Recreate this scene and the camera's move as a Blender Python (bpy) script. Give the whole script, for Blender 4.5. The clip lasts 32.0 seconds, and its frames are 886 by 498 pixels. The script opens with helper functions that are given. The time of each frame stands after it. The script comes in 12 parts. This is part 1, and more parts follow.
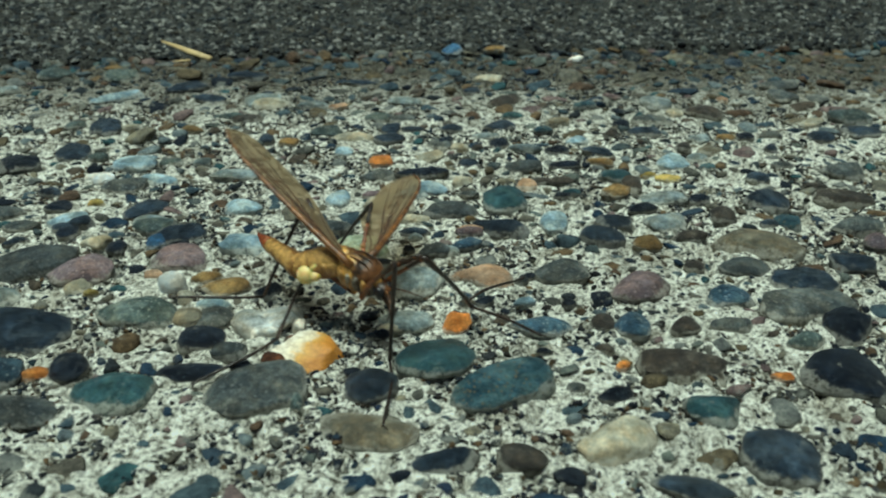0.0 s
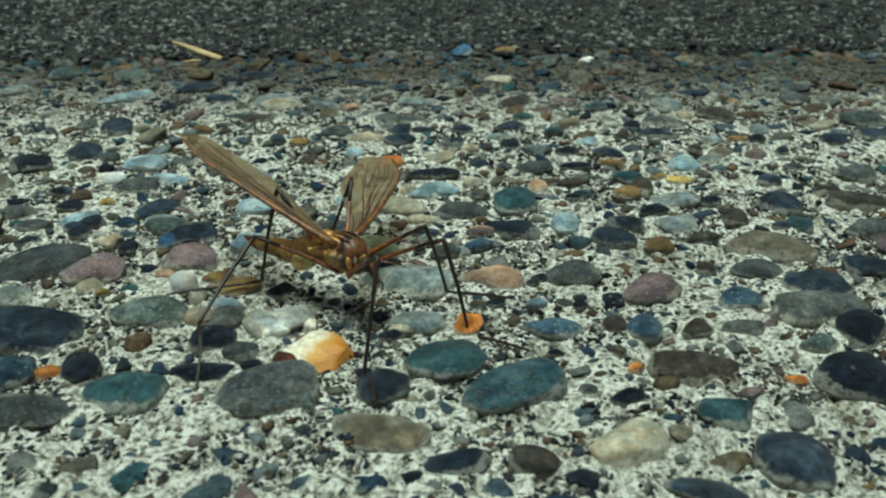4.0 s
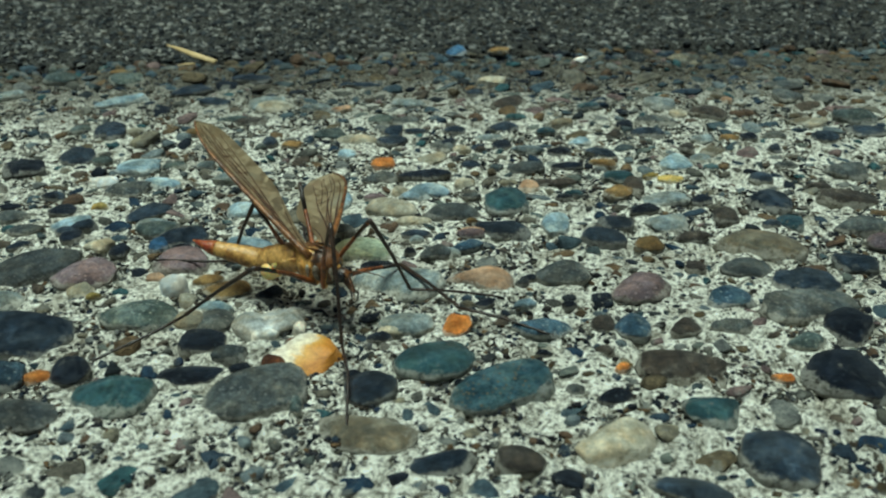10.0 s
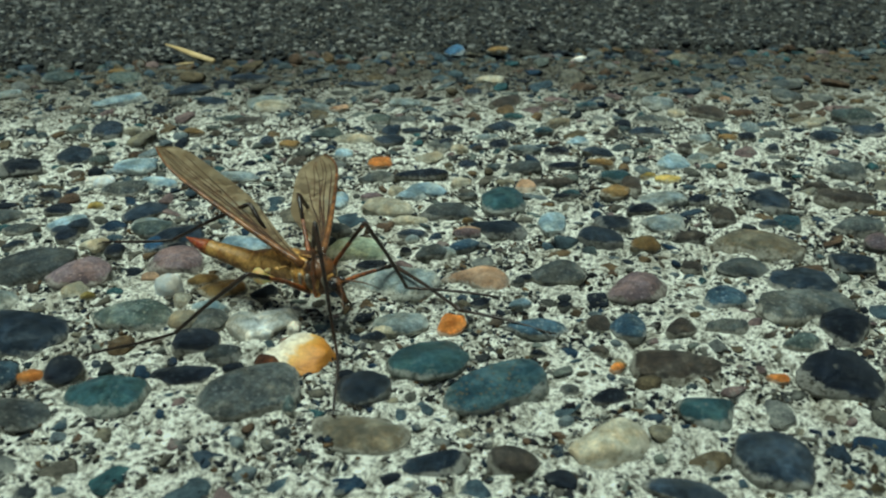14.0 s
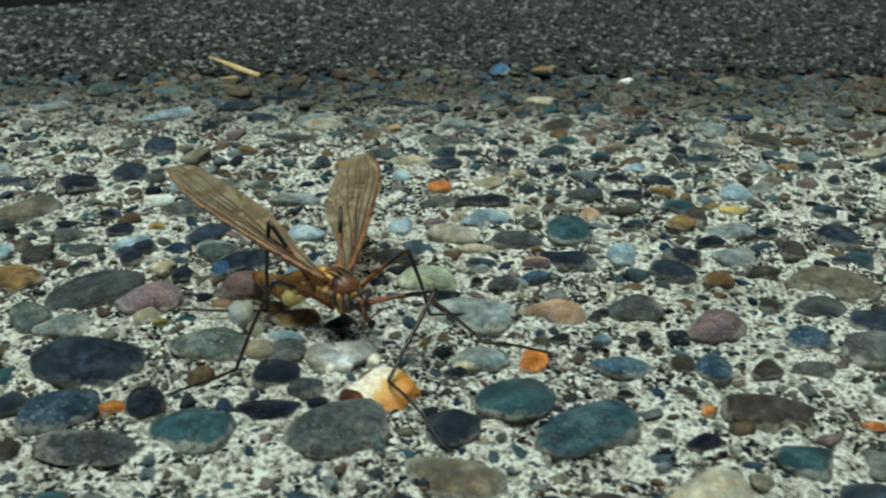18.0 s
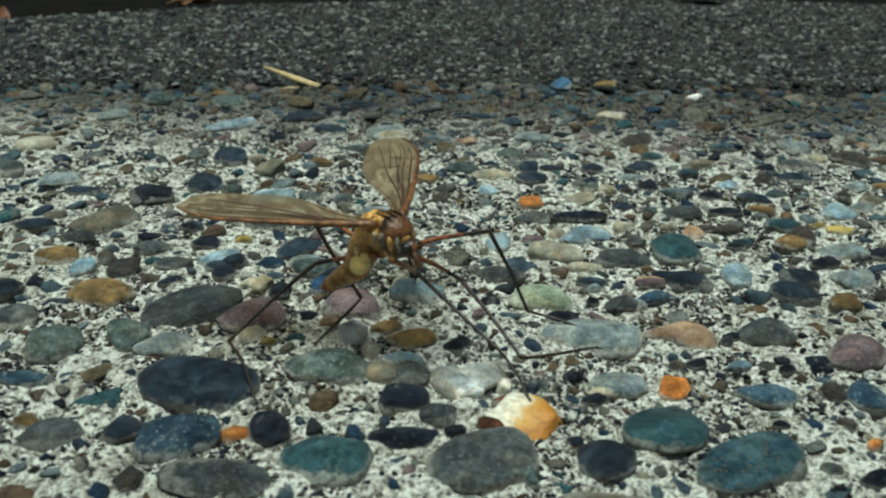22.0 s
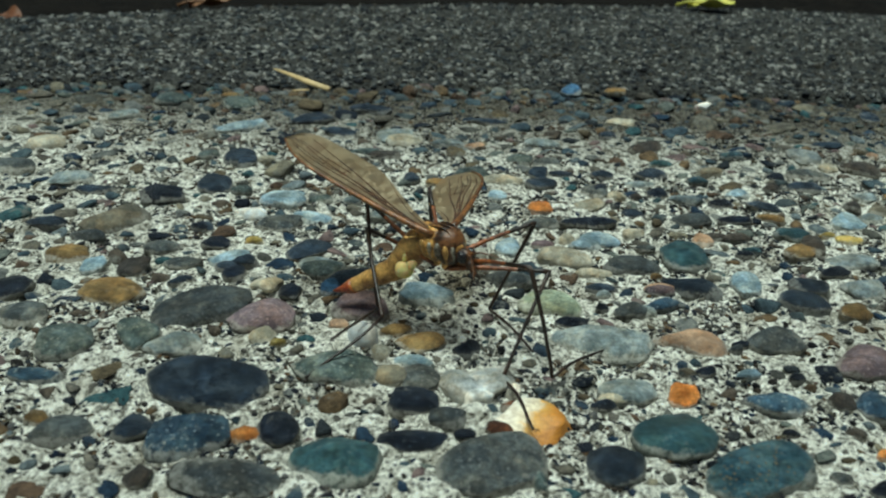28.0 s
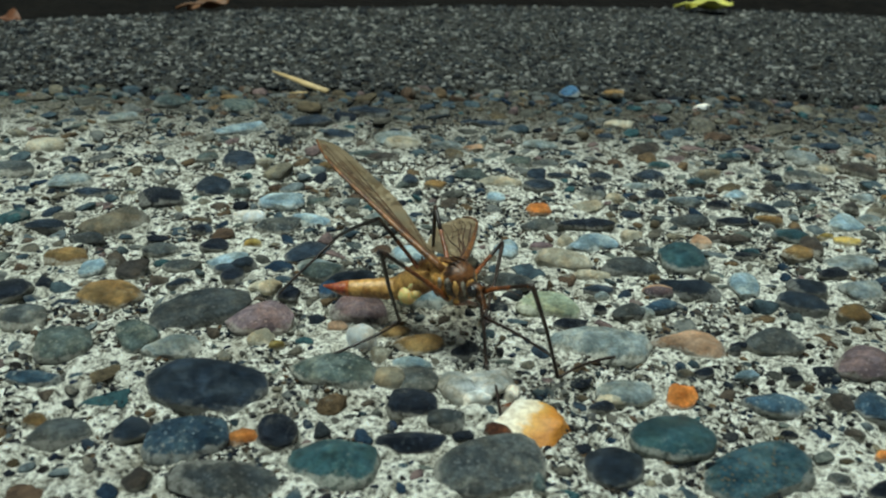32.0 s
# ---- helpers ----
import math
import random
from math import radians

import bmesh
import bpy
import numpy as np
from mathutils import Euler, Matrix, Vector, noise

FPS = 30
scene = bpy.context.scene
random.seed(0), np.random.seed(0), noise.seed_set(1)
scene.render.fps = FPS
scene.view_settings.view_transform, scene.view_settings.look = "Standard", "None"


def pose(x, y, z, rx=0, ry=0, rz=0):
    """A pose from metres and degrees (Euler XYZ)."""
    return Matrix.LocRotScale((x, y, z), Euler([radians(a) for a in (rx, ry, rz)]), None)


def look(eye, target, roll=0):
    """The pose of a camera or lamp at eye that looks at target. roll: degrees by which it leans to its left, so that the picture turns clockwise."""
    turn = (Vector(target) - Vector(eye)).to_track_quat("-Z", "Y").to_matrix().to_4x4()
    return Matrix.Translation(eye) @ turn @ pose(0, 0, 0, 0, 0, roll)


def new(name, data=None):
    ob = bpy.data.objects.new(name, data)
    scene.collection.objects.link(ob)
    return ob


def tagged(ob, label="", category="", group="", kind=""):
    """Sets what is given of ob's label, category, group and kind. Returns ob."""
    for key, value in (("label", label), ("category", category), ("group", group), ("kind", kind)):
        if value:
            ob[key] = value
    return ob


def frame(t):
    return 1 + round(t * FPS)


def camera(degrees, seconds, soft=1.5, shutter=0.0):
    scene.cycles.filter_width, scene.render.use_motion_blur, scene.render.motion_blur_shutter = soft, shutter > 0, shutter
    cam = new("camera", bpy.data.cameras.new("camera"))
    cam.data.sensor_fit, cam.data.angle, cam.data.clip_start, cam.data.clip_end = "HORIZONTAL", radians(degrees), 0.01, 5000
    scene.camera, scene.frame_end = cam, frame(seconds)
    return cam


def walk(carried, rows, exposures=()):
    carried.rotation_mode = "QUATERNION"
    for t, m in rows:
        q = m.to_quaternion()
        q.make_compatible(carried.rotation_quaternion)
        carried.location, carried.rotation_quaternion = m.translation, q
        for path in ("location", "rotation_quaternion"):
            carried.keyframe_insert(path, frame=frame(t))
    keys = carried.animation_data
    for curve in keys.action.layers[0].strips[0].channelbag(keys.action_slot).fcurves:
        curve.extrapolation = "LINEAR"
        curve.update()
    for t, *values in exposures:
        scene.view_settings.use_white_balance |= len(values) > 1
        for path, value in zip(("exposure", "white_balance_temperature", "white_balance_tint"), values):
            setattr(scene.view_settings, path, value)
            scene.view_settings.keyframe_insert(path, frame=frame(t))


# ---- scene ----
cam = camera(52.97, 32.0, soft=2.1, shutter=0.5)
cam.data.dof.use_dof, cam.data.dof.focus_distance, cam.data.dof.aperture_fstop = True, 0.098, 72
PATH = [
    (0, (-0.00137, -0.09013, 0.04500), (-0.00009, -0.00119, -0.00069), 0.10),
    (0.5, (-0.00133, -0.09007, 0.04509), (-0.00012, -0.00116, -0.00066), 0.02),
    (1, (-0.00131, -0.09001, 0.04505), (-0.00036, -0.00104, -0.00059), -0.08),
    (1.5, (-0.00131, -0.08997, 0.04498), (-0.00041, -0.00097, -0.00061), -0.12),
    (2, (-0.00134, -0.08997, 0.04500), (-0.00058, -0.00100, -0.00064), -0.06),
    (2.5, (-0.00162, -0.08994, 0.04492), (-0.00093, -0.00096, -0.00071), 0.10),
    (3, (-0.00192, -0.08991, 0.04496), (-0.00122, -0.00097, -0.00074), 0.24),
    (3.5, (-0.00195, -0.08996, 0.04489), (-0.00137, -0.00099, -0.00077), 0.23),
    (5.5, (-0.00110, -0.09020, 0.04508), (-0.00056, -0.00115, -0.00041), -0.33),
    (6, (-0.00110, -0.09018, 0.04508), (-0.00052, -0.00112, -0.00039), -0.41),
    (6.5, (-0.00108, -0.09020, 0.04506), (-0.00051, -0.00113, -0.00039), -0.44),
    (7, (-0.00099, -0.09009, 0.04504), (-0.00043, -0.00102, -0.00041), -0.48),
    (7.5, (-0.00108, -0.09011, 0.04504), (-0.00057, -0.00105, -0.00045), -0.35),
    (8, (-0.00121, -0.09004, 0.04503), (-0.00075, -0.00103, -0.00053), -0.21),
    (8.5, (-0.00124, -0.09003, 0.04497), (-0.00083, -0.00101, -0.00058), -0.15),
    (9, (-0.00101, -0.09001, 0.04501), (-0.00072, -0.00102, -0.00059), -0.22),
    (9.5, (-0.00059, -0.09006, 0.04507), (-0.00035, -0.00108, -0.00056), -0.28),
    (10, (-0.00040, -0.09016, 0.04513), (-0.00023, -0.00115, -0.00046), -0.48),
    (10.5, (-0.00032, -0.09014, 0.04514), (-0.00020, -0.00112, -0.00042), -0.60),
    (11, (-0.00025, -0.09019, 0.04507), (-0.00014, -0.00112, -0.00038), -0.69),
    (11.5, (-0.00013, -0.09017, 0.04516), (-0.00010, -0.00111, -0.00033), -0.81),
    (12, (-0.00006, -0.09021, 0.04514), (-0.00007, -0.00114, -0.00031), -0.86),
    (12.5, (0.00003, -0.09020, 0.04513), (-0.00005, -0.00112, -0.00031), -0.92),
    (13, (0.00000, -0.09000, 0.04499), (0.00000, -0.00092, -0.00044), -0.77),
    (13.5, (-0.00008, -0.08998, 0.04503), (-0.00010, -0.00095, -0.00051), -0.59),
    (14, (0.00031, -0.08997, 0.04502), (0.00024, -0.00098, -0.00059), -0.48),
    (14.5, (0.00045, -0.08995, 0.04502), (0.00027, -0.00099, -0.00064), -0.51),
    (16.5, (0.00053, -0.08959, 0.04485), (0.00006, -0.00050, -0.00056), -0.74),
    (17, (-0.00022, -0.08955, 0.04484), (-0.00064, -0.00028, -0.00023), -0.46),
    (17.5, (-0.00309, -0.08888, 0.04599), (-0.00257, 0.00026, 0.00067), 0.29),
    (18, (-0.00750, -0.08769, 0.04684), (-0.00766, 0.00159, 0.00180), 0.73),
    (18.5, (-0.01253, -0.08635, 0.04696), (-0.01320, 0.00302, 0.00210), 1.28),
    (19, (-0.01677, -0.08528, 0.04648), (-0.01755, 0.00411, 0.00165), 1.67),
    (19.5, (-0.01924, -0.08466, 0.04542), (-0.02007, 0.00479, 0.00071), 1.75),
    (20, (-0.02055, -0.08369, 0.04446), (-0.02095, 0.00597, 0.00018), 1.85),
    (20.5, (-0.02035, -0.08325, 0.04414), (-0.02070, 0.00653, 0.00009), 1.67),
    (21, (-0.02020, -0.08318, 0.04421), (-0.02040, 0.00675, 0.00047), 1.59),
    (21.5, (-0.02019, -0.08326, 0.04420), (-0.01997, 0.00687, 0.00087), 1.63),
    (22, (-0.02006, -0.08326, 0.04428), (-0.01951, 0.00691, 0.00105), 1.61),
    (22.5, (-0.02011, -0.08324, 0.04424), (-0.01929, 0.00697, 0.00110), 1.81),
    (23, (-0.02014, -0.08329, 0.04429), (-0.01948, 0.00698, 0.00126), 1.89),
    (23.5, (-0.02033, -0.08329, 0.04424), (-0.01984, 0.00692, 0.00109), 2.05),
    (24, (-0.02051, -0.08326, 0.04421), (-0.02012, 0.00691, 0.00099), 2.22),
    (24.5, (-0.02082, -0.08315, 0.04413), (-0.02026, 0.00698, 0.00082), 2.58),
    (25, (-0.02082, -0.08320, 0.04413), (-0.02048, 0.00696, 0.00087), 2.61),
    (25.5, (-0.02081, -0.08327, 0.04417), (-0.02051, 0.00697, 0.00107), 2.52),
    (27.5, (-0.02076, -0.08342, 0.04419), (-0.02063, 0.00699, 0.00147), 2.36),
    (28, (-0.02075, -0.08339, 0.04419), (-0.02061, 0.00702, 0.00145), 2.37),
    (28.5, (-0.02073, -0.08342, 0.04428), (-0.02054, 0.00696, 0.00148), 2.33),
    (29, (-0.02075, -0.08344, 0.04423), (-0.02054, 0.00697, 0.00149), 2.35),
    (29.5, (-0.02084, -0.08343, 0.04423), (-0.02055, 0.00696, 0.00145), 2.48),
    (30, (-0.02095, -0.08340, 0.04425), (-0.02065, 0.00696, 0.00141), 2.65),
    (30.5, (-0.02096, -0.08338, 0.04415), (-0.02069, 0.00703, 0.00141), 2.64),
    (31, (-0.02092, -0.08338, 0.04414), (-0.02069, 0.00705, 0.00145), 2.55),
    (31.5, (-0.02085, -0.08345, 0.04420), (-0.02054, 0.00701, 0.00156), 2.46),
    (32, (-0.02064, -0.08347, 0.04426), (-0.02044, 0.00702, 0.00170), 2.25),
]
walk(cam, [(t, look(eye, target, roll)) for t, eye, target, roll in PATH], exposures=[(0, -0.17, 5720, -17), (14.5, -0.17, 5690, -18), (18, -0.17, 5690, -11), (32, -0.17, 5690, -11)])

# ---- light ----
SUN_FROM = Vector((-0.1, -0.07, 0.97)).normalized()
world = bpy.data.worlds.new("sky")
scene.world = world
world.use_nodes = True
sky = world.node_tree.nodes.new("ShaderNodeTexSky")
sky.sky_type, sky.sun_disc = "NISHITA", False
sky.sun_elevation = math.asin(SUN_FROM.z)
sky.sun_rotation = math.atan2(SUN_FROM.x, SUN_FROM.y)
backdrop = world.node_tree.nodes["Background"]
backdrop.inputs["Strength"].default_value = 0.02
world.node_tree.links.new(sky.outputs["Color"], backdrop.inputs["Color"])
sun = new("sun", bpy.data.lights.new("sun", "SUN"))
sun.data.energy, sun.data.angle, sun.data.color = 5.0, radians(32), (1.0, 0.96, 0.88)
sun.matrix_world = look(SUN_FROM, (0, 0, 0))

MM = 0.001
rng = np.random.default_rng(7)


# ---- materials ----
def material(name, rough=0.6):
    m = bpy.data.materials.new(name)
    m.use_nodes = True
    n, l = m.node_tree.nodes, m.node_tree.links
    b = n["Principled BSDF"]
    b.inputs["Roughness"].default_value = rough
    return m, n, l, b


def place(n, own):
    if own:
        return n.new("ShaderNodeTexCoord").outputs["Object"]
    return n.new("ShaderNodeNewGeometry").outputs["Position"]


def grain(n, l, where, scale, detail=3.0, rough=0.6):
    t = n.new("ShaderNodeTexNoise")
    t.inputs["Scale"].default_value, t.inputs["Detail"].default_value = scale, detail
    t.inputs["Roughness"].default_value = rough
    l.new(where, t.inputs["Vector"])
    return t.outputs["Fac"]


def ramp(n, l, fac, stops, steps=False):
    r = n.new("ShaderNodeValToRGB")
    e = r.color_ramp.elements
    while len(e) < len(stops):
        e.new(0.5)
    for k, (p, c) in zip(e, stops):
        k.position, k.color = p, (*c, 1) if len(c) == 3 else c
    if steps:
        r.color_ramp.interpolation = "CONSTANT"
    l.new(fac, r.inputs["Fac"])
    return r.outputs["Color"]


def blend(n, l, kind, fac, a, b):
    x = n.new("ShaderNodeMix")
    x.data_type, x.blend_type = "RGBA", kind
    for socket, v in ((x.inputs[0], fac), (x.inputs[6], a), (x.inputs[7], b)):
        if isinstance(v, (int, float)):
            socket.default_value = v
        elif isinstance(v, tuple):
            socket.default_value = (*v, 1)
        else:
            l.new(v, socket)
    return x.outputs[2]


def relief(n, l, b, height, depth, strength=0.7):
    u = n.new("ShaderNodeBump")
    u.inputs["Distance"].default_value, u.inputs["Strength"].default_value = depth, strength
    l.new(height, u.inputs["Height"])
    l.new(u.outputs["Normal"], b.inputs["Normal"])


def stone(name, light, dark, speck=None, rough=0.5, amount=0.59, mottle=0.85, soil=0.55):
    """River pebble: two tones in soft clouds, fine grain, pin specks and dusty patches."""
    m, n, l, b = material(name, rough)
    b.inputs["Specular IOR Level"].default_value = 0.32
    p = place(n, False)
    cloud = grain(n, l, p, 330, 6, 0.75)
    c = ramp(n, l, cloud, [(0.38, tuple(0.8 * q for q in dark)), (0.5, tuple(0.5 * (q + w) for q, w in zip(dark, light))), (0.62, tuple(1.35 * q for q in light))])
    blotch = grain(n, l, p, 800, 7, 0.85)
    c = blend(n, l, "MULTIPLY", mottle, c, ramp(n, l, blotch, [(0.38, (0.45, 0.46, 0.48)), (0.5, (1.0, 1.0, 1.0)), (0.64, (1.7, 1.68, 1.6))]))
    fine = grain(n, l, p, 2000, 5, 0.8)
    c = blend(n, l, "MULTIPLY", 0.7 * mottle, c, ramp(n, l, fine, [(0.34, (0.4, 0.4, 0.41)), (0.5, (0.95, 0.95, 0.95)), (0.68, (1.6, 1.58, 1.5))]))
    if speck:
        v = n.new("ShaderNodeTexVoronoi")
        v.inputs["Scale"].default_value = 1900
        l.new(p, v.inputs["Vector"])
        c = blend(n, l, "MIX", ramp(n, l, v.outputs["Distance"], [(0.16, (1, 1, 1)), (0.3, (0, 0, 0))]), c, speck)
    mineral = grain(n, l, p, 560, 5, 0.7)
    c = blend(n, l, "MULTIPLY", 0.3, c, ramp(n, l, mineral, [(0.4, (1.35, 1.05, 0.7)), (0.5, (1.0, 1.0, 1.0)), (0.6, (0.75, 0.97, 1.25))]))
    dust = grain(n, l, p, 400, 7, 0.85)
    c = blend(n, l, "MIX", ramp(n, l, dust, [(amount, (0, 0, 0)), (amount + 0.07, (0.6, 0.6, 0.6))]), c, (0.4, 0.375, 0.31))
    own = n.new("ShaderNodeSeparateXYZ")
    l.new(place(n, True), own.inputs[0])
    rim = n.new("ShaderNodeMath")
    rim.operation = "MULTIPLY_ADD"
    rim.inputs[1].default_value = 0.5
    half = n.new("ShaderNodeMath")
    half.operation = "MULTIPLY"
    half.inputs[1].default_value = 0.7
    l.new(grain(n, l, p, 520, 7, 0.85), half.inputs[0])
    l.new(own.outputs[2], rim.inputs[0])
    l.new(half.outputs[0], rim.inputs[2])
    film = ramp(n, l, grain(n, l, p, 1500, 4, 0.7), [(0.38, (0.1, 0.085, 0.055)), (0.47, (0.5, 0.47, 0.39)), (0.6, (0.72, 0.7, 0.61))])
    c = blend(n, l, "MIX", ramp(n, l, rim.outputs[0], [(0.5, (soil, soil, soil)), (0.57, (0, 0, 0))]), c, film)
    info = n.new("ShaderNodeObjectInfo")
    low = 0.46 if max(light) < 0.3 else 0.74
    c = blend(n, l, "MULTIPLY", 1.0, c, ramp(n, l, info.outputs["Random"], [(0, (low, low + 0.01, low + 0.03)), (1, (low + 0.45, low + 0.43, low + 0.4))]))
    l.new(c, b.inputs["Base Color"])
    l.new(ramp(n, l, fine, [(0.2, (rough - 0.2,) * 3), (0.8, (rough + 0.1,) * 3)]), b.inputs["Roughness"])
    relief(n, l, b, blend(n, l, "MIX", 0.4, fine, blotch), 0.0009, 0.8)
    return m


STONE = {
    "slate": stone("slate_stone", (0.05, 0.07, 0.098), (0.017, 0.028, 0.045), rough=0.42),
    "dark": stone("dark_stone", (0.016, 0.023, 0.038), (0.005, 0.008, 0.016), (0.050, 0.062, 0.079), rough=0.42),
    "speckled": stone("speckled_stone", (0.075, 0.13, 0.18), (0.022, 0.05, 0.088), (0.264, 0.324, 0.354)),
    "teal": stone("teal_stone", (0.062, 0.128, 0.142), (0.028, 0.068, 0.082), rough=0.45, mottle=0.7),
    "teal_grey": stone("teal_grey_stone", (0.1, 0.165, 0.18), (0.03, 0.085, 0.12), (0.174, 0.152, 0.103)),
    "grey": stone("grey_stone", (0.143, 0.153, 0.143), (0.065, 0.076, 0.080), (0.204, 0.212, 0.204), rough=0.6),
    "pale_grey": stone("pale_grey_stone", (0.29, 0.32, 0.31), (0.13, 0.16, 0.16), rough=0.55, mottle=0.65),
    "brown": stone("brown_stone", (0.088, 0.074, 0.059), (0.037, 0.031, 0.028), rough=0.6),
    "ochre": stone("ochre_stone", (0.3, 0.195, 0.075), (0.14, 0.085, 0.03), rough=0.5, mottle=0.5),
    "pink": stone("pink_stone", (0.26, 0.19, 0.2), (0.15, 0.105, 0.115), (0.385, 0.3, 0.3), rough=0.6, mottle=0.7),
    "cream": stone("cream_stone", (0.56, 0.5, 0.37), (0.33, 0.29, 0.2), rough=0.45, mottle=0.35, soil=0.4),
    "yellow": stone("yellow_stone", (0.5, 0.37, 0.11), (0.26, 0.18, 0.04), rough=0.45, mottle=0.5),
    "green_grey": stone("green_grey_stone", (0.15, 0.18, 0.165), (0.06, 0.088, 0.084), (0.290, 0.329, 0.290), rough=0.6),
    "tan": stone("tan_stone", (0.27, 0.235, 0.165), (0.16, 0.14, 0.1), rough=0.45, mottle=0.6),
    "pale_blue": stone("pale_blue_stone", (0.43, 0.53, 0.57), (0.19, 0.27, 0.31), rough=0.5, mottle=0.5),
    "white": stone("white_stone", (0.900, 0.900, 0.867), (0.737, 0.737, 0.680), rough=0.45, amount=0.9, mottle=0.1, soil=0.1),
    "quartz": stone("quartz_stone", (0.68, 0.67, 0.62), (0.36, 0.35, 0.29), rough=0.55, amount=0.7, mottle=0.5, soil=0.4),
    "peach": stone("peach_stone", (0.56, 0.36, 0.22), (0.32, 0.19, 0.11), rough=0.42, mottle=0.5),
    "orange": stone("orange_stone", (0.6, 0.24, 0.06), (0.34, 0.11, 0.02), rough=0.45, amount=0.75, mottle=0.5),
    "pale_green": stone("pale_green_stone", (0.38, 0.41, 0.28), (0.19, 0.22, 0.15), rough=0.5, mottle=0.6),
    "rust": stone("rust_stone", (0.16, 0.06, 0.025), (0.05, 0.018, 0.01), rough=0.6),
    "blue": stone("blue_stone", (0.08, 0.17, 0.3), (0.04, 0.1, 0.19), rough=0.5),
}


def two_tone_stone():
    """Amber pebble with a white end, stained by iron."""
    m, n, l, b = material("amber_stone", 0.38)
    p = place(n, True)
    split = n.new("ShaderNodeSeparateXYZ")
    l.new(p, split.inputs[0])
    soft = grain(n, l, p, 2.2, 4, 0.6)
    add = n.new("ShaderNodeMath")
    add.operation = "ADD"
    l.new(split.outputs[0], add.inputs[0])
    l.new(soft, add.inputs[1])
    c = ramp(n, l, add.outputs[0], [(0.0, (0.8, 0.74, 0.6)), (0.4, (0.78, 0.68, 0.48)), (0.56, (0.62, 0.35, 0.08)), (1.1, (0.5, 0.21, 0.03))])
    c = blend(n, l, "MULTIPLY", 0.6, c, ramp(n, l, grain(n, l, p, 4.5, 6, 0.8), [(0.4, (0.5, 0.4, 0.3)), (0.52, (1.0, 0.98, 0.95)), (0.62, (1.25, 1.3, 1.4))]))
    l.new(c, b.inputs["Base Color"])
    relief(n, l, b, grain(n, l, p, 14, 4), 0.00025, 0.5)
    return m


STONE["shell"] = two_tone_stone()


def mixed_gravel(name, tones, gain=0.48):
    """Many small stones, each with a tone of its own."""
    m, n, l, b = material(name, 0.55)
    b.inputs["Specular IOR Level"].default_value = 0.14
    p = place(n, False)
    each = n.new("ShaderNodeNewGeometry").outputs["Random Per Island"]
    step = 1.0 / len(tones)
    c = ramp(n, l, each, [(i * step, tuple(v * gain for v in t)) for i, t in enumerate(tones)], True)
    c = blend(n, l, "MULTIPLY", 0.8, c, ramp(n, l, grain(n, l, p, 700, 6, 0.8), [(0.38, (0.3, 0.3, 0.33)), (0.5, (0.95, 0.95, 0.95)), (0.62, (1.8, 1.75, 1.6))]))
    fine = grain(n, l, p, 3500, 3, 0.7)
    c = blend(n, l, "MIX", ramp(n, l, grain(n, l, p, 330, 5, 0.7), [(0.57, (0, 0, 0)), (0.63, (0.7, 0.7, 0.7))]), c, (0.4 * gain, 0.4 * gain, 0.35 * gain))
    l.new(c, b.inputs["Base Color"])
    relief(n, l, b, fine, 0.0006, 0.8)
    return m


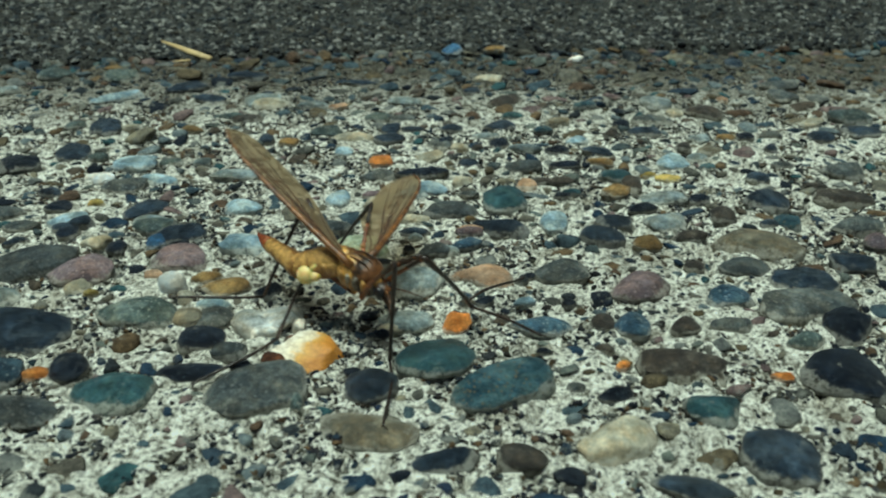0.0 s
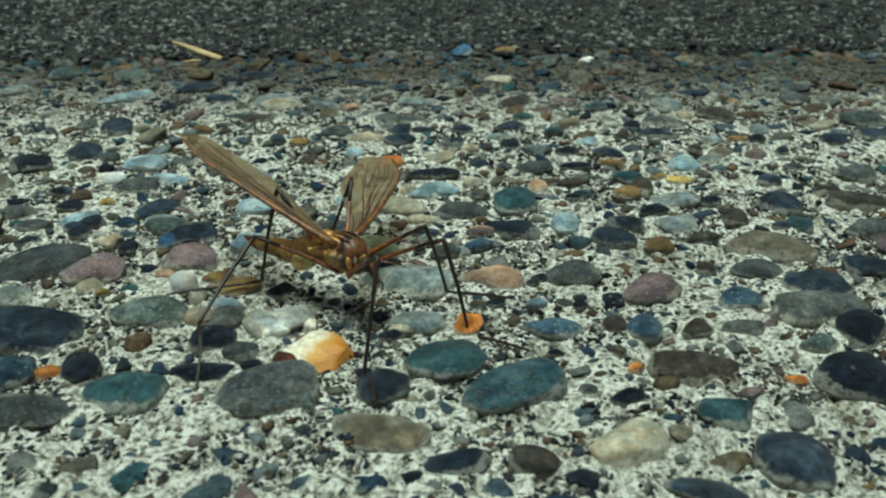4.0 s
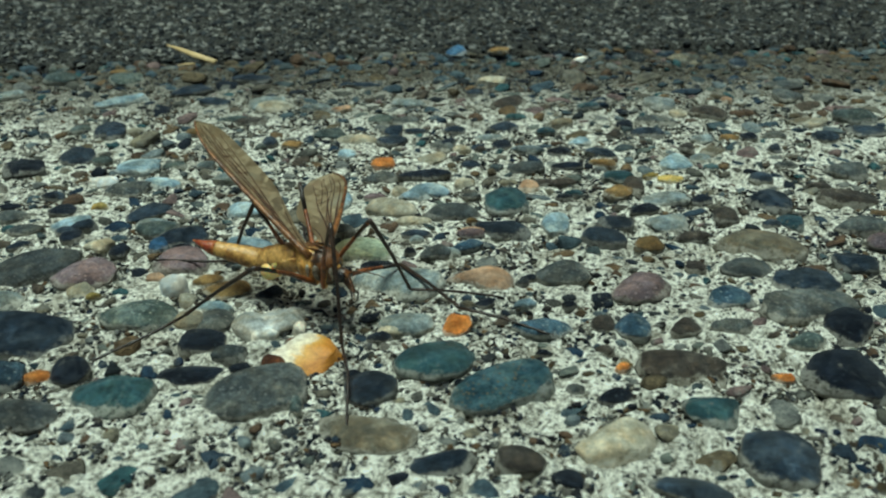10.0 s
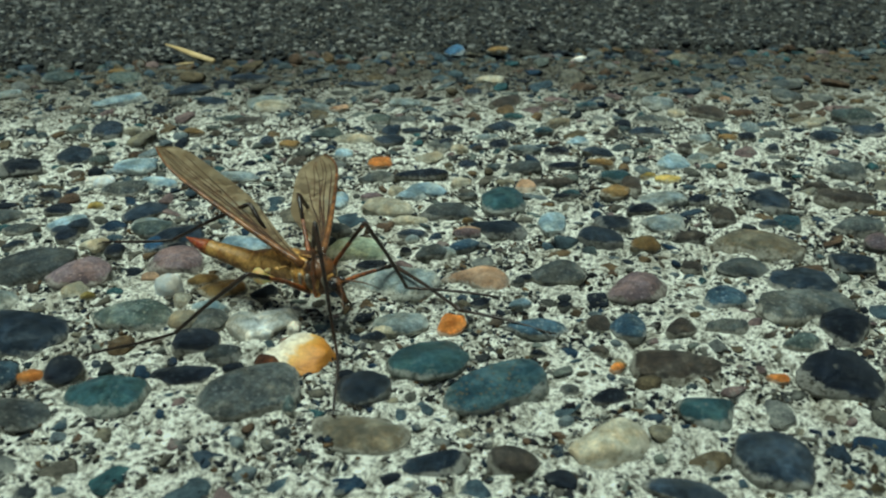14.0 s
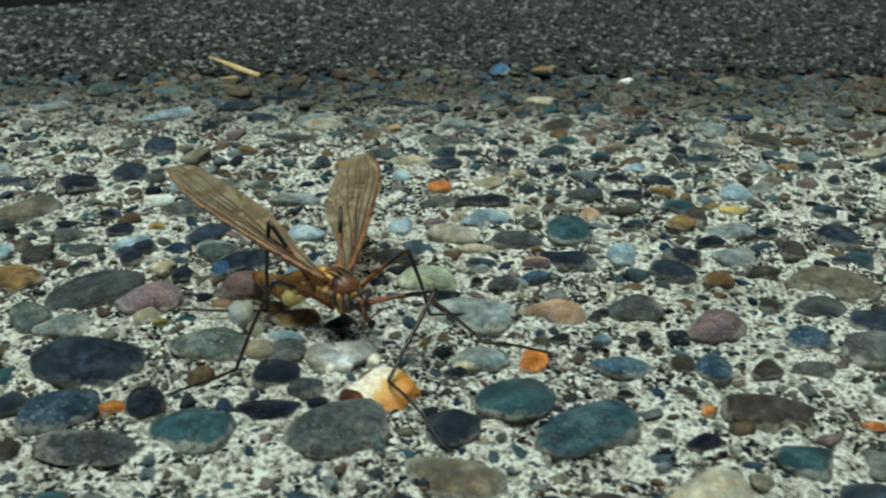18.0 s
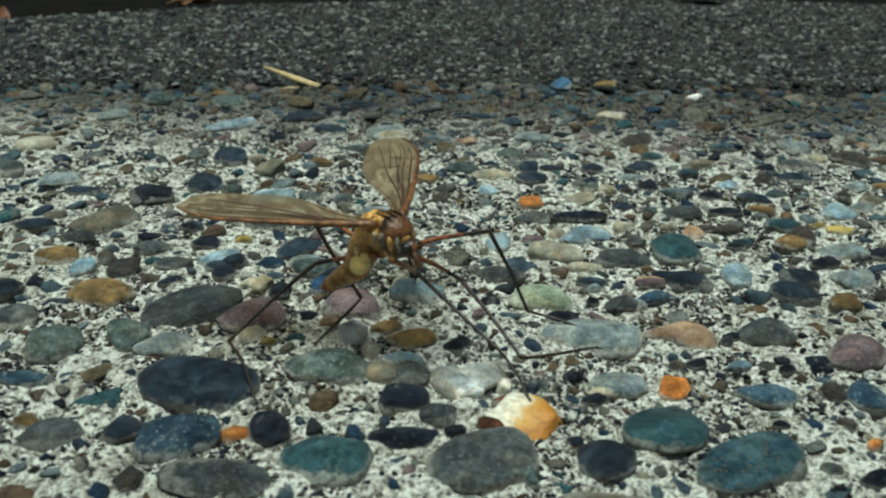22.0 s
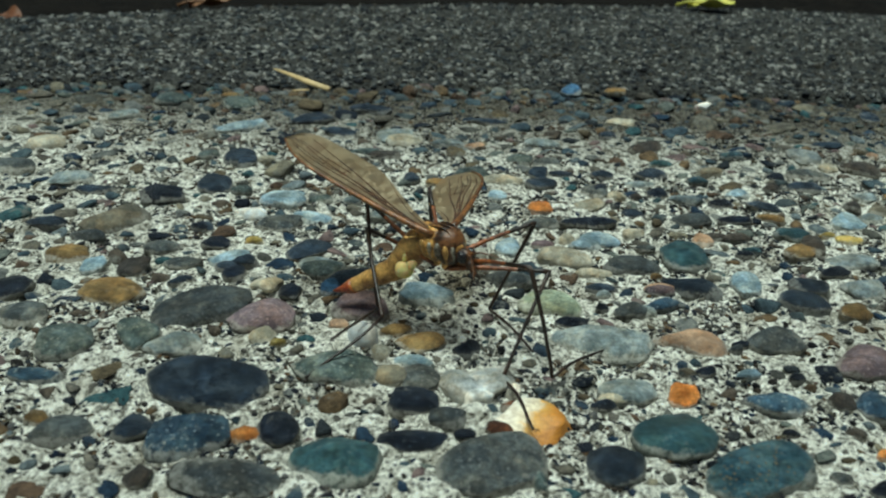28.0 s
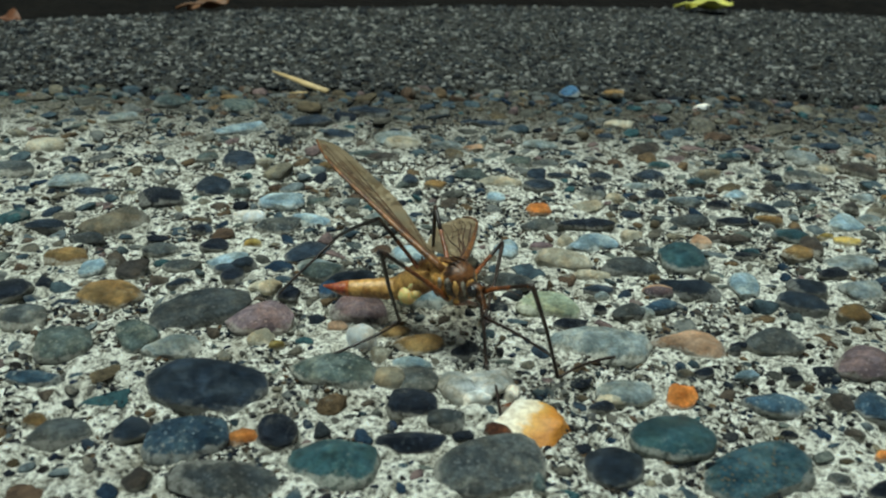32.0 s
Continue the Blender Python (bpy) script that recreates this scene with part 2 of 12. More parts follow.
def cement(name, pale, mid, dirt, grit, joint=False):
    """Weathered cement paste with sand grains, brown stains and pits with shade painted in."""
    m, n, l, b = material(name, 0.9)
    b.inputs["Specular IOR Level"].default_value = 0.15
    p = place(n, False)
    c = ramp(n, l, grain(n, l, p, 330, 6, 0.75), [(0.32, mid), (0.41, pale)])
    c = blend(n, l, "MIX", ramp(n, l, grain(n, l, p, 120, 5, 0.7), [(0.54, (0, 0, 0)), (0.66, (0.45, 0.45, 0.45))]), c, dirt)
    c = blend(n, l, "MIX", ramp(n, l, grain(n, l, p, 70, 4, 0.6), [(0.52, (0, 0, 0)), (0.72, (0.3, 0.3, 0.3))]), c, tuple(0.5 * q + 0.08 for q in dirt))
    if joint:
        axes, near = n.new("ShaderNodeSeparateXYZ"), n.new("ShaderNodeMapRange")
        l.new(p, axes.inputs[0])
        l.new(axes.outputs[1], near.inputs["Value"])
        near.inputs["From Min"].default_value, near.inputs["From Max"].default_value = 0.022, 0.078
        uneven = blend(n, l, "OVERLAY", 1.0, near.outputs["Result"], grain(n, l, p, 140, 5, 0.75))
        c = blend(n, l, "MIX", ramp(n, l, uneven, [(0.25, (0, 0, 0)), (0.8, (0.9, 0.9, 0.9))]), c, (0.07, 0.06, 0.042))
    c = blend(n, l, "MIX", ramp(n, l, grain(n, l, p, 640, 8, 0.9), [(0.545, (0, 0, 0)), (0.63, (0.95, 0.95, 0.95))]), c, (0.022, 0.018, 0.012))
    v = n.new("ShaderNodeTexVoronoi")
    v.inputs["Scale"].default_value = 1500
    l.new(p, v.inputs["Vector"])
    some = grain(n, l, p, 700, 3, 0.6)
    both = blend(n, l, "MULTIPLY", 1.0, ramp(n, l, v.outputs["Distance"], [(0.2, (1, 1, 1)), (0.36, (0, 0, 0))]), ramp(n, l, some, [(0.46, (0, 0, 0)), (0.6, (1, 1, 1))]))
    c = blend(n, l, "MIX", both, c, grit)
    # Lows of the bump noise darkened: shade in the pits as colour.
    fine = grain(n, l, p, 1700, 5, 0.75)
    c = blend(n, l, "MULTIPLY", 0.9, c, ramp(n, l, fine, [(0.4, (0.06, 0.053, 0.037)), (0.485, (0.88, 0.87, 0.84)), (0.58, (1.16, 1.16, 1.16))]))
    coarse = grain(n, l, p, 900, 6, 0.8)
    c = blend(n, l, "MULTIPLY", 0.7, c, ramp(n, l, coarse, [(0.4, (0.2, 0.175, 0.13)), (0.49, (0.9, 0.885, 0.85)), (0.57, (1.12, 1.12, 1.12))]))
    l.new(c, b.inputs["Base Color"])
    relief(n, l, b, blend(n, l, "MIX", 0.5, fine, coarse), 0.0014, 1.0)
    return m


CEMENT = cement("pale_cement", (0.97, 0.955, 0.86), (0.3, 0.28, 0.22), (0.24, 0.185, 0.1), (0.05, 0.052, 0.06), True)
OLD_CEMENT = cement("grey_cement", (0.075, 0.075, 0.07), (0.02, 0.02, 0.018), (0.022, 0.02, 0.015), (0.13, 0.13, 0.12))
TONES = [(0.04, 0.075, 0.13), (0.11, 0.14, 0.15), (0.025, 0.033, 0.05), (0.11, 0.16, 0.2), (0.08, 0.17, 0.19), (0.3, 0.31, 0.29), (0.16, 0.13, 0.1), (0.06, 0.09, 0.13),
         (0.4, 0.36, 0.26), (0.22, 0.2, 0.16), (0.26, 0.31, 0.33), (0.05, 0.06, 0.07), (0.26, 0.18, 0.1), (0.24, 0.27, 0.24), (0.33, 0.24, 0.23), (0.12, 0.17, 0.2), (0.2, 0.16, 0.1), (0.26, 0.24, 0.19), (0.15, 0.15, 0.13), (0.18, 0.12, 0.08)]
GRAVEL = mixed_gravel("mixed_gravel", TONES, 0.48)
GRIT = mixed_gravel("sand_grit", [(0.03, 0.035, 0.05), (0.12, 0.12, 0.12), (0.3, 0.28, 0.23), (0.05, 0.05, 0.06), (0.5, 0.48, 0.42), (0.1, 0.08, 0.06), (0.2, 0.2, 0.2), (0.04, 0.06, 0.09), (0.2, 0.13, 0.07), (0.03, 0.03, 0.035), (0.16, 0.15, 0.11)])
CHIPS = mixed_gravel("dark_chips", [(0.015, 0.015, 0.018), (0.02, 0.025, 0.04), (0.07, 0.075, 0.08), (0.035, 0.03, 0.028), (0.16, 0.15, 0.13), (0.03, 0.04, 0.06), (0.1, 0.07, 0.04), (0.28, 0.26, 0.22), (0.05, 0.08, 0.1), (0.13, 0.1, 0.055), (0.18, 0.17, 0.15), (0.04, 0.06, 0.11)])
FAR_GRAVEL = mixed_gravel("worn_gravel", [(0.05, 0.055, 0.06), (0.03, 0.032, 0.036), (0.1, 0.1, 0.095), (0.02, 0.022, 0.025), (0.3, 0.3, 0.28), (0.06, 0.07, 0.08), (0.08, 0.07, 0.055), (0.04, 0.04, 0.04), (0.16, 0.16, 0.15), (0.025, 0.03, 0.035), (0.36, 0.35, 0.32), (0.02, 0.02, 0.022)], 0.8)


def soil():
    m, n, l, b = material("shade_black_soil", 1.0)
    b.inputs["Specular IOR Level"].default_value = 0.1
    p = place(n, False)
    # Near-black: the deep shade beyond the slabs is put into this colour.
    c = ramp(n, l, grain(n, l, p, 160, 6, 0.7), [(0.3, (0.003, 0.0028, 0.0025)), (0.7, (0.011, 0.009, 0.007))])
    l.new(c, b.inputs["Base Color"])
    relief(n, l, b, grain(n, l, p, 500, 5), 0.002, 0.9)
    return m


SHADED_SOIL = soil()


def dry(name, light, dark, along=60):
    """Dry plant fibre."""
    m, n, l, b = material(name, 0.6)
    p = place(n, True)
    c = ramp(n, l, grain(n, l, p, along * 10, 4, 0.7), [(0.3, dark), (0.7, light)])
    l.new(c, b.inputs["Base Color"])
    relief(n, l, b, grain(n, l, p, 1500, 3), 0.0002, 0.5)
    return m


# ---- mesh helpers ----
def part(name, bm, mat, parent=None, label="", smooth=True):
    data = bpy.data.meshes.new(name)
    bm.to_mesh(data)
    bm.free()
    if smooth:
        data.shade_smooth()
    data.materials.append(mat)
    ob = new(name, data)
    ob.parent = parent
    if label:
        ob["label"] = label
    return ob


def block(name, verts, faces, mat, parent=None, label=""):
    """A mesh from arrays of corners and of triangles or quads."""
    data = bpy.data.meshes.new(name)
    faces = np.asarray(faces, np.int32)
    data.vertices.add(len(verts))
    data.vertices.foreach_set("co", np.asarray(verts, np.float32).ravel())
    data.loops.add(faces.size)
    data.loops.foreach_set("vertex_index", faces.ravel())
    data.polygons.add(len(faces))
    k = faces.shape[1]
    data.polygons.foreach_set("loop_start", np.arange(0, faces.size, k, dtype=np.int32))
    data.update(calc_edges=True)
    data.validate()
    data.shade_smooth()
    data.materials.append(mat)
    ob = new(name, data)
    ob.parent = parent
    if label:
        ob["label"] = label
    return ob


def ball(level):
    bm = bmesh.new()
    bmesh.ops.create_icosphere(bm, subdivisions=level, radius=1.0)
    v = np.array([p.co[:] for p in bm.verts])
    f = np.array([[c.index for c in q.verts] for q in bm.faces])
    bm.free()
    return v, f


def pebble_form(v, seed, cut=(0.48, 0.85), worn=0.0):
    """A water-worn stone: a ball pressed into a lopsided, faintly faceted lump."""
    r = np.random.default_rng(seed)
    out = v.copy()
    square = r.uniform(0.72, 1.0)
    out[:, :2] = np.sign(out[:, :2]) * np.abs(out[:, :2]) ** square
    out[:, 2] = np.sign(out[:, 2]) * np.abs(out[:, 2]) ** r.uniform(0.6, 0.95)
    round_about = np.arctan2(out[:, 1], out[:, 0])
    lobe = 1 + r.uniform(0.02, 0.13) * np.sin(2 * round_about + r.uniform(0, 6)) + r.uniform(0.02, 0.1) * np.sin(3 * round_about + r.uniform(0, 6)) + r.uniform(0, 0.04) * np.sin(5 * round_about + r.uniform(0, 6))
    out[:, :2] *= lobe[:, None]
    for _ in range(r.integers(7, 15)):
        d = r.normal(size=3)
        d /= np.linalg.norm(d)
        limit = r.uniform(*cut)
        far = out @ d - limit
        out -= np.outer(np.where(far > 0, far * r.uniform(0.6, 0.95), 0), d)
    for k in (1.5, 3.2, 6.0, 11.0):
        d, s = r.normal(size=(3, 3)), r.uniform(0, 6, 3)
        wave = np.sin(out @ d.T * k + s).sum(1) / 3
        out *= (1 + (0.27 if k < 5 else 0.45) / k * wave)[:, None]
    out /= np.abs(out).max(0)
    power = r.uniform(2.3, 3.0)
    plan = (np.abs(v[:, 0]) ** power + np.abs(v[:, 1]) ** power + 1e-9) ** (1 / power)
    blunt = np.stack([v[:, 0] / plan * np.minimum(1, plan * 1.25) ** 0.8, v[:, 1] / plan * np.minimum(1, plan * 1.25) ** 0.8, np.sign(v[:, 2]) * np.abs(v[:, 2]) ** 0.8], -1)
    out = (1 - worn) * out + worn * blunt
    return out / np.abs(out).max(0)


def lattice(x, y, size, seed):
    """Smooth noise from -1 to 1 on a lattice of that size."""
    r = np.random.default_rng(seed).uniform(-1, 1, (256, 256))
    u, v = np.asarray(x) / size + 1000, np.asarray(y) / size + 1000
    i, j = np.floor(u).astype(int), np.floor(v).astype(int)
    a, b = u - i, v - j
    a, b = a * a * (3 - 2 * a), b * b * (3 - 2 * b)
    g = lambda p, q: r[p % 256, q % 256]  # noqa: E731
    return (g(i, j) * (1 - a) + g(i + 1, j) * a) * (1 - b) + (g(i, j + 1) * (1 - a) + g(i + 1, j + 1) * a) * b


def tube(bm, points, radii, sides=8, flat=1.0):
    """A closed tube along points, with its radius at each."""
    pts = [Vector([float(c) for c in p]) for p in points]
    rings, side = [], None
    for i, p in enumerate(pts):
        way = (pts[min(i + 1, len(pts) - 1)] - pts[max(i - 1, 0)]).normalized()
        if side is None:
            side = way.orthogonal().normalized()
        side = (side - way * side.dot(way)).normalized()
        up = way.cross(side)
        rings.append([bm.verts.new(p + float(radii[i]) * (math.cos(t) * side + flat * math.sin(t) * up)) for t in (2 * math.pi * k / sides for k in range(sides))])
    for a, b in zip(rings, rings[1:]):
        for k in range(sides):
            bm.faces.new((a[k], a[(k + 1) % sides], b[(k + 1) % sides], b[k]))
    bm.faces.new(rings[0][::-1])
    bm.faces.new(rings[-1])
    return bm



# ---- the ground ----
def joint_line(x):
    return 81.5 + 0.07 * x - 0.0004 * x * x * (abs(x) < 110) - 4.84 * (abs(x) >= 110)


def bed_line(x):
    x = np.clip(x, -140, 140)
    return 178 + 0.2 * x - 0.0013 * x * x


def near_height(x, y):
    z = 0.3 * lattice(x, y, 6.0, 1) + 0.32 * lattice(x, y, 2.2, 2) + 0.34 * lattice(x, y, 0.9, 3) + 0.25 * lattice(x, y, 28, 4)
    gap = np.clip((joint_line(x) - 2.4 - y) / 2.2, 0, 1)
    pit = np.clip(lattice(x, y, 1.5, 31) + 0.5 * lattice(x, y, 0.8, 32) - 0.35, 0, 0.5)
    return -0.35 + 0.8 * z - 1.8 * pit - 2.2 * (1 - gap) ** 2


def far_height(x, y):
    z = 0.2 * lattice(x, y, 9.0, 5) + 0.14 * lattice(x, y, 2.4, 6) + 0.14 * lattice(x, y, 1.2, 7)
    gap = np.clip((y - joint_line(x) - 4.2 - 0.8 * lattice(x, y, 5.0, 12)) / 2, 0, 1)
    return -0.6 + z - 2.4 * (1 - gap) ** 2


def spread(fine, lo, hi, step, out_lo, out_hi, wide):
    return np.unique(np.concatenate([np.arange(out_lo, lo, wide), np.arange(lo, hi, step), np.arange(hi, out_hi + wide, wide)]))


def sheet(name, xs, y_of, rows, height, mat, skirt=10.0):
    """A slab's top as a grid between two edges, with its sides turned down."""
    n, k = len(xs), len(rows)
    x = np.repeat(xs[:, None], k, 1)
    y = y_of(xs, rows)
    z = height(x, y)
    z[:, 0] -= skirt
    z[:, -1] -= skirt
    z[0, :] -= skirt
    z[-1, :] -= skirt
    i = np.arange(n * k).reshape(n, k)
    q = np.stack([i[:-1, :-1], i[1:, :-1], i[1:, 1:], i[:-1, 1:]], -1).reshape(-1, 4)
    return block(name, np.stack([x, y, z], -1).reshape(-1, 3) * MM, q, mat)


near_x = spread(True, -90, 78, 0.42, -1600, 1600, 20)
near_rows = spread(True, -48, 84, 0.42, -1600, 84, 20)


def near_y(xs, rows):
    edge = joint_line(xs)[:, None] - 2.6
    return np.where(rows[None] > 40, 40 + (rows[None] - 40) * (edge - 40) / (rows[-1] - 40), rows[None])


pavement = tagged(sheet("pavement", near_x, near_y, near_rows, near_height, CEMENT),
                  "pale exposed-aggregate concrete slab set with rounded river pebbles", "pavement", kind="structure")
far_x = spread(True, -150, 150, 1.2, -1600, 1600, 20)
far_rows = np.linspace(0, 1, 90)


def far_y(xs, rows):
    a, b = joint_line(xs)[:, None] + 3.6, bed_line(xs)[:, None]
    return a + (b - a) * rows[None]


far_pavement = tagged(sheet("pavement", far_x, far_y, far_rows, far_height, OLD_CEMENT),
                      "dark weathered concrete slab with fine worn gravel beyond the joint", "pavement", kind="structure")


def soil_ground():
    near = np.arange(-460, 461, 10.0)
    steps = np.concatenate([[-60000, -20000, -6000, -2000, -900], near, [900, 2000, 6000, 20000, 60000]])
    x, y = np.meshgrid(steps, steps, indexing="ij")
    bed = np.clip((y - bed_line(x)) / 12, 0, 1)
    z = -9.0 + bed * (3 * lattice(x, y, 22, 8) + 2 * lattice(x, y, 11, 9))
    k = len(steps)
    i = np.arange(k * k).reshape(k, k)
    q = np.stack([i[:-1, :-1], i[1:, :-1], i[1:, 1:], i[:-1, 1:]], -1).reshape(-1, 4)
    ob = block("ground", np.stack([x, y, z], -1).reshape(-1, 3) * MM, q, SHADED_SOIL)
    return tagged(ob, "garden soil beyond the paved slabs, with deep shade painted into its black", "ground", kind="structure")


soil_ground()

# ---- the crane fly ----
def chitin(name, light, dark, scale=900, rough=0.35, hair=0.6, mottle=0.6):
    """Insect shell: mottled, finely haired, with a dull shine."""
    m, n, l, b = material(name, rough)
    p = place(n, True)
    light, dark = tuple(0.8 * q for q in light), tuple(0.7 * q for q in dark)
    c = ramp(n, l, grain(n, l, p, scale, 4, 0.65), [(0.42, dark), (0.58, light)])
    c = blend(n, l, "MULTIPLY", mottle, c, ramp(n, l, grain(n, l, p, 2600, 4), [(0.38, (0.4, 0.36, 0.32)), (0.62, (1.4, 1.4, 1.4))]))
    l.new(c, b.inputs["Base Color"])
    b.inputs["Subsurface Weight"].default_value = 0.12
    b.inputs["Subsurface Radius"].default_value = (0.0012, 0.0006, 0.0003)
    relief(n, l, b, grain(n, l, p, 6000, 3), 0.0001, hair)
    return m


def wing_film():
    """Smoky amber membrane that lets light through."""
    m, n, l, b = material("wing_membrane", 0.42)
    p = place(n, True)
    tone = ramp(n, l, grain(n, l, p, 160, 3, 0.55), [(0.3, (0.3, 0.245, 0.17)), (0.7, (0.4, 0.33, 0.24))])
    l.new(tone, b.inputs["Base Color"])
    soft = n.new("ShaderNodeBsdfTranslucent")
    l.new(blend(n, l, "MULTIPLY", 1.0, tone, (2.2, 2.1, 1.9)), soft.inputs["Color"])
    clear = n.new("ShaderNodeBsdfTransparent")
    clear.inputs["Color"].default_value = (0.9, 0.84, 0.72, 1)
    one, two = n.new("ShaderNodeMixShader"), n.new("ShaderNodeMixShader")
    one.inputs[0].default_value, two.inputs[0].default_value = 0.65, 0.58
    l.new(b.outputs[0], one.inputs[1])
    l.new(soft.outputs[0], one.inputs[2])
    l.new(one.outputs[0], two.inputs[1])
    l.new(clear.outputs[0], two.inputs[2])
    l.new(two.outputs[0], n["Material Output"].inputs["Surface"])
    return m


AMBER = chitin("amber_shell", (0.82, 0.46, 0.12), (0.1, 0.04, 0.012), 700)
BROWN = chitin("brown_shell", (0.22, 0.092, 0.03), (0.04, 0.02, 0.01), 700)
STRAW_SHELL = chitin("straw_shell", (0.68, 0.4, 0.12), (0.32, 0.145, 0.035), 500, mottle=0.5)
PALE = chitin("pale_belly", (1.15, 0.96, 0.44), (1.05, 0.8, 0.32), 500, mottle=0.18)
RED = chitin("red_tip", (0.5, 0.17, 0.04), (0.3, 0.05, 0.02))
RUST = chitin("rust_leg", (0.34, 0.11, 0.03), (0.15, 0.05, 0.018))
DARK_LEG = chitin("dark_leg", (0.045, 0.024, 0.014), (0.018, 0.011, 0.008))
VEIN = chitin("wing_vein", (0.1, 0.042, 0.015), (0.045, 0.02, 0.008), rough=0.85)
LEAD_VEIN = chitin("leading_vein", (0.3, 0.13, 0.04), (0.12, 0.05, 0.018))
EYE_SHELL = chitin("eye_facets", (0.035, 0.03, 0.03), (0.01, 0.01, 0.012), 9000, 0.15)
ASH = chitin("ash_plate", (0.4, 0.36, 0.28), (0.1, 0.075, 0.05))
PALE.node_tree.nodes["Principled BSDF"].inputs["Subsurface Weight"].default_value = 0.9
FILM = wing_film()


def swell(bm, centre, size, level=3, turn=(0, 0, 0)):
    m = pose(*(c * MM for c in centre), *turn) @ Matrix.Diagonal((size[0] * MM, size[1] * MM, size[2] * MM, 1))
    bmesh.ops.create_icosphere(bm, subdivisions=level, radius=1.0, matrix=m)


def mm_tube(bm, points, radii, sides=10, flat=1.0):
    tube(bm, [tuple(c * MM for c in p) for p in points], [r * MM for r in radii], sides, flat)


def rings(y0, y1, base, count, wave, steps=6):
    """Centres and radii of a ringed body from y0 to y1."""
    pts, rad = [], []
    n = count * steps
    for i in range(n + 1):
        u = i / n
        pts.append((0, y0 + (y1 - y0) * u, 0))
        rad.append(base(u) * (1 - wave * (1 - abs(math.sin(math.pi * count * u)) ** 0.6)))
    return pts, rad


WING_LENGTH, WING_WIDTH = 20.0, 6.0


def wing_edge(u):
    """Leading and trailing edge of the wing at the fraction u of its length."""
    lead = 0.55 * math.sin(math.pi * min(1, u * 1.02)) ** 0.5 + 0.12
    broad = min(1.0, u / 0.55)
    trail = WING_WIDTH * (u ** 0.25) * (1 - u ** 9) ** 0.5 * (0.2 + 0.8 * broad * broad * (3 - 2 * broad)) * (1 - 0.12 * max(0.0, u - 0.6))
    back = 1.7 * max(0.0, (u - 0.7) / 0.3) ** 2.2
    return lead * (1 - u ** 8) ** 0.5 - back, -(0.25 * (1 - u ** 8) ** 0.5 + 0.86 * trail) - back


def wing_point(u, v):
    a, b = wing_edge(min(u, 0.9999))
    y = a + (b - a) * v
    return (u * WING_LENGTH, y, 0.28 * math.sin(3.0 * v) * u + 0.06 * math.sin(16 * v) * u * (1 - v * 0.3))


def add_wing(name, parent, side):
    """One wing: membrane and its veins; the span lies along x, the trailing edge to the side."""
    bm = bmesh.new()
    n, k = 40, 14
    flip = -side
    top = [[bm.verts.new((p[0] * MM, p[1] * MM * flip, p[2] * MM)) for p in (wing_point(i / n, j / k) for j in range(k + 1))] for i in range(n + 1)]
    low = [[bm.verts.new((q.co.x, q.co.y, q.co.z - 0.03 * MM)) for q in r] for r in top]
    for i in range(n):
        for j in range(k):
            bm.faces.new((top[i][j], top[i + 1][j], top[i + 1][j + 1], top[i][j + 1]))
            bm.faces.new((low[i][j], low[i][j + 1], low[i + 1][j + 1], low[i + 1][j]))
    bmesh.ops.remove_doubles(bm, verts=bm.verts, dist=1e-7)
    wing = part(name, bm, FILM, parent, "smoky amber see-through wing with dark veins")
    lines = [
        ([(u, 0.0) for u in np.linspace(0, 0.99, 22)], 0.2, 0.03),
        ([(u, 0.10 + 0.04 * u) for u in np.linspace(0.02, 0.86, 16)], 0.13, 0.07),
        ([(u, 0.2 + 0.06 * math.sin(2.6 * u)) for u in np.linspace(0.02, 0.95, 16)], 0.1, 0.05),
        ([(u, 0.34 + 0.02 * math.sin(5 * u)) for u in np.linspace(0.3, 0.985, 14)], 0.07, 0.04),
        ([(u, 0.26 + 0.3 * u ** 2) for u in np.linspace(0.02, 0.97, 16)], 0.11, 0.05),
        ([(u, 0.5 + 0.22 * (u - 0.6)) for u in np.linspace(0.58, 0.975, 10)], 0.06, 0.04),
        ([(u, 0.33 + 0.55 * u ** 1.5) for u in np.linspace(0.02, 0.9, 16)], 0.11, 0.05),
        ([(u, 0.6 + 0.95 * u) for u in np.linspace(0.02, 0.4, 8)], 0.07, 0.04),
        ([(0.6, v) for v in np.linspace(0.3, 0.62, 5)], 0.06, 0.05),
        ([(0.7 + 0.06 * v, v) for v in np.linspace(0.3, 0.56, 5)], 0.06, 0.05),
    ]
    for line, r0, r1 in lines:
        pts = [wing_point(u, min(v, 1.0)) for u, v in line]
        bm = bmesh.new()
        mm_tube(bm, [(x, y * flip, z - 0.015) for x, y, z in pts], list(np.linspace(r0 * 1.15, r1 * 0.75, len(pts)) if r0 < 0.2 else np.linspace(0.34, 0.1, len(pts))), 6)
        part("vein", bm, LEAD_VEIN if r0 == 0.2 else VEIN, wing)
    return wing


FEMUR, TIBIA, TARSUS = 9.5, 10.5, 9.0


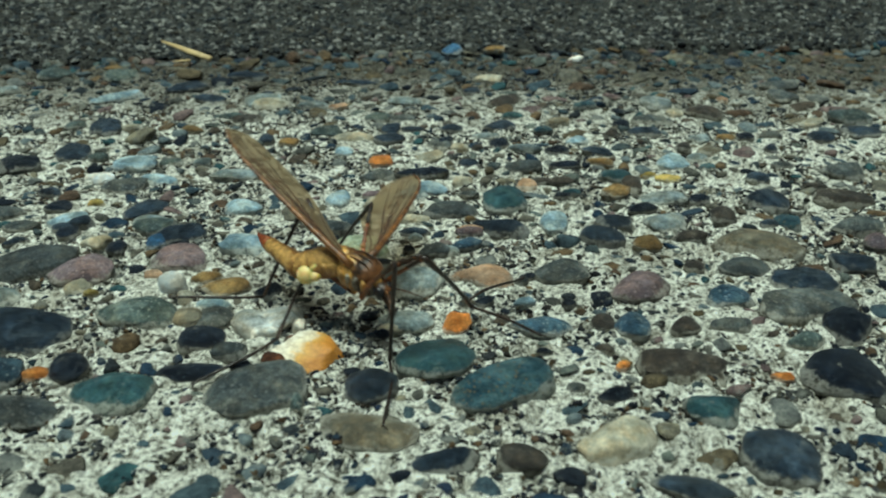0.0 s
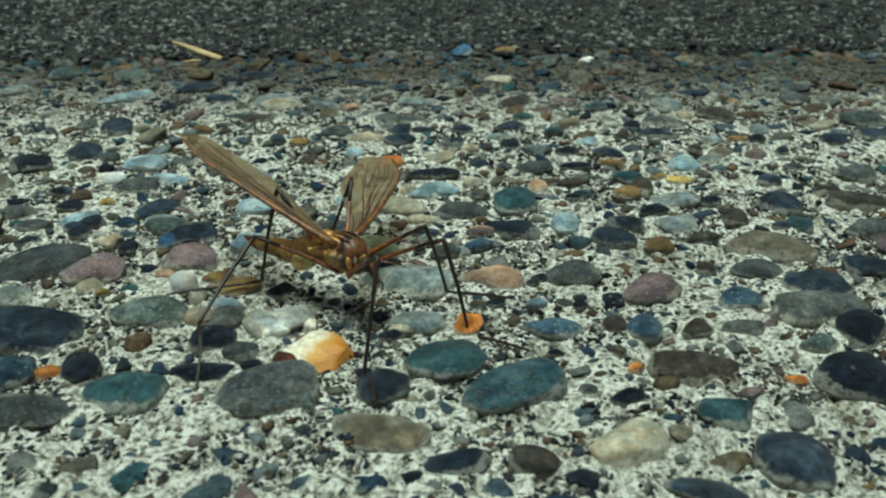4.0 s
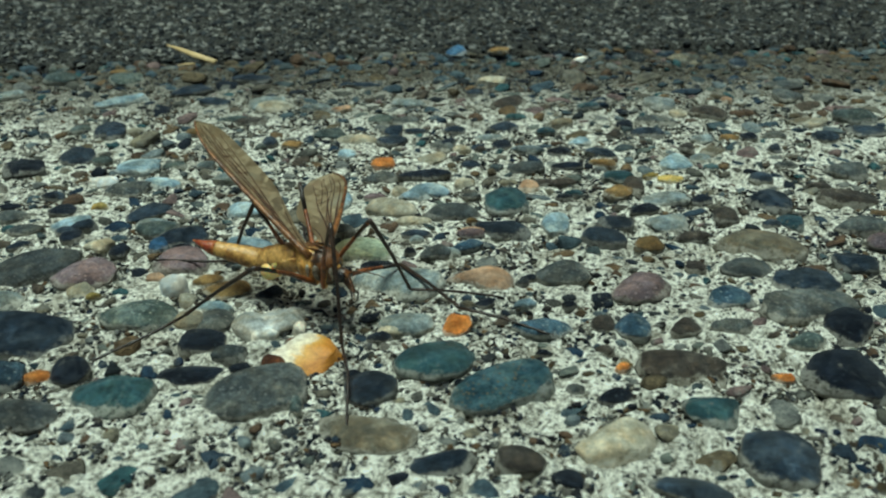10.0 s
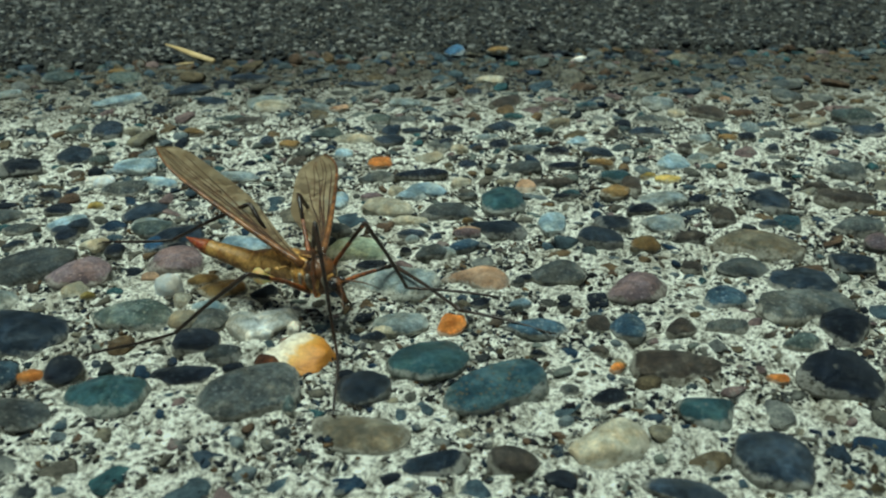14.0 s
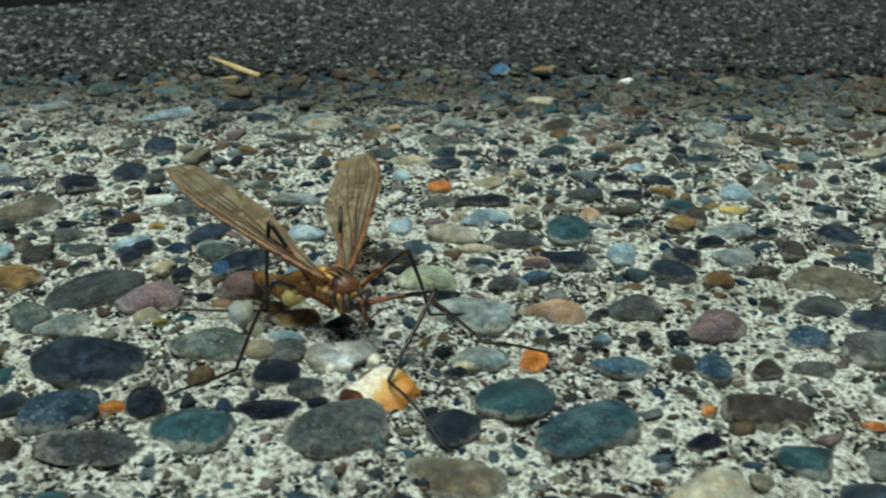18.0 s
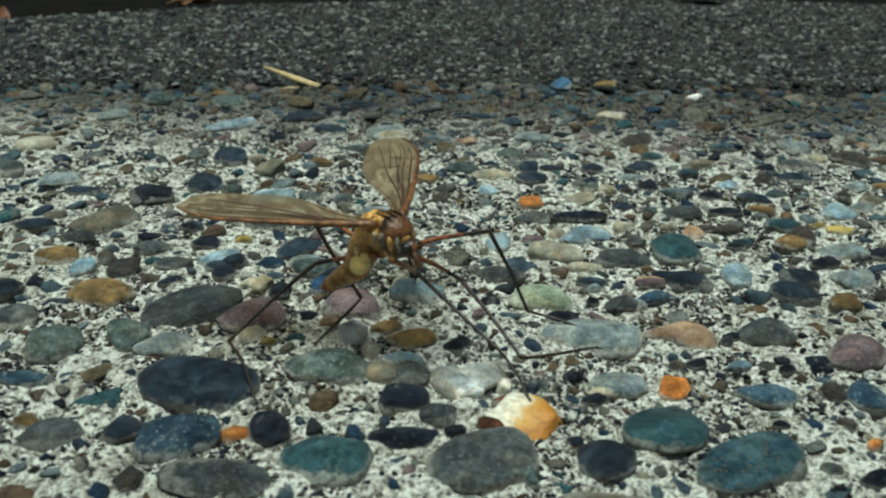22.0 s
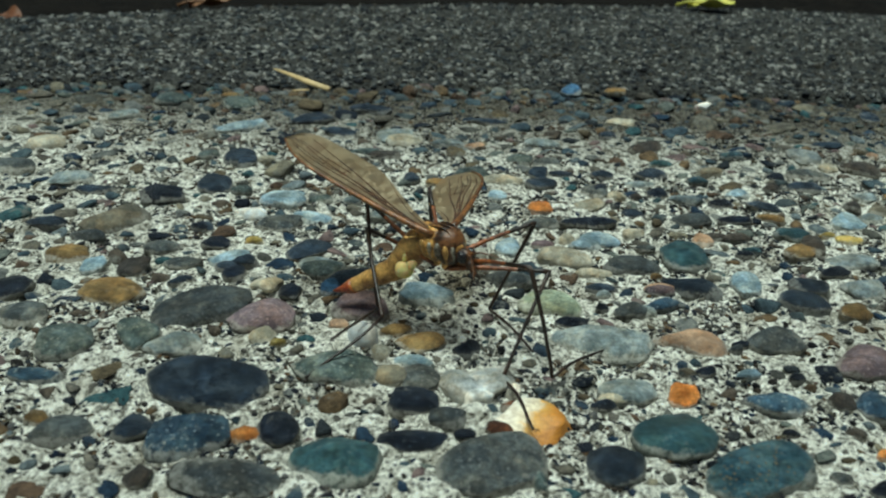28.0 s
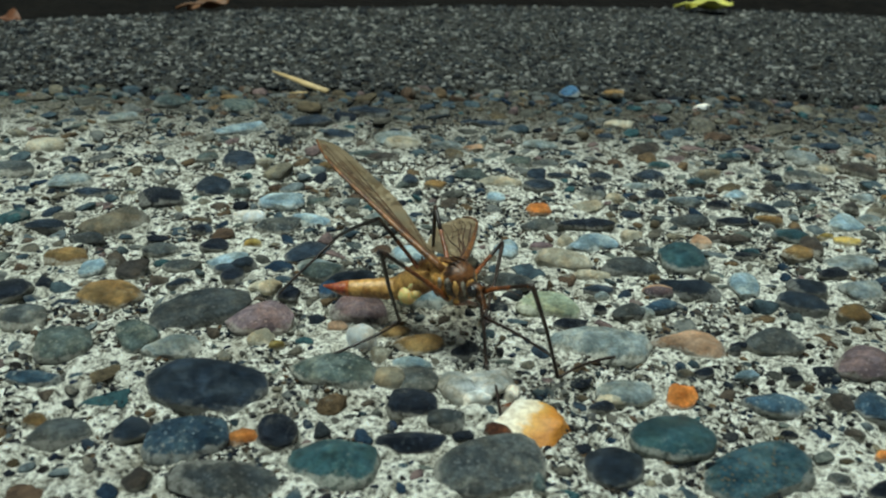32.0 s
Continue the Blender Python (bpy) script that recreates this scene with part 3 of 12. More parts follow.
def add_leg(parent):
    """One leg in three stiff pieces, each along its own x from its upper joint."""
    bm = bmesh.new()
    mm_tube(bm, [(0, 0, 0), (0.6, 0, 0.1), (4, 0, 0.3), (8.3, 0, 0.1), (9.1, 0, 0), (FEMUR, 0, 0)], [0.25, 0.29, 0.22, 0.17, 0.22, 0.14], 10)
    femur = part("femur", bm, RUST, parent, "rust-red upper leg")
    bm = bmesh.new()
    mm_tube(bm, [(6.6, 0, 0.19), (8.2, 0, 0.1), (8.9, 0, 0.03), (FEMUR + 0.12, 0, 0)], [0.2, 0.195, 0.245, 0.17], 10)
    part("knee", bm, DARK_LEG, femur, "dark knee")
    bm = bmesh.new()
    mm_tube(bm, [(-0.1, 0, 0), (0.5, 0, 0.05), (5, 0, 0.18), (9.6, 0, 0.04), (10.2, 0, 0), (TIBIA, 0, 0)], [0.18, 0.23, 0.18, 0.17, 0.21, 0.14], 8)
    for k in range(9):
        x = 1.5 + k
        mm_tube(bm, [(x, 0, 0.12), (x + 0.5, 0.28 * (-1) ** k, 0.3)], [0.03, 0.01], 4)
    tibia = part("tibia", bm, DARK_LEG, parent, "thin dark-brown lower leg")
    bm = bmesh.new()
    pts, rad = [], []
    for k in range(5):
        x0, x1 = [0, 3.6, 5.4, 6.8, 8.0][k], [3.6, 5.4, 6.8, 8.0, TARSUS][k]
        for u, r in ((0.02, 0.15), (0.5, 0.14), (0.9, 0.17)):
            x = x0 + (x1 - x0) * u
            pts.append((x, 0.25 * math.sin(0.5 * x), 0.12 * math.sin(0.35 * x)))
            rad.append(r * (1 - 0.05 * k))
    mm_tube(bm, pts, rad, 7)
    for s in (-1, 1):
        mm_tube(bm, [(TARSUS - 0.15, 0, 0), (TARSUS + 0.2, 0.12 * s, 0.03), (TARSUS + 0.32, 0.2 * s, -0.12)], [0.06, 0.045, 0.01], 5)
    tarsus = part("tarsus", bm, DARK_LEG, parent, "thread-thin dark foot")
    return femur, tibia, tarsus


def crane_fly():
    """The fly faces +y, with its right side to +x; its origin is the middle of the thorax."""
    fly = tagged(new("crane_fly"), "amber-brown crane fly with raised smoky wings standing on pebbles", "insect")
    bm = bmesh.new()
    swell(bm, (0, -0.1, 0.0), (1.75, 2.35, 1.85), 4)
    swell(bm, (0, -1.6, 0.8), (1.1, 0.95, 0.75), 3)
    thorax = part("thorax", bm, AMBER, fly, "mottled amber-brown humped thorax")
    for x in (-0.5, 0.0, 0.5):
        bm = bmesh.new()
        mm_tube(bm, [(x * 1.2, 2.1, 1.15), (x * 1.3, 1.2, 1.95), (x * 1.3, 0.2, 1.87), (x * 1.3, -0.8, 1.66)], [0.08, 0.2, 0.21, 0.08], 8, 0.5)
        part("stripe", bm, BROWN, thorax, "dark stripe along the back")
    for s in (-1, 1):
        bm = bmesh.new()
        swell(bm, (1.32 * s, 1.0, -0.1), (0.45, 0.42, 1.0), 3, (0, 20 * s, 8 * s))
        part("side_plate", bm, ASH, thorax, "ash-grey side plate")
    bm = bmesh.new()
    swell(bm, (0, 0.95, 0.65), (1.5, 1.5, 1.3), 4)
    swell(bm, (0, 1.45, -0.4), (1.4, 1.1, 1.35), 3)
    part("front_thorax", bm, BROWN, fly, "dark brown hump behind the head")
    for x, y, z, mat, words in ((0.0, 2.28, -0.35, STRAW_SHELL, "amber plate"), (0.62, 2.1, -0.3, ASH, "ash-grey plate"), (-0.62, 2.1, -0.3, ASH, "ash-grey plate"), (1.08, 1.72, -0.35, STRAW_SHELL, "amber plate"), (-1.08, 1.72, -0.35, STRAW_SHELL, "amber plate"),
                                (1.42, 0.15, -0.35, ASH, "ash-grey plate"), (-1.42, 0.15, -0.35, ASH, "ash-grey plate"), (1.58, -0.6, -0.3, STRAW_SHELL, "amber plate"), (-1.58, -0.6, -0.3, STRAW_SHELL, "amber plate")):
        bm = bmesh.new()
        swell(bm, (x, y, z), (0.3, 0.34, 1.05), 3, (0, 12 * x, 0))
        part("side_plate", bm, mat, thorax, words)
    bm = bmesh.new()
    mm_tube(bm, [(0, 1.6, 0.5), (0, 2.2, 0.2), (0, 2.7, -0.05)], [0.75, 0.55, 0.45], 12)
    part("neck", bm, AMBER, fly)
    bm = bmesh.new()
    swell(bm, (0, 3.0, -0.2), (0.75, 0.8, 0.72), 3)
    mm_tube(bm, [(0, 3.3, -0.4), (0, 3.9, -1.0), (0, 4.25, -1.5), (0, 4.35, -1.75)], [0.5, 0.36, 0.26, 0.12], 10)
    head = part("head", bm, BROWN, fly, "small brown head with a drawn-out snout")
    for s in (-1, 1):
        bm = bmesh.new()
        swell(bm, (0.58 * s, 3.15, -0.1), (0.42, 0.55, 0.58), 3)
        part("eye", bm, EYE_SHELL, head, "glossy black eye")
        bm = bmesh.new()
        pts = [(0.25 * s, 3.6, 0.15), (0.6 * s, 4.2, 0.35), (1.2 * s, 5.0, 0.25), (1.9 * s, 5.8, -0.1), (2.4 * s, 6.4, -0.5)]
        mm_tube(bm, pts, [0.14, 0.1, 0.07, 0.05, 0.025], 6)
        part("antenna", bm, BROWN, head, "thread-like antenna")
        bm = bmesh.new()
        mm_tube(bm, [(0.15 * s, 4.1, -1.3), (0.45 * s, 4.5, -1.9), (0.5 * s, 4.4, -2.5), (0.45 * s, 4.2, -3.0)], [0.1, 0.09, 0.08, 0.05], 6)
        part("palp", bm, DARK_LEG, head)
        bm = bmesh.new()
        mm_tube(bm, [(0.9 * s, -1.2, 0.45), (1.7 * s, -1.7, 0.6), (2.2 * s, -2.0, 0.55)], [0.1, 0.08, 0.1], 6)
        swell(bm, (2.4 * s, -2.12, 0.52), (0.2, 0.26, 0.18), 2)
        part("haltere", bm, STRAW_SHELL, fly, "pale knobbed balancer")
    pts, rad = rings(0.2, -5.2, lambda u: 1.36 + 0.26 * math.sin(math.pi * min(1, u * 0.9 + 0.1)) - 0.2 * u, 3, 0.05)
    bm = bmesh.new()
    mm_tube(bm, pts, rad, 18)
    base = part("abdomen", bm, STRAW_SHELL, fly, "ringed straw-coloured abdomen")
    bm = bmesh.new()
    swell(bm, (1.28, -3.6, -0.5), (0.8, 0.95, 0.92), 3, (0, 0, 20))
    swell(bm, (1.3, -2.75, -0.7), (0.55, 0.68, 0.5), 3, (0, 0, -15))
    swell(bm, (1.15, -2.6, 0.15), (0.42, 0.8, 0.34), 3, (25, 0, 0))
    part("belly", bm, PALE, base, "pale yellow swollen belly")
    pts, rad = rings(0.5, -5.4, lambda u: 1.24 - 0.52 * u, 4, 0.05)
    bm = bmesh.new()
    mm_tube(bm, pts, rad, 18)
    tail = part("abdomen_end", bm, STRAW_SHELL, fly, "ringed hind part of the abdomen")
    bm = bmesh.new()
    mm_tube(bm, [(0, -4.9, 0), (0, -5.6, 0.02), (0, -6.4, 0.1), (0, -7.4, 0.3)], [0.8, 0.66, 0.4, 0.06], 12)
    part("abdomen_tip", bm, RED, tail, "pointed rust-red tip")
    wings = add_wing("wing", fly, 1), add_wing("wing", fly, -1)
    for s in (-1, 1):
        for y in (1.3, 0.3, -0.8):
            bm = bmesh.new()
            mm_tube(bm, [(0.55 * s, y, -0.7), (0.7 * s, y + 0.1, -1.3), (0.85 * s, y + 0.1, -1.75)], [0.5, 0.42, 0.3], 10)
            part("coxa", bm, AMBER, fly, "amber hip joint")
    legs = [add_leg(fly) for _ in range(6)]
    return fly, base, tail, wings, legs


FLY, ABDOMEN, ABDOMEN_END, WINGS, LEGS = crane_fly()


# ---- pebbles set in the near slab ----
BALL3, FACE3 = ball(3)
BALL2, FACE2 = ball(2)
BALL1, FACE1 = ball(1)
FORMS = []
for seed in range(26):
    data_block = block("pebble", pebble_form(BALL3, seed, (0.66, 0.96) if seed % 3 == 0 else (0.5, 0.85), 0.3 if seed % 3 == 0 else 0.16), FACE3, STONE["grey"])
    FORMS.append(data_block.data)
    bpy.data.objects.remove(data_block)
bent = pebble_form(BALL3, 91, (0.8, 1.0))
bent[:, 1] = 0.8 * bent[:, 1] - 0.55 * bent[:, 0] ** 2 + 0.12 * bent[:, 0]
bent[:, 1] += 0.22
KIDNEY = len(FORMS)
data_block = block("pebble", bent, FACE3, STONE["grey"])
FORMS.append(data_block.data)
bpy.data.objects.remove(data_block)
TINTED = {}
TAKEN = []


def set_pebble(x, y, a, b, yaw, tone, tall=None):
    """One stone of half-length a and half-width b, in millimetres, bedded in the cement."""
    a, b = 1.05 * a, 1.13 * b
    form = KIDNEY if tone == "peach" and a > 3 else len(TAKEN) % KIDNEY
    key = (form, tone)
    if key not in TINTED:
        TINTED[key] = FORMS[form].copy()
        TINTED[key].materials.clear()
        TINTED[key].materials.append(STONE[tone])
    top = tall or min(1.1, 0.22 + 0.21 * min(a, b)) * rng.uniform(0.7, 1.35)
    c = 0.5 + top
    base = float(max(near_height(np.array([x, x - a, x + a, x, x]), np.array([y, y, y, y - b, y + b]))))
    ob = new("pebble", TINTED[key])
    ob.parent = pavement
    ob.matrix_basis = pose(x * MM, y * MM, (top - c + 0.6 * max(0.0, base + 0.5)) * MM, rng.uniform(-7, 7), rng.uniform(-6, 6), yaw) @ Matrix.Diagonal((a * MM, b * MM, c * MM, 1))
    TAKEN.append((x, y, a, b, math.cos(radians(yaw)), math.sin(radians(yaw))))
    return ob


def lay_pebbles(tone, rows):
    for x, y, a, b, yaw in rows:
        set_pebble(x, y, a, b, yaw, tone)


lay_pebbles("slate", [
    (-40.7, -19.2, 5.4, 3.3, -13),
    (-45.1, -25.7, 1.9, 1.5, 31),
    (-50.9, 27.7, 2.0, 2.4, 6),
    (-49.1, 36.9, 1.4, 1.9, 7),
    (-66.2, 24.0, 2.5, 1.3, 6),
    (-67.8, 12.8, 2.4, 1.1, 5),
    (-43.2, 4.9, 2.3, 1.0, 17),
    (-48.0, -0.3, 1.6, 0.7, 5),
    (-36.4, 8.6, 3.0, 2.0, 39),
    (-30.1, 1.4, 3.1, 1.7, 30),
    (-6.9, -28.3, 2.4, 2.2, -20),
    (-0.7, -37.4, 2.8, 1.3, -1),
    (25.3, -37.1, 3.0, 3.1, -26),
    (17.5, -40.8, 3.0, 1.3, -9),
])
lay_pebbles("slate", [
    (6.9, 3.2, 3.3, 1.8, -24),
    (18.2, 0.6, 2.6, 2.1, -20),
    (20.3, 5.1, 2.1, 1.5, -2),
    (39.8, 10.2, 3.1, 2.9, -29),
    (38.3, 3.7, 1.1, 0.5, -2),
    (37.5, -10.2, 3.8, 2.2, -13),
    (44.0, -5.7, 2.7, 2.1, -39),
    (-3.2, 2.3, 1.8, 0.8, -2),
    (-7.5, 32.2, 2.3, 2.0, -2),
    (-7.3, 36.5, 1.5, 1.8, -2),
    (-25.3, 32.8, 1.2, 1.3, -2),
    (-37.3, 51.6, 2.8, 1.3, -3),
    (-34.2, 65.2, 4.0, 1.8, -19),
    (-43.6, 58.2, 4.2, 1.9, 15),
])
lay_pebbles("slate", [
    (-52.0, 28.1, 2.2, 2.3, 29),
    (-50.5, 38.3, 2.2, 2.4, -2),
    (-3.9, 36.9, 1.9, 0.9, -2),
    (1.6, 36.7, 1.7, 1.2, -2),
    (3.7, 22.8, 1.7, 0.9, -2),
    (9.3, 38.4, 2.6, 1.5, -2),
    (22.1, 27.6, 2.4, 1.1, -25),
    (30.6, 36.0, 2.7, 1.2, 12),
    (41.5, 17.5, 1.6, 1.3, -2),
    (46.9, 28.2, 1.2, 1.3, -2),
    (55.2, 72.8, 1.8, 2.0, -3),
    (-13.8, 60.8, 3.0, 1.3, -3),
    (5.7, 56.6, 1.7, 1.4, -3),
    (56.0, 33.0, 1.9, 1.7, -2),
])
lay_pebbles("slate", [
    (62.8, 35.5, 2.9, 2.4, -2),
    (-49.4, 13.6, 1.2, 0.9, 6),
    (-44.2, 3.4, 1.2, 0.7, 5),
])
lay_pebbles("orange", [
    (-35.8, -25.9, 1.4, 0.8, 4),
    (28.9, -27.1, 1.1, 0.5, -20),
    (15.5, -25.3, 0.8, 0.4, 29),
    (0.9, -17.6, 1.6, 1.4, 26),
    (-8.1, 23.3, 1.9, 1.4, 29),
])
lay_pebbles("dark", [
    (-33.3, -25.0, 1.7, 1.9, 4),
    (-56.7, 23.0, 2.7, 2.8, 34),
    (-43.1, 1.9, 1.3, 1.4, 5),
    (-47.0, 9.1, 1.9, 1.6, 5),
    (-49.6, 13.7, 1.3, 1.0, 5),
    (-22.6, -20.8, 2.2, 1.6, 4),
    (-22.1, -26.0, 3.1, 1.4, 3),
    (14.0, -29.5, 1.5, 1.0, -1),
    (34.8, -26.6, 3.9, 3.3, -11),
    (-6.0, -19.7, 1.1, 0.5, -19),
    (24.1, 8.2, 2.1, 1.0, 20),
    (38.0, -18.8, 2.2, 2.4, -34),
    (16.6, 22.0, 2.3, 1.0, -2),
    (0.7, 31.8, 1.4, 1.7, -2),
])
lay_pebbles("dark", [
    (8.4, 30.4, 1.4, 1.3, -2),
    (-2.8, 19.0, 3.7, 1.7, -2),
    (16.6, 27.8, 2.0, 1.2, -2),
    (44.7, 32.5, 1.2, 1.1, -2),
    (-57.4, 23.0, 2.8, 3.3, 28),
    (-4.0, -2.3, 0.8, 0.4, -2),
    (32.1, 11.2, 1.3, 1.0, -2),
    (-6.3, -19.9, 1.2, 0.5, -1),
    (3.7, -14.2, 1.2, 0.6, -2),
    (12.3, -14.4, 0.8, 0.4, -2),
    (8.6, -8.7, 0.9, 0.4, -2),
    (-7.3, -5.9, 1.8, 0.8, -2),
    (8.8, -22.9, 0.8, 0.3, -1),
    (1.1, -27.5, 0.6, 0.3, -1),
])
lay_pebbles("dark", [
    (15.1, 11.9, 1.2, 0.6, 5),
    (-7.8, -5.5, 1.1, 0.5, 5),
    (-29.6, -0.5, 1.2, 0.5, 5),
])
lay_pebbles("speckled", [
    (-40.2, -26.5, 3.4, 2.4, 17),
    (-55.6, -18.7, 2.4, 1.1, 4),
    (17.6, -18.3, 1.7, 2.3, -1),
    (28.5, -13.2, 2.4, 1.7, 8),
    (9.3, -18.6, 3.3, 1.6, -11),
    (2.3, -1.4, 2.0, 1.0, 16),
])
lay_pebbles("teal", [
    (-28.2, -29.1, 3.6, 2.3, -4),
    (-1.2, -24.2, 3.9, 2.8, 29),
    (21.7, -31.2, 2.6, 2.1, -22),
    (7.7, 10.9, 2.7, 3.6, -2),
    (22.9, 18.7, 2.1, 1.8, -2),
    (16.6, 13.6, 1.4, 0.7, -2),
    (11.3, 42.1, 1.7, 0.8, -2),
])
lay_pebbles("grey", [
    (-36.2, -31.0, 4.2, 2.1, 3),
    (-50.9, -26.4, 2.8, 1.6, 22),
    (-44.5, -5.6, 4.9, 2.6, 22),
    (-61.0, -8.6, 2.7, 1.7, 4),
    (-61.9, 9.6, 2.2, 1.2, 5),
    (-52.5, 7.8, 2.2, 1.1, 5),
    (-49.1, 3.7, 2.1, 1.1, 5),
    (-40.0, 15.5, 2.4, 1.4, 5),
    (-22.2, -17.0, 1.9, 2.0, 4),
    (-19.6, -22.5, 1.8, 1.0, 4),
    (-16.1, -28.9, 4.5, 3.1, 18),
    (11.9, -8.0, 3.3, 2.0, -2),
    (32.2, -6.7, 3.0, 1.7, -2),
    (35.7, -15.1, 5.2, 2.3, 13),
])
lay_pebbles("grey", [
    (27.4, -18.5, 2.1, 1.2, -1),
    (48.1, 2.6, 2.9, 2.2, -2),
    (1.2, 7.8, 3.6, 1.6, 5),
    (-8.4, 18.8, 2.6, 1.3, -2),
    (-1.2, -2.7, 1.9, 1.4, 16),
    (-0.1, 30.7, 1.8, 1.6, -2),
    (10.9, 21.6, 2.7, 1.3, -2),
    (53.9, 20.0, 3.3, 2.0, -2),
    (-5.8, 41.4, 2.0, 0.9, -2),
    (3.2, 12.5, 1.4, 0.6, -2),
    (46.6, 22.1, 1.9, 0.8, -2),
    (48.7, 33.3, 1.6, 0.9, -2),
    (10.9, -28.3, 0.8, 0.7, -1),
    (-41.4, 14.4, 2.6, 1.6, 6),
])
lay_pebbles("grey", [
    (-49.2, 3.8, 1.6, 0.7, 5),
    (2.2, -14.5, 0.9, 0.4, 4),
    (7.9, -9.6, 0.8, 0.4, 4),
    (-13.1, 2.9, 2.8, 1.3, 5),
])
lay_pebbles("brown", [
    (-42.6, -31.4, 1.1, 1.0, 3),
    (-53.9, 2.3, 1.8, 1.8, 5),
    (5.5, -37.1, 2.0, 1.4, -1),
    (21.1, -25.2, 4.4, 2.0, -1),
    (14.9, -18.2, 1.2, 1.2, -1),
    (22.5, -18.9, 1.6, 1.4, -1),
    (26.8, -6.5, 1.3, 1.0, -2),
    (50.1, 10.7, 3.8, 1.7, -2),
    (-29.8, 41.9, 2.6, 1.6, -2),
    (41.7, 44.4, 3.0, 2.2, -19),
    (5.3, 28.9, 1.0, 0.5, -2),
    (25.3, 34.2, 1.4, 1.1, -2),
    (15.3, 17.0, 2.1, 0.9, 11),
    (24.6, 15.8, 1.3, 1.8, -2),
])
lay_pebbles("brown", [
    (24.3, 20.1, 0.8, 0.4, -2),
    (34.7, 29.1, 1.4, 1.5, -2),
    (33.6, 6.1, 1.5, 1.7, -2),
    (28.3, 0.7, 1.9, 1.2, -2),
    (48.3, 14.9, 2.1, 1.0, -2),
    (14.3, -22.6, 0.9, 0.4, -1),
    (12.8, 17.1, 2.2, 1.0, 6),
])
lay_pebbles("ochre", [
    (-53.2, -24.7, 1.1, 0.8, 4),
    (-54.4, -3.3, 3.0, 2.3, -22),
    (-61.9, 4.7, 2.6, 1.6, 5),
    (-22.6, -10.7, 2.7, 1.6, 10),
    (-24.8, -8.6, 1.7, 0.8, 23),
    (22.0, 13.5, 2.0, 1.6, -2),
    (-21.7, 30.8, 1.6, 0.8, -2),
    (-37.1, 37.0, 1.7, 1.0, -2),
    (41.9, 32.6, 1.6, 0.7, -2),
    (11.3, 84.7, 2.2, 1.0, -3),
    (-59.5, 70.1, 2.1, 0.9, -3),
    (21.9, 23.4, 2.0, 0.9, -16),
    (3.2, 5.0, 0.7, 0.3, -2),
    (15.9, -24.9, 0.7, 0.3, -1),
])
lay_pebbles("pink", [
    (-38.2, -7.4, 3.2, 3.3, 4),
    (-28.5, -4.3, 3.1, 2.3, 5),
    (20.1, -11.3, 3.4, 2.6, 8),
    (48.8, -1.1, 1.6, 2.1, -2),
    (-8.7, 12.7, 1.4, 0.6, -2),
    (2.9, 1.8, 1.7, 0.8, -2),
])
lay_pebbles("cream", [
    (-37.5, -10.6, 1.5, 1.2, 4),
    (-79.6, 40.9, 2.8, 1.9, 7),
    (-39.1, -0.2, 1.8, 1.3, 5),
    (13.2, -35.1, 3.1, 2.8, -9),
    (-6.4, 9.2, 3.3, 1.9, -20),
    (-2.9, 5.8, 1.3, 0.9, -2),
    (-5.9, 14.4, 1.2, 1.0, -2),
    (-12.7, 33.8, 2.9, 1.3, -2),
    (-27.0, 48.8, 3.2, 1.8, 14),
    (-1.7, 25.2, 2.3, 1.8, -2),
    (37.3, 44.6, 1.5, 1.4, -2),
    (56.7, 39.1, 2.1, 1.3, -2),
    (9.0, 63.2, 2.7, 1.2, -3),
    (2.7, 29.0, 1.3, 0.8, -2),
])
lay_pebbles("cream", [
    (2.8, 16.5, 1.5, 1.1, -2),
    (-4.1, 5.7, 1.7, 0.8, -2),
    (-4.6, -17.9, 2.5, 1.4, 14),
    (-46.8, 38.3, 1.6, 0.7, 7),
])
lay_pebbles("yellow", [
    (-35.7, -12.0, 0.8, 0.4, 4),
    (29.9, 17.5, 1.9, 1.3, -2),
    (27.3, 18.6, 1.0, 0.4, -2),
    (-42.6, 10.4, 1.2, 0.5, 6),
])
lay_pebbles("pale_grey", [
    (-45.3, -12.7, 2.8, 1.7, 4),
    (-27.4, 19.0, 3.4, 1.5, 6),
    (-4.9, -9.7, 4.9, 2.2, -12),
    (-4.0, -17.7, 2.8, 1.4, 8),
    (26.4, 4.9, 2.8, 2.0, -2),
    (27.6, 11.5, 3.0, 1.4, -2),
    (11.9, 28.6, 2.4, 1.1, -2),
    (-20.1, 48.5, 2.8, 1.2, -2),
    (-5.6, 50.8, 2.8, 1.3, -3),
    (6.4, 34.0, 2.3, 1.1, -2),
    (0.4, -2.6, 1.3, 0.6, -2),
    (-3.3, 0.8, 0.7, 0.3, -2),
    (35.7, 25.1, 1.6, 1.2, -2),
    (37.8, 32.8, 1.9, 1.4, -2),
])
lay_pebbles("pale_grey", [
    (46.5, 36.9, 1.5, 1.8, -2),
    (-40.9, 27.7, 1.7, 1.0, 6),
    (-32.5, 23.7, 1.3, 0.7, 6),
    (-34.4, 4.8, 2.2, 1.2, 5),
    (-28.6, 51.3, 3.4, 2.3, 23),
    (-0.8, -3.1, 1.9, 0.8, 14),
    (-3.2, 1.0, 0.8, 0.4, 5),
])
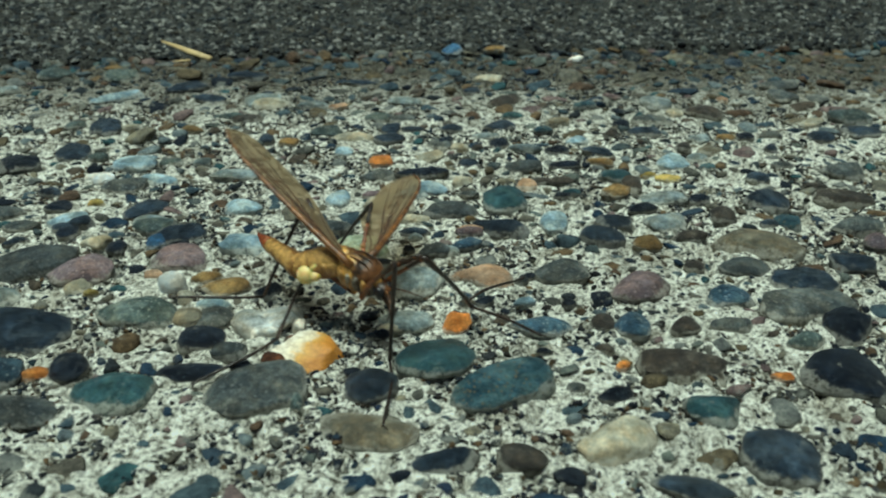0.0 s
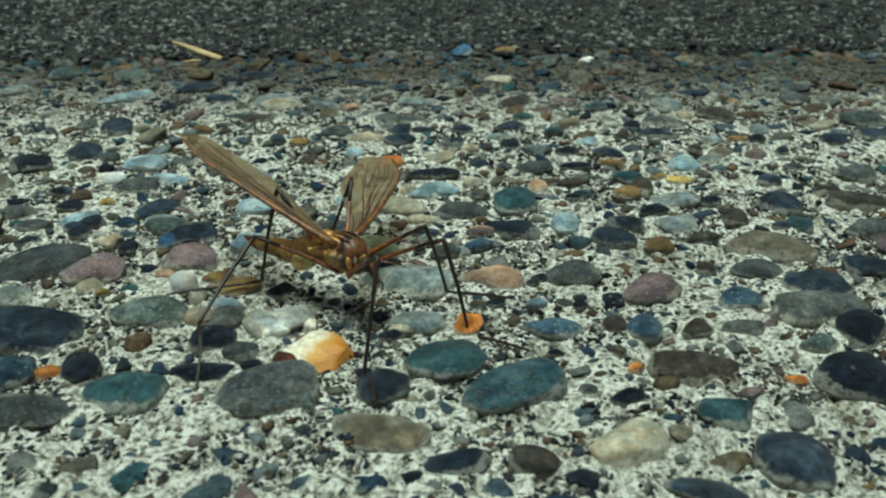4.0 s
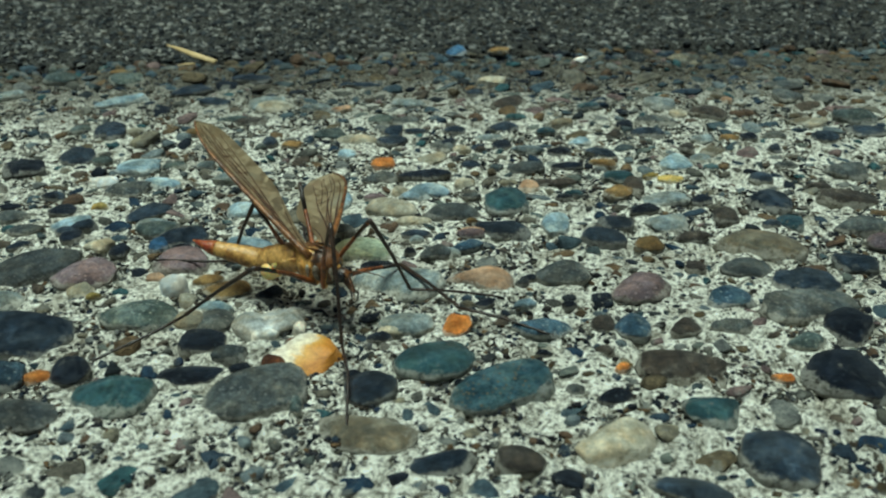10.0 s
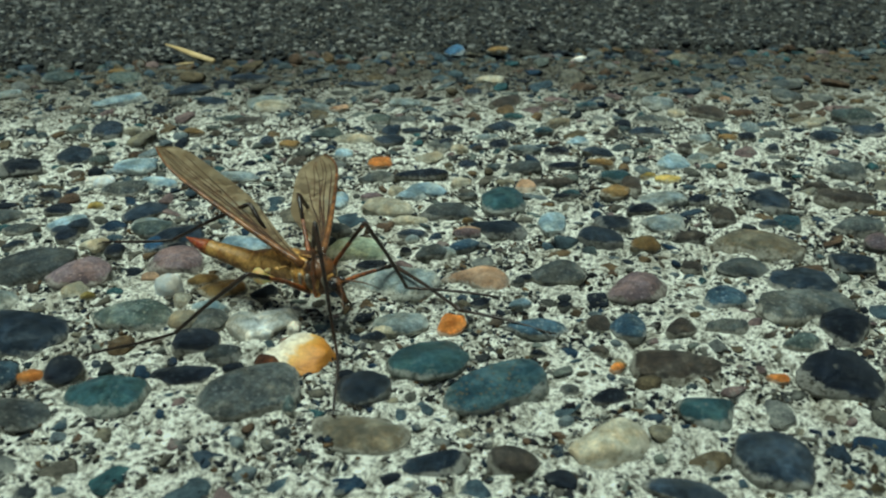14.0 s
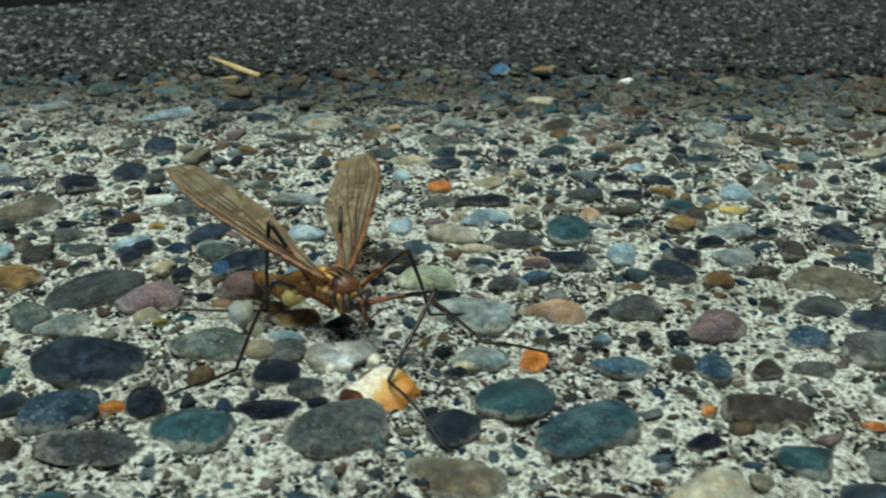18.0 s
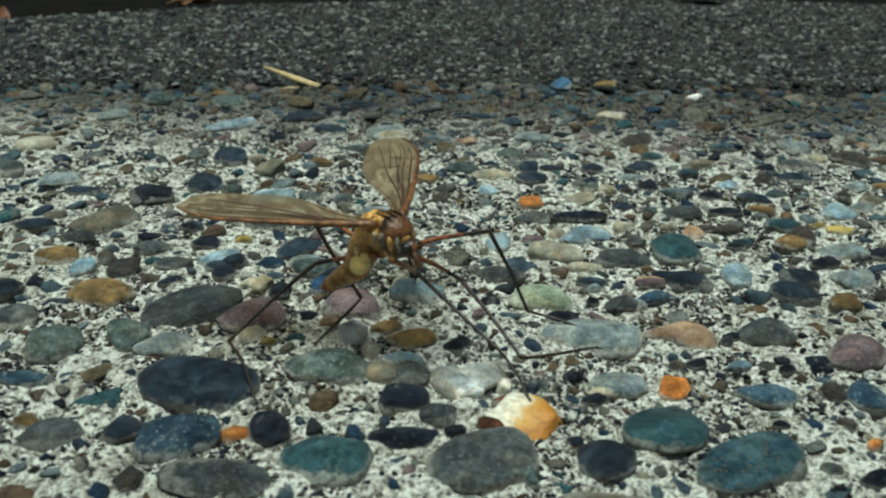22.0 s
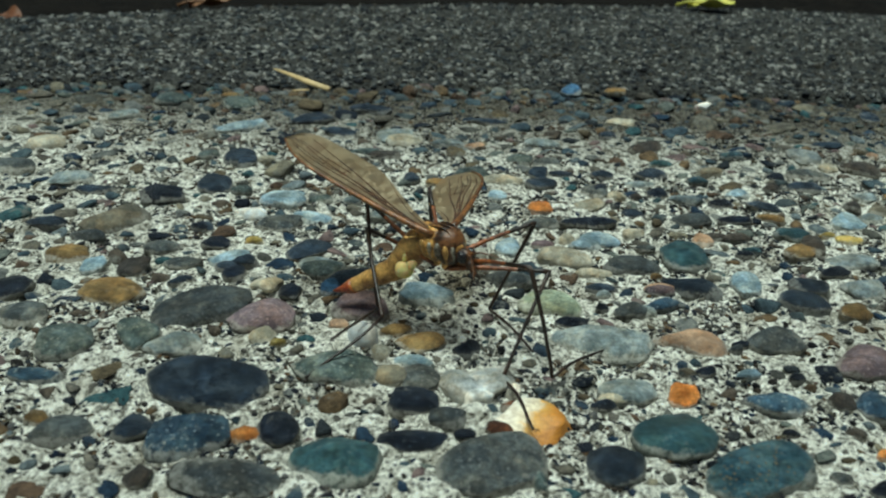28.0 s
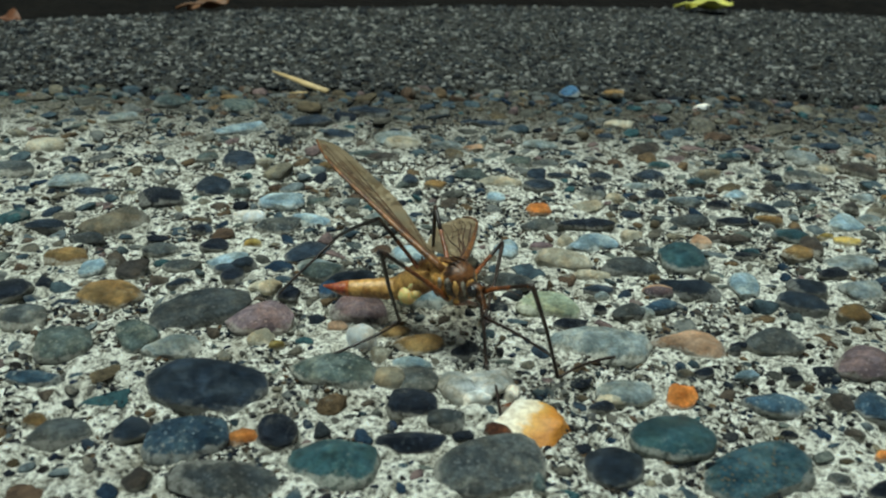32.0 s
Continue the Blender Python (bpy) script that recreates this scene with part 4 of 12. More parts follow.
lay_pebbles("green_grey", [
    (-49.5, -11.0, 2.3, 2.1, 69),
    (-55.2, -13.4, 2.6, 2.3, 26),
    (-33.5, 3.8, 2.5, 2.1, 5),
    (-29.9, -16.0, 3.8, 2.9, -5),
    (-12.6, -30.3, 0.6, 0.9, 3),
    (33.2, -21.6, 2.0, 1.1, -1),
    (-17.0, 36.2, 2.5, 1.8, -2),
    (-9.7, 42.4, 2.0, 1.3, -2),
    (-47.7, 26.1, 1.5, 0.8, 6),
    (-36.8, 23.3, 1.8, 0.8, 6),
    (-55.1, 38.8, 1.6, 0.9, 7),
    (-33.1, 42.6, 2.5, 1.1, 7),
])
lay_pebbles("tan", [
    (-60.0, 14.4, 4.0, 3.2, 6),
    (-24.8, -16.7, 1.5, 1.5, 4),
    (-6.8, -33.9, 4.3, 2.0, -6),
    (34.4, -1.4, 5.6, 2.8, -9),
    (18.1, 40.2, 1.8, 0.8, -2),
    (38.2, 27.6, 2.0, 0.9, -2),
    (55.3, 40.2, 2.6, 1.7, -2),
    (2.2, -14.4, 0.9, 0.4, -2),
])
lay_pebbles("pale_blue", [
    (-58.5, 2.2, 1.7, 1.4, 53),
    (-41.3, 22.6, 2.9, 2.2, 6),
    (-24.1, 8.3, 2.3, 1.6, 5),
    (-21.9, -1.1, 3.1, 1.9, -6),
    (13.1, 4.5, 1.7, 2.3, -2),
    (31.3, 22.9, 2.5, 2.5, -2),
    (-12.9, 12.0, 1.6, 2.0, -2),
    (-13.6, 27.3, 1.3, 1.0, -2),
    (-53.2, 53.5, 4.7, 2.1, 40),
    (-41.5, 22.4, 2.9, 2.0, 12),
    (-1.6, 14.3, 2.9, 1.3, -2),
    (19.9, 31.8, 1.8, 1.3, -2),
    (7.8, -14.0, 1.2, 0.5, -2),
    (-37.0, 17.7, 2.7, 1.2, -22),
])
lay_pebbles("pale_blue", [
    (-44.3, 5.1, 2.5, 1.1, 24),
    (-3.4, 13.4, 2.6, 1.2, 15),
])
lay_pebbles("white", [
    (-44.0, 17.7, 1.4, 1.1, 6),
    (26.3, 76.7, 1.5, 0.9, -3),
    (-45.0, 18.3, 1.6, 0.8, 6),
])
lay_pebbles("peach", [
    (-30.5, -8.1, 1.0, 0.7, 4),
    (4.1, -8.8, 3.7, 2.4, -26),
    (10.7, 15.7, 1.5, 1.5, -2),
    (3.0, 2.5, 1.6, 0.8, -2),
    (46.9, 51.5, 1.1, 0.7, -3),
    (-16.4, 47.7, 1.8, 0.8, -2),
])
lay_pebbles("quartz", [
    (-18.7, -17.5, 1.8, 2.0, 24),
    (-15.9, -16.9, 2.0, 2.3, -34),
    (-13.9, -18.4, 0.7, 0.6, 4),
    (-17.0, -19.6, 1.3, 0.8, 14),
])
lay_pebbles("shell", [
    (-12.4, -22.9, 3.0, 2.6, -30),
])
lay_pebbles("teal_grey", [
    (4.7, -28.1, 4.9, 2.7, 21),
    (15.1, 36.1, 1.8, 0.8, -2),
    (23.6, 48.0, 2.0, 1.2, -2),
    (36.0, 21.3, 1.1, 0.6, -2),
    (41.0, 4.4, 1.7, 2.0, -2),
    (2.6, -0.9, 1.6, 0.7, 5),
])
lay_pebbles("pale_green", [
    (-9.0, -2.2, 3.6, 1.8, -2),
])
lay_pebbles("blue", [
    (2.9, 84.3, 2.1, 2.9, -3),
])

# ---- the stones between them, strewn at random ----
class Field:
    """Keeps strewn stones clear of one another."""

    def __init__(self, cell=4.0):
        self.cell, self.bins = cell, {}
        for x, y, a, b, c, s in TAKEN:
            self.add(x, y, a, b, c, s)

    def add(self, x, y, a, b, c, s):
        reach = max(a, b) + 1.5
        for i in range(int((x - reach) // self.cell), int((x + reach) // self.cell) + 1):
            for j in range(int((y - reach) // self.cell), int((y + reach) // self.cell) + 1):
                self.bins.setdefault((i, j), []).append((x, y, a, b, c, s))

    def free(self, x, y, r):
        for px, py, a, b, c, s in self.bins.get((int(x // self.cell), int(y // self.cell)), ()):
            dx, dy = x - px, y - py
            u, v = (dx * c + dy * s) / (a + r), (dy * c - dx * s) / (b + r)
            if u * u + v * v < 1:
                return False
        return True


def strew(field, tries, lo, hi, x0, x1, y0, y1, tight=0.92, slender=0.5, clear=False):
    made = []
    xs, ys, rs = rng.uniform(x0, x1, tries), rng.uniform(y0, y1, tries), rng.uniform(0, 1, tries) ** 1.6 * (hi - lo) + lo
    es, ws = rng.uniform(slender, 1, tries), rng.uniform(-70, 70, tries)
    edge = joint_line(xs)
    for x, y, r, e, w, j in zip(xs, ys, rs, es, ws, edge):
        if clear and -36 < y < 34 and -50 - 0.2 * y < x < 42 + 0.5 * y:
            continue
        if y + r * 0.8 < j - 0.8 and field.free(x, y, r * tight):
            c, s = math.cos(radians(w)), math.sin(radians(w))
            field.add(x, y, r, r * e, c, s)
            made.append((x, y, r, r * e, w))
    return made


def heap(name, rows, lift, forms, faces, mat, parent, height, label, proud=(0.5, 0.9)):
    """All these stones as one mesh: (x, y, half-length, half-width, yaw) each."""
    r = np.array(rows)
    n, k = len(r), len(forms[0])
    pick = rng.integers(0, len(forms), n)
    v = np.array(forms)[pick]
    up = r[:, 3] * rng.uniform(*proud, n)
    v = v * np.stack([r[:, 2], r[:, 3], up], -1)[:, None]
    tip = rng.uniform(-0.22, 0.22, (n, 2))
    v[..., 2] += v[..., 0] * tip[:, :1] + v[..., 1] * tip[:, 1:]
    c, s = np.cos(np.radians(r[:, 4]))[:, None], np.sin(np.radians(r[:, 4]))[:, None]
    x, y = v[..., 0] * c - v[..., 1] * s + r[:, :1], v[..., 0] * s + v[..., 1] * c + r[:, 1:2]
    z = v[..., 2] + (height(r[:, 0], r[:, 1]) + (lift + rng.uniform(-0.45, 0.25, n)) * up)[:, None]
    f = (np.asarray(faces)[None] + (np.arange(n) * k)[:, None, None]).reshape(-1, 3)
    ob = block(name, np.stack([x, y, z], -1).reshape(-1, 3) * MM, f, mat, parent, label)
    ob["kind"] = "stuff"
    return ob


lay_pebbles("ochre", [(22.8, -0.9, 1.7, 1.6, -2)])
lay_pebbles("pale_grey", [(35.5, 50.0, 2.7, 1.9, -3)])
set_pebble(-28.1, -10.6, 1.5, 1.2, -11, "white", 1.25)
lay_pebbles("slate", [(-13.7, -27.7, 1.2, 1.4, 10)])
lay_pebbles("blue", [(-32.3, -0.4, 1.1, 1.2, 5)])
lay_pebbles("dark", [(-36.4, -1.7, 1.2, 1.6, 20), (-17.9, -11.1, 1.5, 1.3, 5)])
lay_pebbles("rust", [(-15.4, -24.3, 1.2, 0.8, -20), (-13.7, -20.1, 1.5, 0.55, 12)])
lay_pebbles("cream", [(-26.0, -13.1, 1.0, 0.9, 60)])
lay_pebbles("pale_blue", [(-22.9, -14.2, 1.8, 0.7, -15)])
field = Field()
LOOSE = ["brown", "tan", "grey", "green_grey", "grey", "dark", "speckled", "grey", "teal_grey", "pale_grey", "brown", "slate", "green_grey", "speckled", "dark", "grey", "brown", "dark"]
big = strew(field, 2600, 1.6, 3.4, -85, 70, -48, 66, clear=True)
big = sorted(big, key=lambda q: -q[2])
single = max(0, 298 - len(TAKEN))
for x, y, a, b, w in big[:single]:
    set_pebble(x, y, a, b, w, LOOSE[rng.integers(0, len(LOOSE))])
forms3 = [pebble_form(BALL3, 40 + k) for k in range(6)]
forms2 = [pebble_form(BALL2, 60 + k) for k in range(8)]
forms1 = [pebble_form(BALL1, 80 + k) for k in range(8)]
rest = big[single:] + strew(field, 9000, 1.1, 2.9, -200, 190, -70, 86, clear=True)
rest += strew(field, 22000, 0.9, 2.1, -150, 140, 4, 86, 0.72, 0.45)
rest += strew(field, 30000, 0.6, 1.7, -140, 130, -55, 86, 0.8, 0.42)
heap("gravel", [q for q in rest if q[2] > 1.5], -0.2, forms3, FACE3, GRAVEL, pavement, near_height, "small rounded stones of many greys and blues", (0.25, 0.55))
heap("gravel", [q for q in rest if q[2] <= 1.5], -0.15, [pebble_form(BALL2, 140 + k) for k in range(8)], FACE2, GRAVEL, pavement, near_height, "pea-sized stones between the pebbles", (0.4, 0.8))
small = strew(field, 32000, 0.28, 0.85, -90, 80, -48, 86, 0.8, 0.4)
small = [q for q in small if lattice(q[0], q[1], 5.0, 21) + 0.5 * lattice(q[0], q[1], 2.0, 22) > -0.24]
heap("fine_gravel", small, -0.2, forms2, FACE2, CHIPS, pavement, near_height, "grit and chips between the pebbles", (0.5, 1.0))
tiny = np.stack([rng.uniform(-74, 64, 74000), rng.uniform(-44, 84, 74000), rng.uniform(0, 1, 74000) ** 2.5 * 0.42 + 0.12, rng.uniform(0.1, 0.34, 74000), rng.uniform(0, 180, 74000)], -1)
tiny = tiny[lattice(tiny[:, 0], tiny[:, 1], 4.0, 23) + 0.6 * lattice(tiny[:, 0], tiny[:, 1], 1.7, 24) > 0.12]
heap("sand", tiny, 0.1, forms1, FACE1, GRIT, pavement, near_height, "coarse dark and pale sand grains in the cement")
xs = rng.uniform(-190, 190, 22000)
ys = rng.uniform(0, 1, 22000) ** 1.15
span = bed_line(xs) - joint_line(xs) - 4
far_rows_of = np.stack([xs, joint_line(xs) + 3.4 + ys * span, rng.uniform(0, 1, 22000) ** 3 * 1.1 + 0.25, rng.uniform(0.3, 0.9, 22000), rng.uniform(-60, 60, 22000)], -1)
heap("gravel", far_rows_of, 0.1, forms1, FACE1, FAR_GRAVEL, far_pavement, far_height, "fine worn gravel, dull grey", (0.35, 1.0))
xs = rng.uniform(-150, 150, 900)
groove = np.stack([xs, joint_line(xs) + rng.uniform(-3.4, 4.6, 900), rng.uniform(0.6, 2.4, 900), rng.uniform(0.5, 1.5, 900), rng.uniform(-40, 40, 900)], -1)
heap("gravel", groove, 0.2, forms2, FACE2, GRAVEL, pavement, lambda x, y: -1.9 + 1.0 * lattice(x, y, 9.0, 33), "stones washed into the dark joint")


# ---- dry litter ----
def straw():
    thing = tagged(new("straw"), "dry pale-yellow grass stalk lying across the joint", "straw")
    thing.location = (-0.0478, 0.0785, 0.0006)
    m = dry("dry_straw", (0.6, 0.45, 0.22), (0.4, 0.28, 0.12))
    bm = bmesh.new()
    tube(bm, [(-0.0064, 0.0062, 0.0008), (-0.003, 0.0027, 0.0008), (0.001, -0.0012, 0.0006), (0.0056, -0.0052, 0.0004)], [0.0002, 0.00042, 0.0006, 0.00055], 10, 0.6)
    part("stalk", bm, m, thing)
    bm = bmesh.new()
    tube(bm, [(0.0022, -0.0064, 0.0004), (0.0006, -0.0068, 0.0005), (-0.001, -0.0067, 0.0002)], [0.00022, 0.0002, 0.0001], 8, 0.5)
    part("blade", bm, m, thing, "short split blade")


def fallen_leaf(name, where, length, width, yaw, curl, mat, label):
    """A leaf with a raised midrib, curled up along its sides."""
    thing = tagged(new(name), label, "leaf")
    thing.matrix_basis = pose(*where, 8, -6, yaw)
    bm = bmesh.new()
    n, k = 18, 9
    grid = []
    for i in range(n + 1):
        u = i / n
        half = width / 2 * math.sin(math.pi * min(1, u * 0.96 + 0.03)) ** 0.75
        row = []
        for j in range(k):
            v = 2 * j / (k - 1) - 1
            z = curl * v * v * half + 0.0007 * math.sin(9 * u + 3 * v) + 0.12 * length * (u - 0.4) ** 2
            row.append(((u - 0.5) * length, v * half, z))
        grid.append(row)
    tops = [[bm.verts.new(p) for p in r] for r in grid]
    lows = [[bm.verts.new((p[0], p[1], p[2] - 0.00018)) for p in r] for r in grid]
    for i in range(n):
        for j in range(k - 1):
            bm.faces.new((tops[i][j], tops[i + 1][j], tops[i + 1][j + 1], tops[i][j + 1]))
            bm.faces.new((lows[i][j], lows[i][j + 1], lows[i + 1][j + 1], lows[i + 1][j]))
    bmesh.ops.remove_doubles(bm, verts=bm.verts, dist=1e-6)
    part("blade", bm, mat, thing)
    bm = bmesh.new()
    tube(bm, [(-0.75 * length, 0, 0.03 * length), (-0.5 * length, 0, 0.1 * length), (0, 0, 0.0004 + 0.02 * length), (0.45 * length, 0, 0.0004)], [0.0005, 0.0004, 0.0003, 0.0001], 8)
    part("midrib", bm, mat, thing, "pale midrib and stem")


straw()
fallen_leaf("leaf", (0.0535, 0.178, 0.0012), 0.013, 0.008, -12, 0.6, dry("yellow_leaf", (0.6, 0.55, 0.1), (0.38, 0.36, 0.05)), "small curled yellow-green leaf on the far edge of the slab")
fallen_leaf("leaf", (-0.085, 0.157, 0.0), 0.011, 0.006, 20, 0.5, dry("brown_leaf", (0.2, 0.09, 0.03), (0.09, 0.04, 0.015)), "shrivelled brown leaf at the edge of the soil")
fallen_leaf("leaf", (-0.13, 0.136, -0.002), 0.012, 0.007, -30, 0.5, dry("rust_leaf", (0.17, 0.06, 0.02), (0.07, 0.03, 0.012)), "shrivelled rust-brown leaf on the soil")


# ---- what moves ----
def at(rows):
    """Rows of seconds, millimetres and degrees as poses."""
    return [(t, pose(x * MM, y * MM, z * MM, rx, ry, rz)) for t, x, y, z, rx, ry, rz in rows]


def motions():
    # the body
    walk(FLY, at([
        (0, -7.93, -19.35, 6.37, -12.4, 2.0, -131.6),
        (0.25, -11.48, -17.22, 9.18, -8.4, 1.0, -133.8),
        (0.5, -15.02, -15.09, 11.98, -4.4, 0.2, -136.1),
        (0.75, -14.40, -15.57, 12.14, -3.9, 0.2, -135.4),
        (1, -13.77, -16.05, 12.29, -3.4, 0.1, -134.6),
        (1.25, -12.91, -15.65, 12.74, -1.9, 0.1, -135.6),
        (1.5, -12.05, -15.24, 13.20, -0.4, 0.1, -136.6),
        (1.75, -14.07, -15.57, 12.17, -2.9, 0.4, -135.1),
        (2, -16.09, -15.91, 11.15, -5.4, 0.7, -133.6),
        (2.25, -15.84, -15.29, 10.67, -4.7, 1.1, -130.6),
        (2.5, -15.60, -14.66, 10.19, -3.9, 1.5, -127.7),
        (2.75, -14.70, -14.27, 9.25, -3.9, 1.2, -132.0),
        (3, -13.80, -13.88, 8.30, -3.9, 0.9, -136.2),
        (3.25, -11.51, -14.50, 7.35, -4.2, 1.4, -133.3),
        (3.5, -9.22, -15.13, 6.40, -4.5, 1.9, -130.4),
        (4, -10.68, -15.46, 6.42, -3.1, 1.5, -129.9),
        (4.5, -12.13, -15.80, 6.44, -1.6, 1.0, -129.4),
        (5, -13.59, -16.13, 6.45, -0.2, 0.6, -129.0),
        (5.5, -15.04, -16.47, 6.47, 1.2, 0.1, -128.5),
        (5.75, -14.99, -16.67, 5.69, -1.6, -0.1, -129.6),
        (6, -14.93, -16.87, 4.91, -4.5, -0.3, -130.7),
        (6.5, -14.90, -17.01, 4.98, -4.4, -0.4, -130.7),
        (7, -14.94, -17.14, 5.09, -6.2, -0.9, -134.7),
        (8, -15.21, -17.32, 5.00, -6.0, -0.9, -134.6),
        (8.5, -14.83, -17.32, 5.23, -6.0, -0.9, -134.7),
        (8.75, -13.58, -16.40, 5.47, -4.7, -0.6, -131.2),
        (9, -12.33, -15.48, 5.71, -3.4, -0.3, -127.7),
        (9.5, -12.24, -15.49, 5.61, -3.5, -0.0, -125.9),
        (10, -12.15, -15.50, 5.52, -3.7, 0.2, -124.2),
        (11, -12.15, -15.49, 5.31, -3.5, 0.1, -125.4),
        (12, -12.14, -15.47, 5.11, -3.3, -0.0, -126.7),
        (13, -12.10, -16.04, 5.15, -2.9, -0.1, -127.5),
        (14, -12.06, -16.61, 5.18, -2.5, -0.1, -128.4),
        (14.5, -12.00, -16.70, 5.18, -2.4, -0.1, -128.4),
        (15, -13.65, -15.68, 6.56, -1.9, 0.1, -128.6),
        (15.5, -15.30, -14.66, 7.94, -1.3, 0.3, -128.9),
        (16, -16.95, -13.64, 9.32, -0.7, 0.5, -129.2),
        (16.5, -18.60, -12.62, 10.70, -0.1, 0.7, -129.5),
        (16.75, -18.37, -13.32, 10.52, 1.0, 0.8, -127.4),
        (17, -18.13, -14.01, 10.33, 2.1, 0.8, -125.4),
        (17.25, -17.78, -13.65, 9.42, 1.8, 0.6, -127.8),
        (17.5, -17.44, -13.28, 8.52, 1.5, 0.3, -130.2),
        (17.75, -17.58, -13.34, 6.78, -1.0, 0.1, -131.7),
        (18, -17.72, -13.39, 5.04, -3.5, -0.1, -133.1),
        (18.25, -17.85, -13.78, 4.95, -4.6, -0.4, -136.6),
        (18.5, -17.97, -14.17, 4.85, -5.7, -0.7, -140.0),
        (18.75, -18.10, -14.42, 5.07, -7.3, -0.5, -140.0),
        (19, -18.23, -14.66, 5.28, -8.8, -0.3, -139.9),
        (19.25, -18.03, -13.80, 5.96, -6.1, 0.2, -134.4),
        (19.5, -17.84, -12.93, 6.64, -3.4, 0.4, -128.8),
        (19.75, -17.44, -12.01, 7.42, -3.2, 0.1, -128.1),
        (20, -17.04, -11.09, 8.20, -3.0, -0.1, -127.5),
        (20.25, -17.37, -11.70, 8.95, -0.3, 0.0, -125.7),
        (20.5, -17.71, -12.31, 9.70, 2.4, 0.1, -124.0),
        (20.75, -17.58, -12.75, 10.82, 3.6, 0.2, -121.8),
        (21, -17.45, -13.18, 11.93, 4.8, 0.2, -119.6),
        (21.25, -21.02, -13.67, 12.26, 1.1, 0.5, -129.1),
        (21.5, -24.59, -14.16, 12.58, -2.5, 0.1, -138.7),
        (21.75, -24.45, -14.15, 12.57, -2.0, 0.1, -139.0),
        (22, -24.31, -14.14, 12.55, -1.5, 0.1, -139.3),
        (22.25, -24.39, -14.30, 12.42, -1.4, 0.2, -139.1),
        (22.5, -24.47, -14.46, 12.30, -1.2, 0.3, -138.9),
        (22.75, -24.55, -14.63, 12.17, -1.1, 0.4, -138.7),
        (23, -24.63, -14.79, 12.04, -1.0, 0.5, -138.5),
        (23.25, -24.64, -15.07, 11.89, -0.3, 0.4, -138.2),
        (23.5, -24.65, -15.34, 11.74, 0.4, 0.4, -137.8),
        (23.75, -24.66, -15.62, 11.59, 1.1, 0.3, -137.5),
        (24, -24.67, -15.90, 11.44, 1.9, 0.2, -137.2),
        (24.25, -23.89, -15.35, 11.75, 3.0, 0.2, -136.5),
        (24.5, -23.11, -14.81, 12.07, 4.1, 0.2, -135.7),
        (24.75, -22.33, -14.26, 12.38, 5.2, 0.2, -135.0),
        (25, -21.55, -13.72, 12.70, 6.3, 0.1, -134.3),
        (25.25, -19.70, -12.99, 12.65, 7.1, 0.1, -129.8),
        (25.5, -17.84, -12.26, 12.60, 7.9, 0.0, -125.3),
        (26, -18.10, -11.49, 12.25, 6.5, 0.0, -125.1),
        (26.5, -18.35, -10.73, 11.91, 5.2, -0.0, -125.0),
        (27, -18.60, -9.96, 11.56, 3.9, -0.0, -124.9),
        (27.5, -18.86, -9.19, 11.22, 2.5, -0.0, -124.7),
        (27.75, -19.85, -9.29, 10.51, 1.1, 0.1, -129.1),
        (28, -20.85, -9.38, 9.80, -0.3, 0.1, -133.5),
        (28.25, -21.18, -9.90, 9.90, -0.2, 0.2, -134.4),
        (28.5, -21.51, -10.42, 9.99, -0.1, 0.3, -135.3),
        (28.75, -21.84, -10.95, 10.09, 0.1, 0.3, -136.3),
        (29, -22.18, -11.47, 10.19, 0.2, 0.4, -137.2),
        (29.25, -21.77, -11.35, 9.58, 0.8, 0.3, -137.5),
        (29.5, -21.37, -11.24, 8.96, 1.4, 0.3, -137.7),
        (29.75, -20.97, -11.13, 8.35, 2.0, 0.2, -138.0),
        (30, -20.57, -11.02, 7.74, 2.6, 0.1, -138.2),
        (30.25, -19.96, -10.02, 8.00, 3.6, 0.0, -134.2),
        (30.5, -19.36, -9.03, 8.27, 4.6, -0.1, -130.3),
        (30.75, -18.67, -10.68, 10.47, 6.3, -0.0, -127.1),
        (31, -17.99, -12.32, 12.68, 7.9, -0.0, -124.0),
        (31.25, -18.89, -11.92, 11.25, 5.2, -0.1, -127.6),
        (31.5, -19.80, -11.51, 9.81, 2.5, -0.3, -131.1),
        (31.75, -19.69, -11.11, 8.47, 2.8, -0.3, -133.1),
        (32, -19.58, -10.71, 7.13, 3.2, -0.2, -135.1),
    ]))
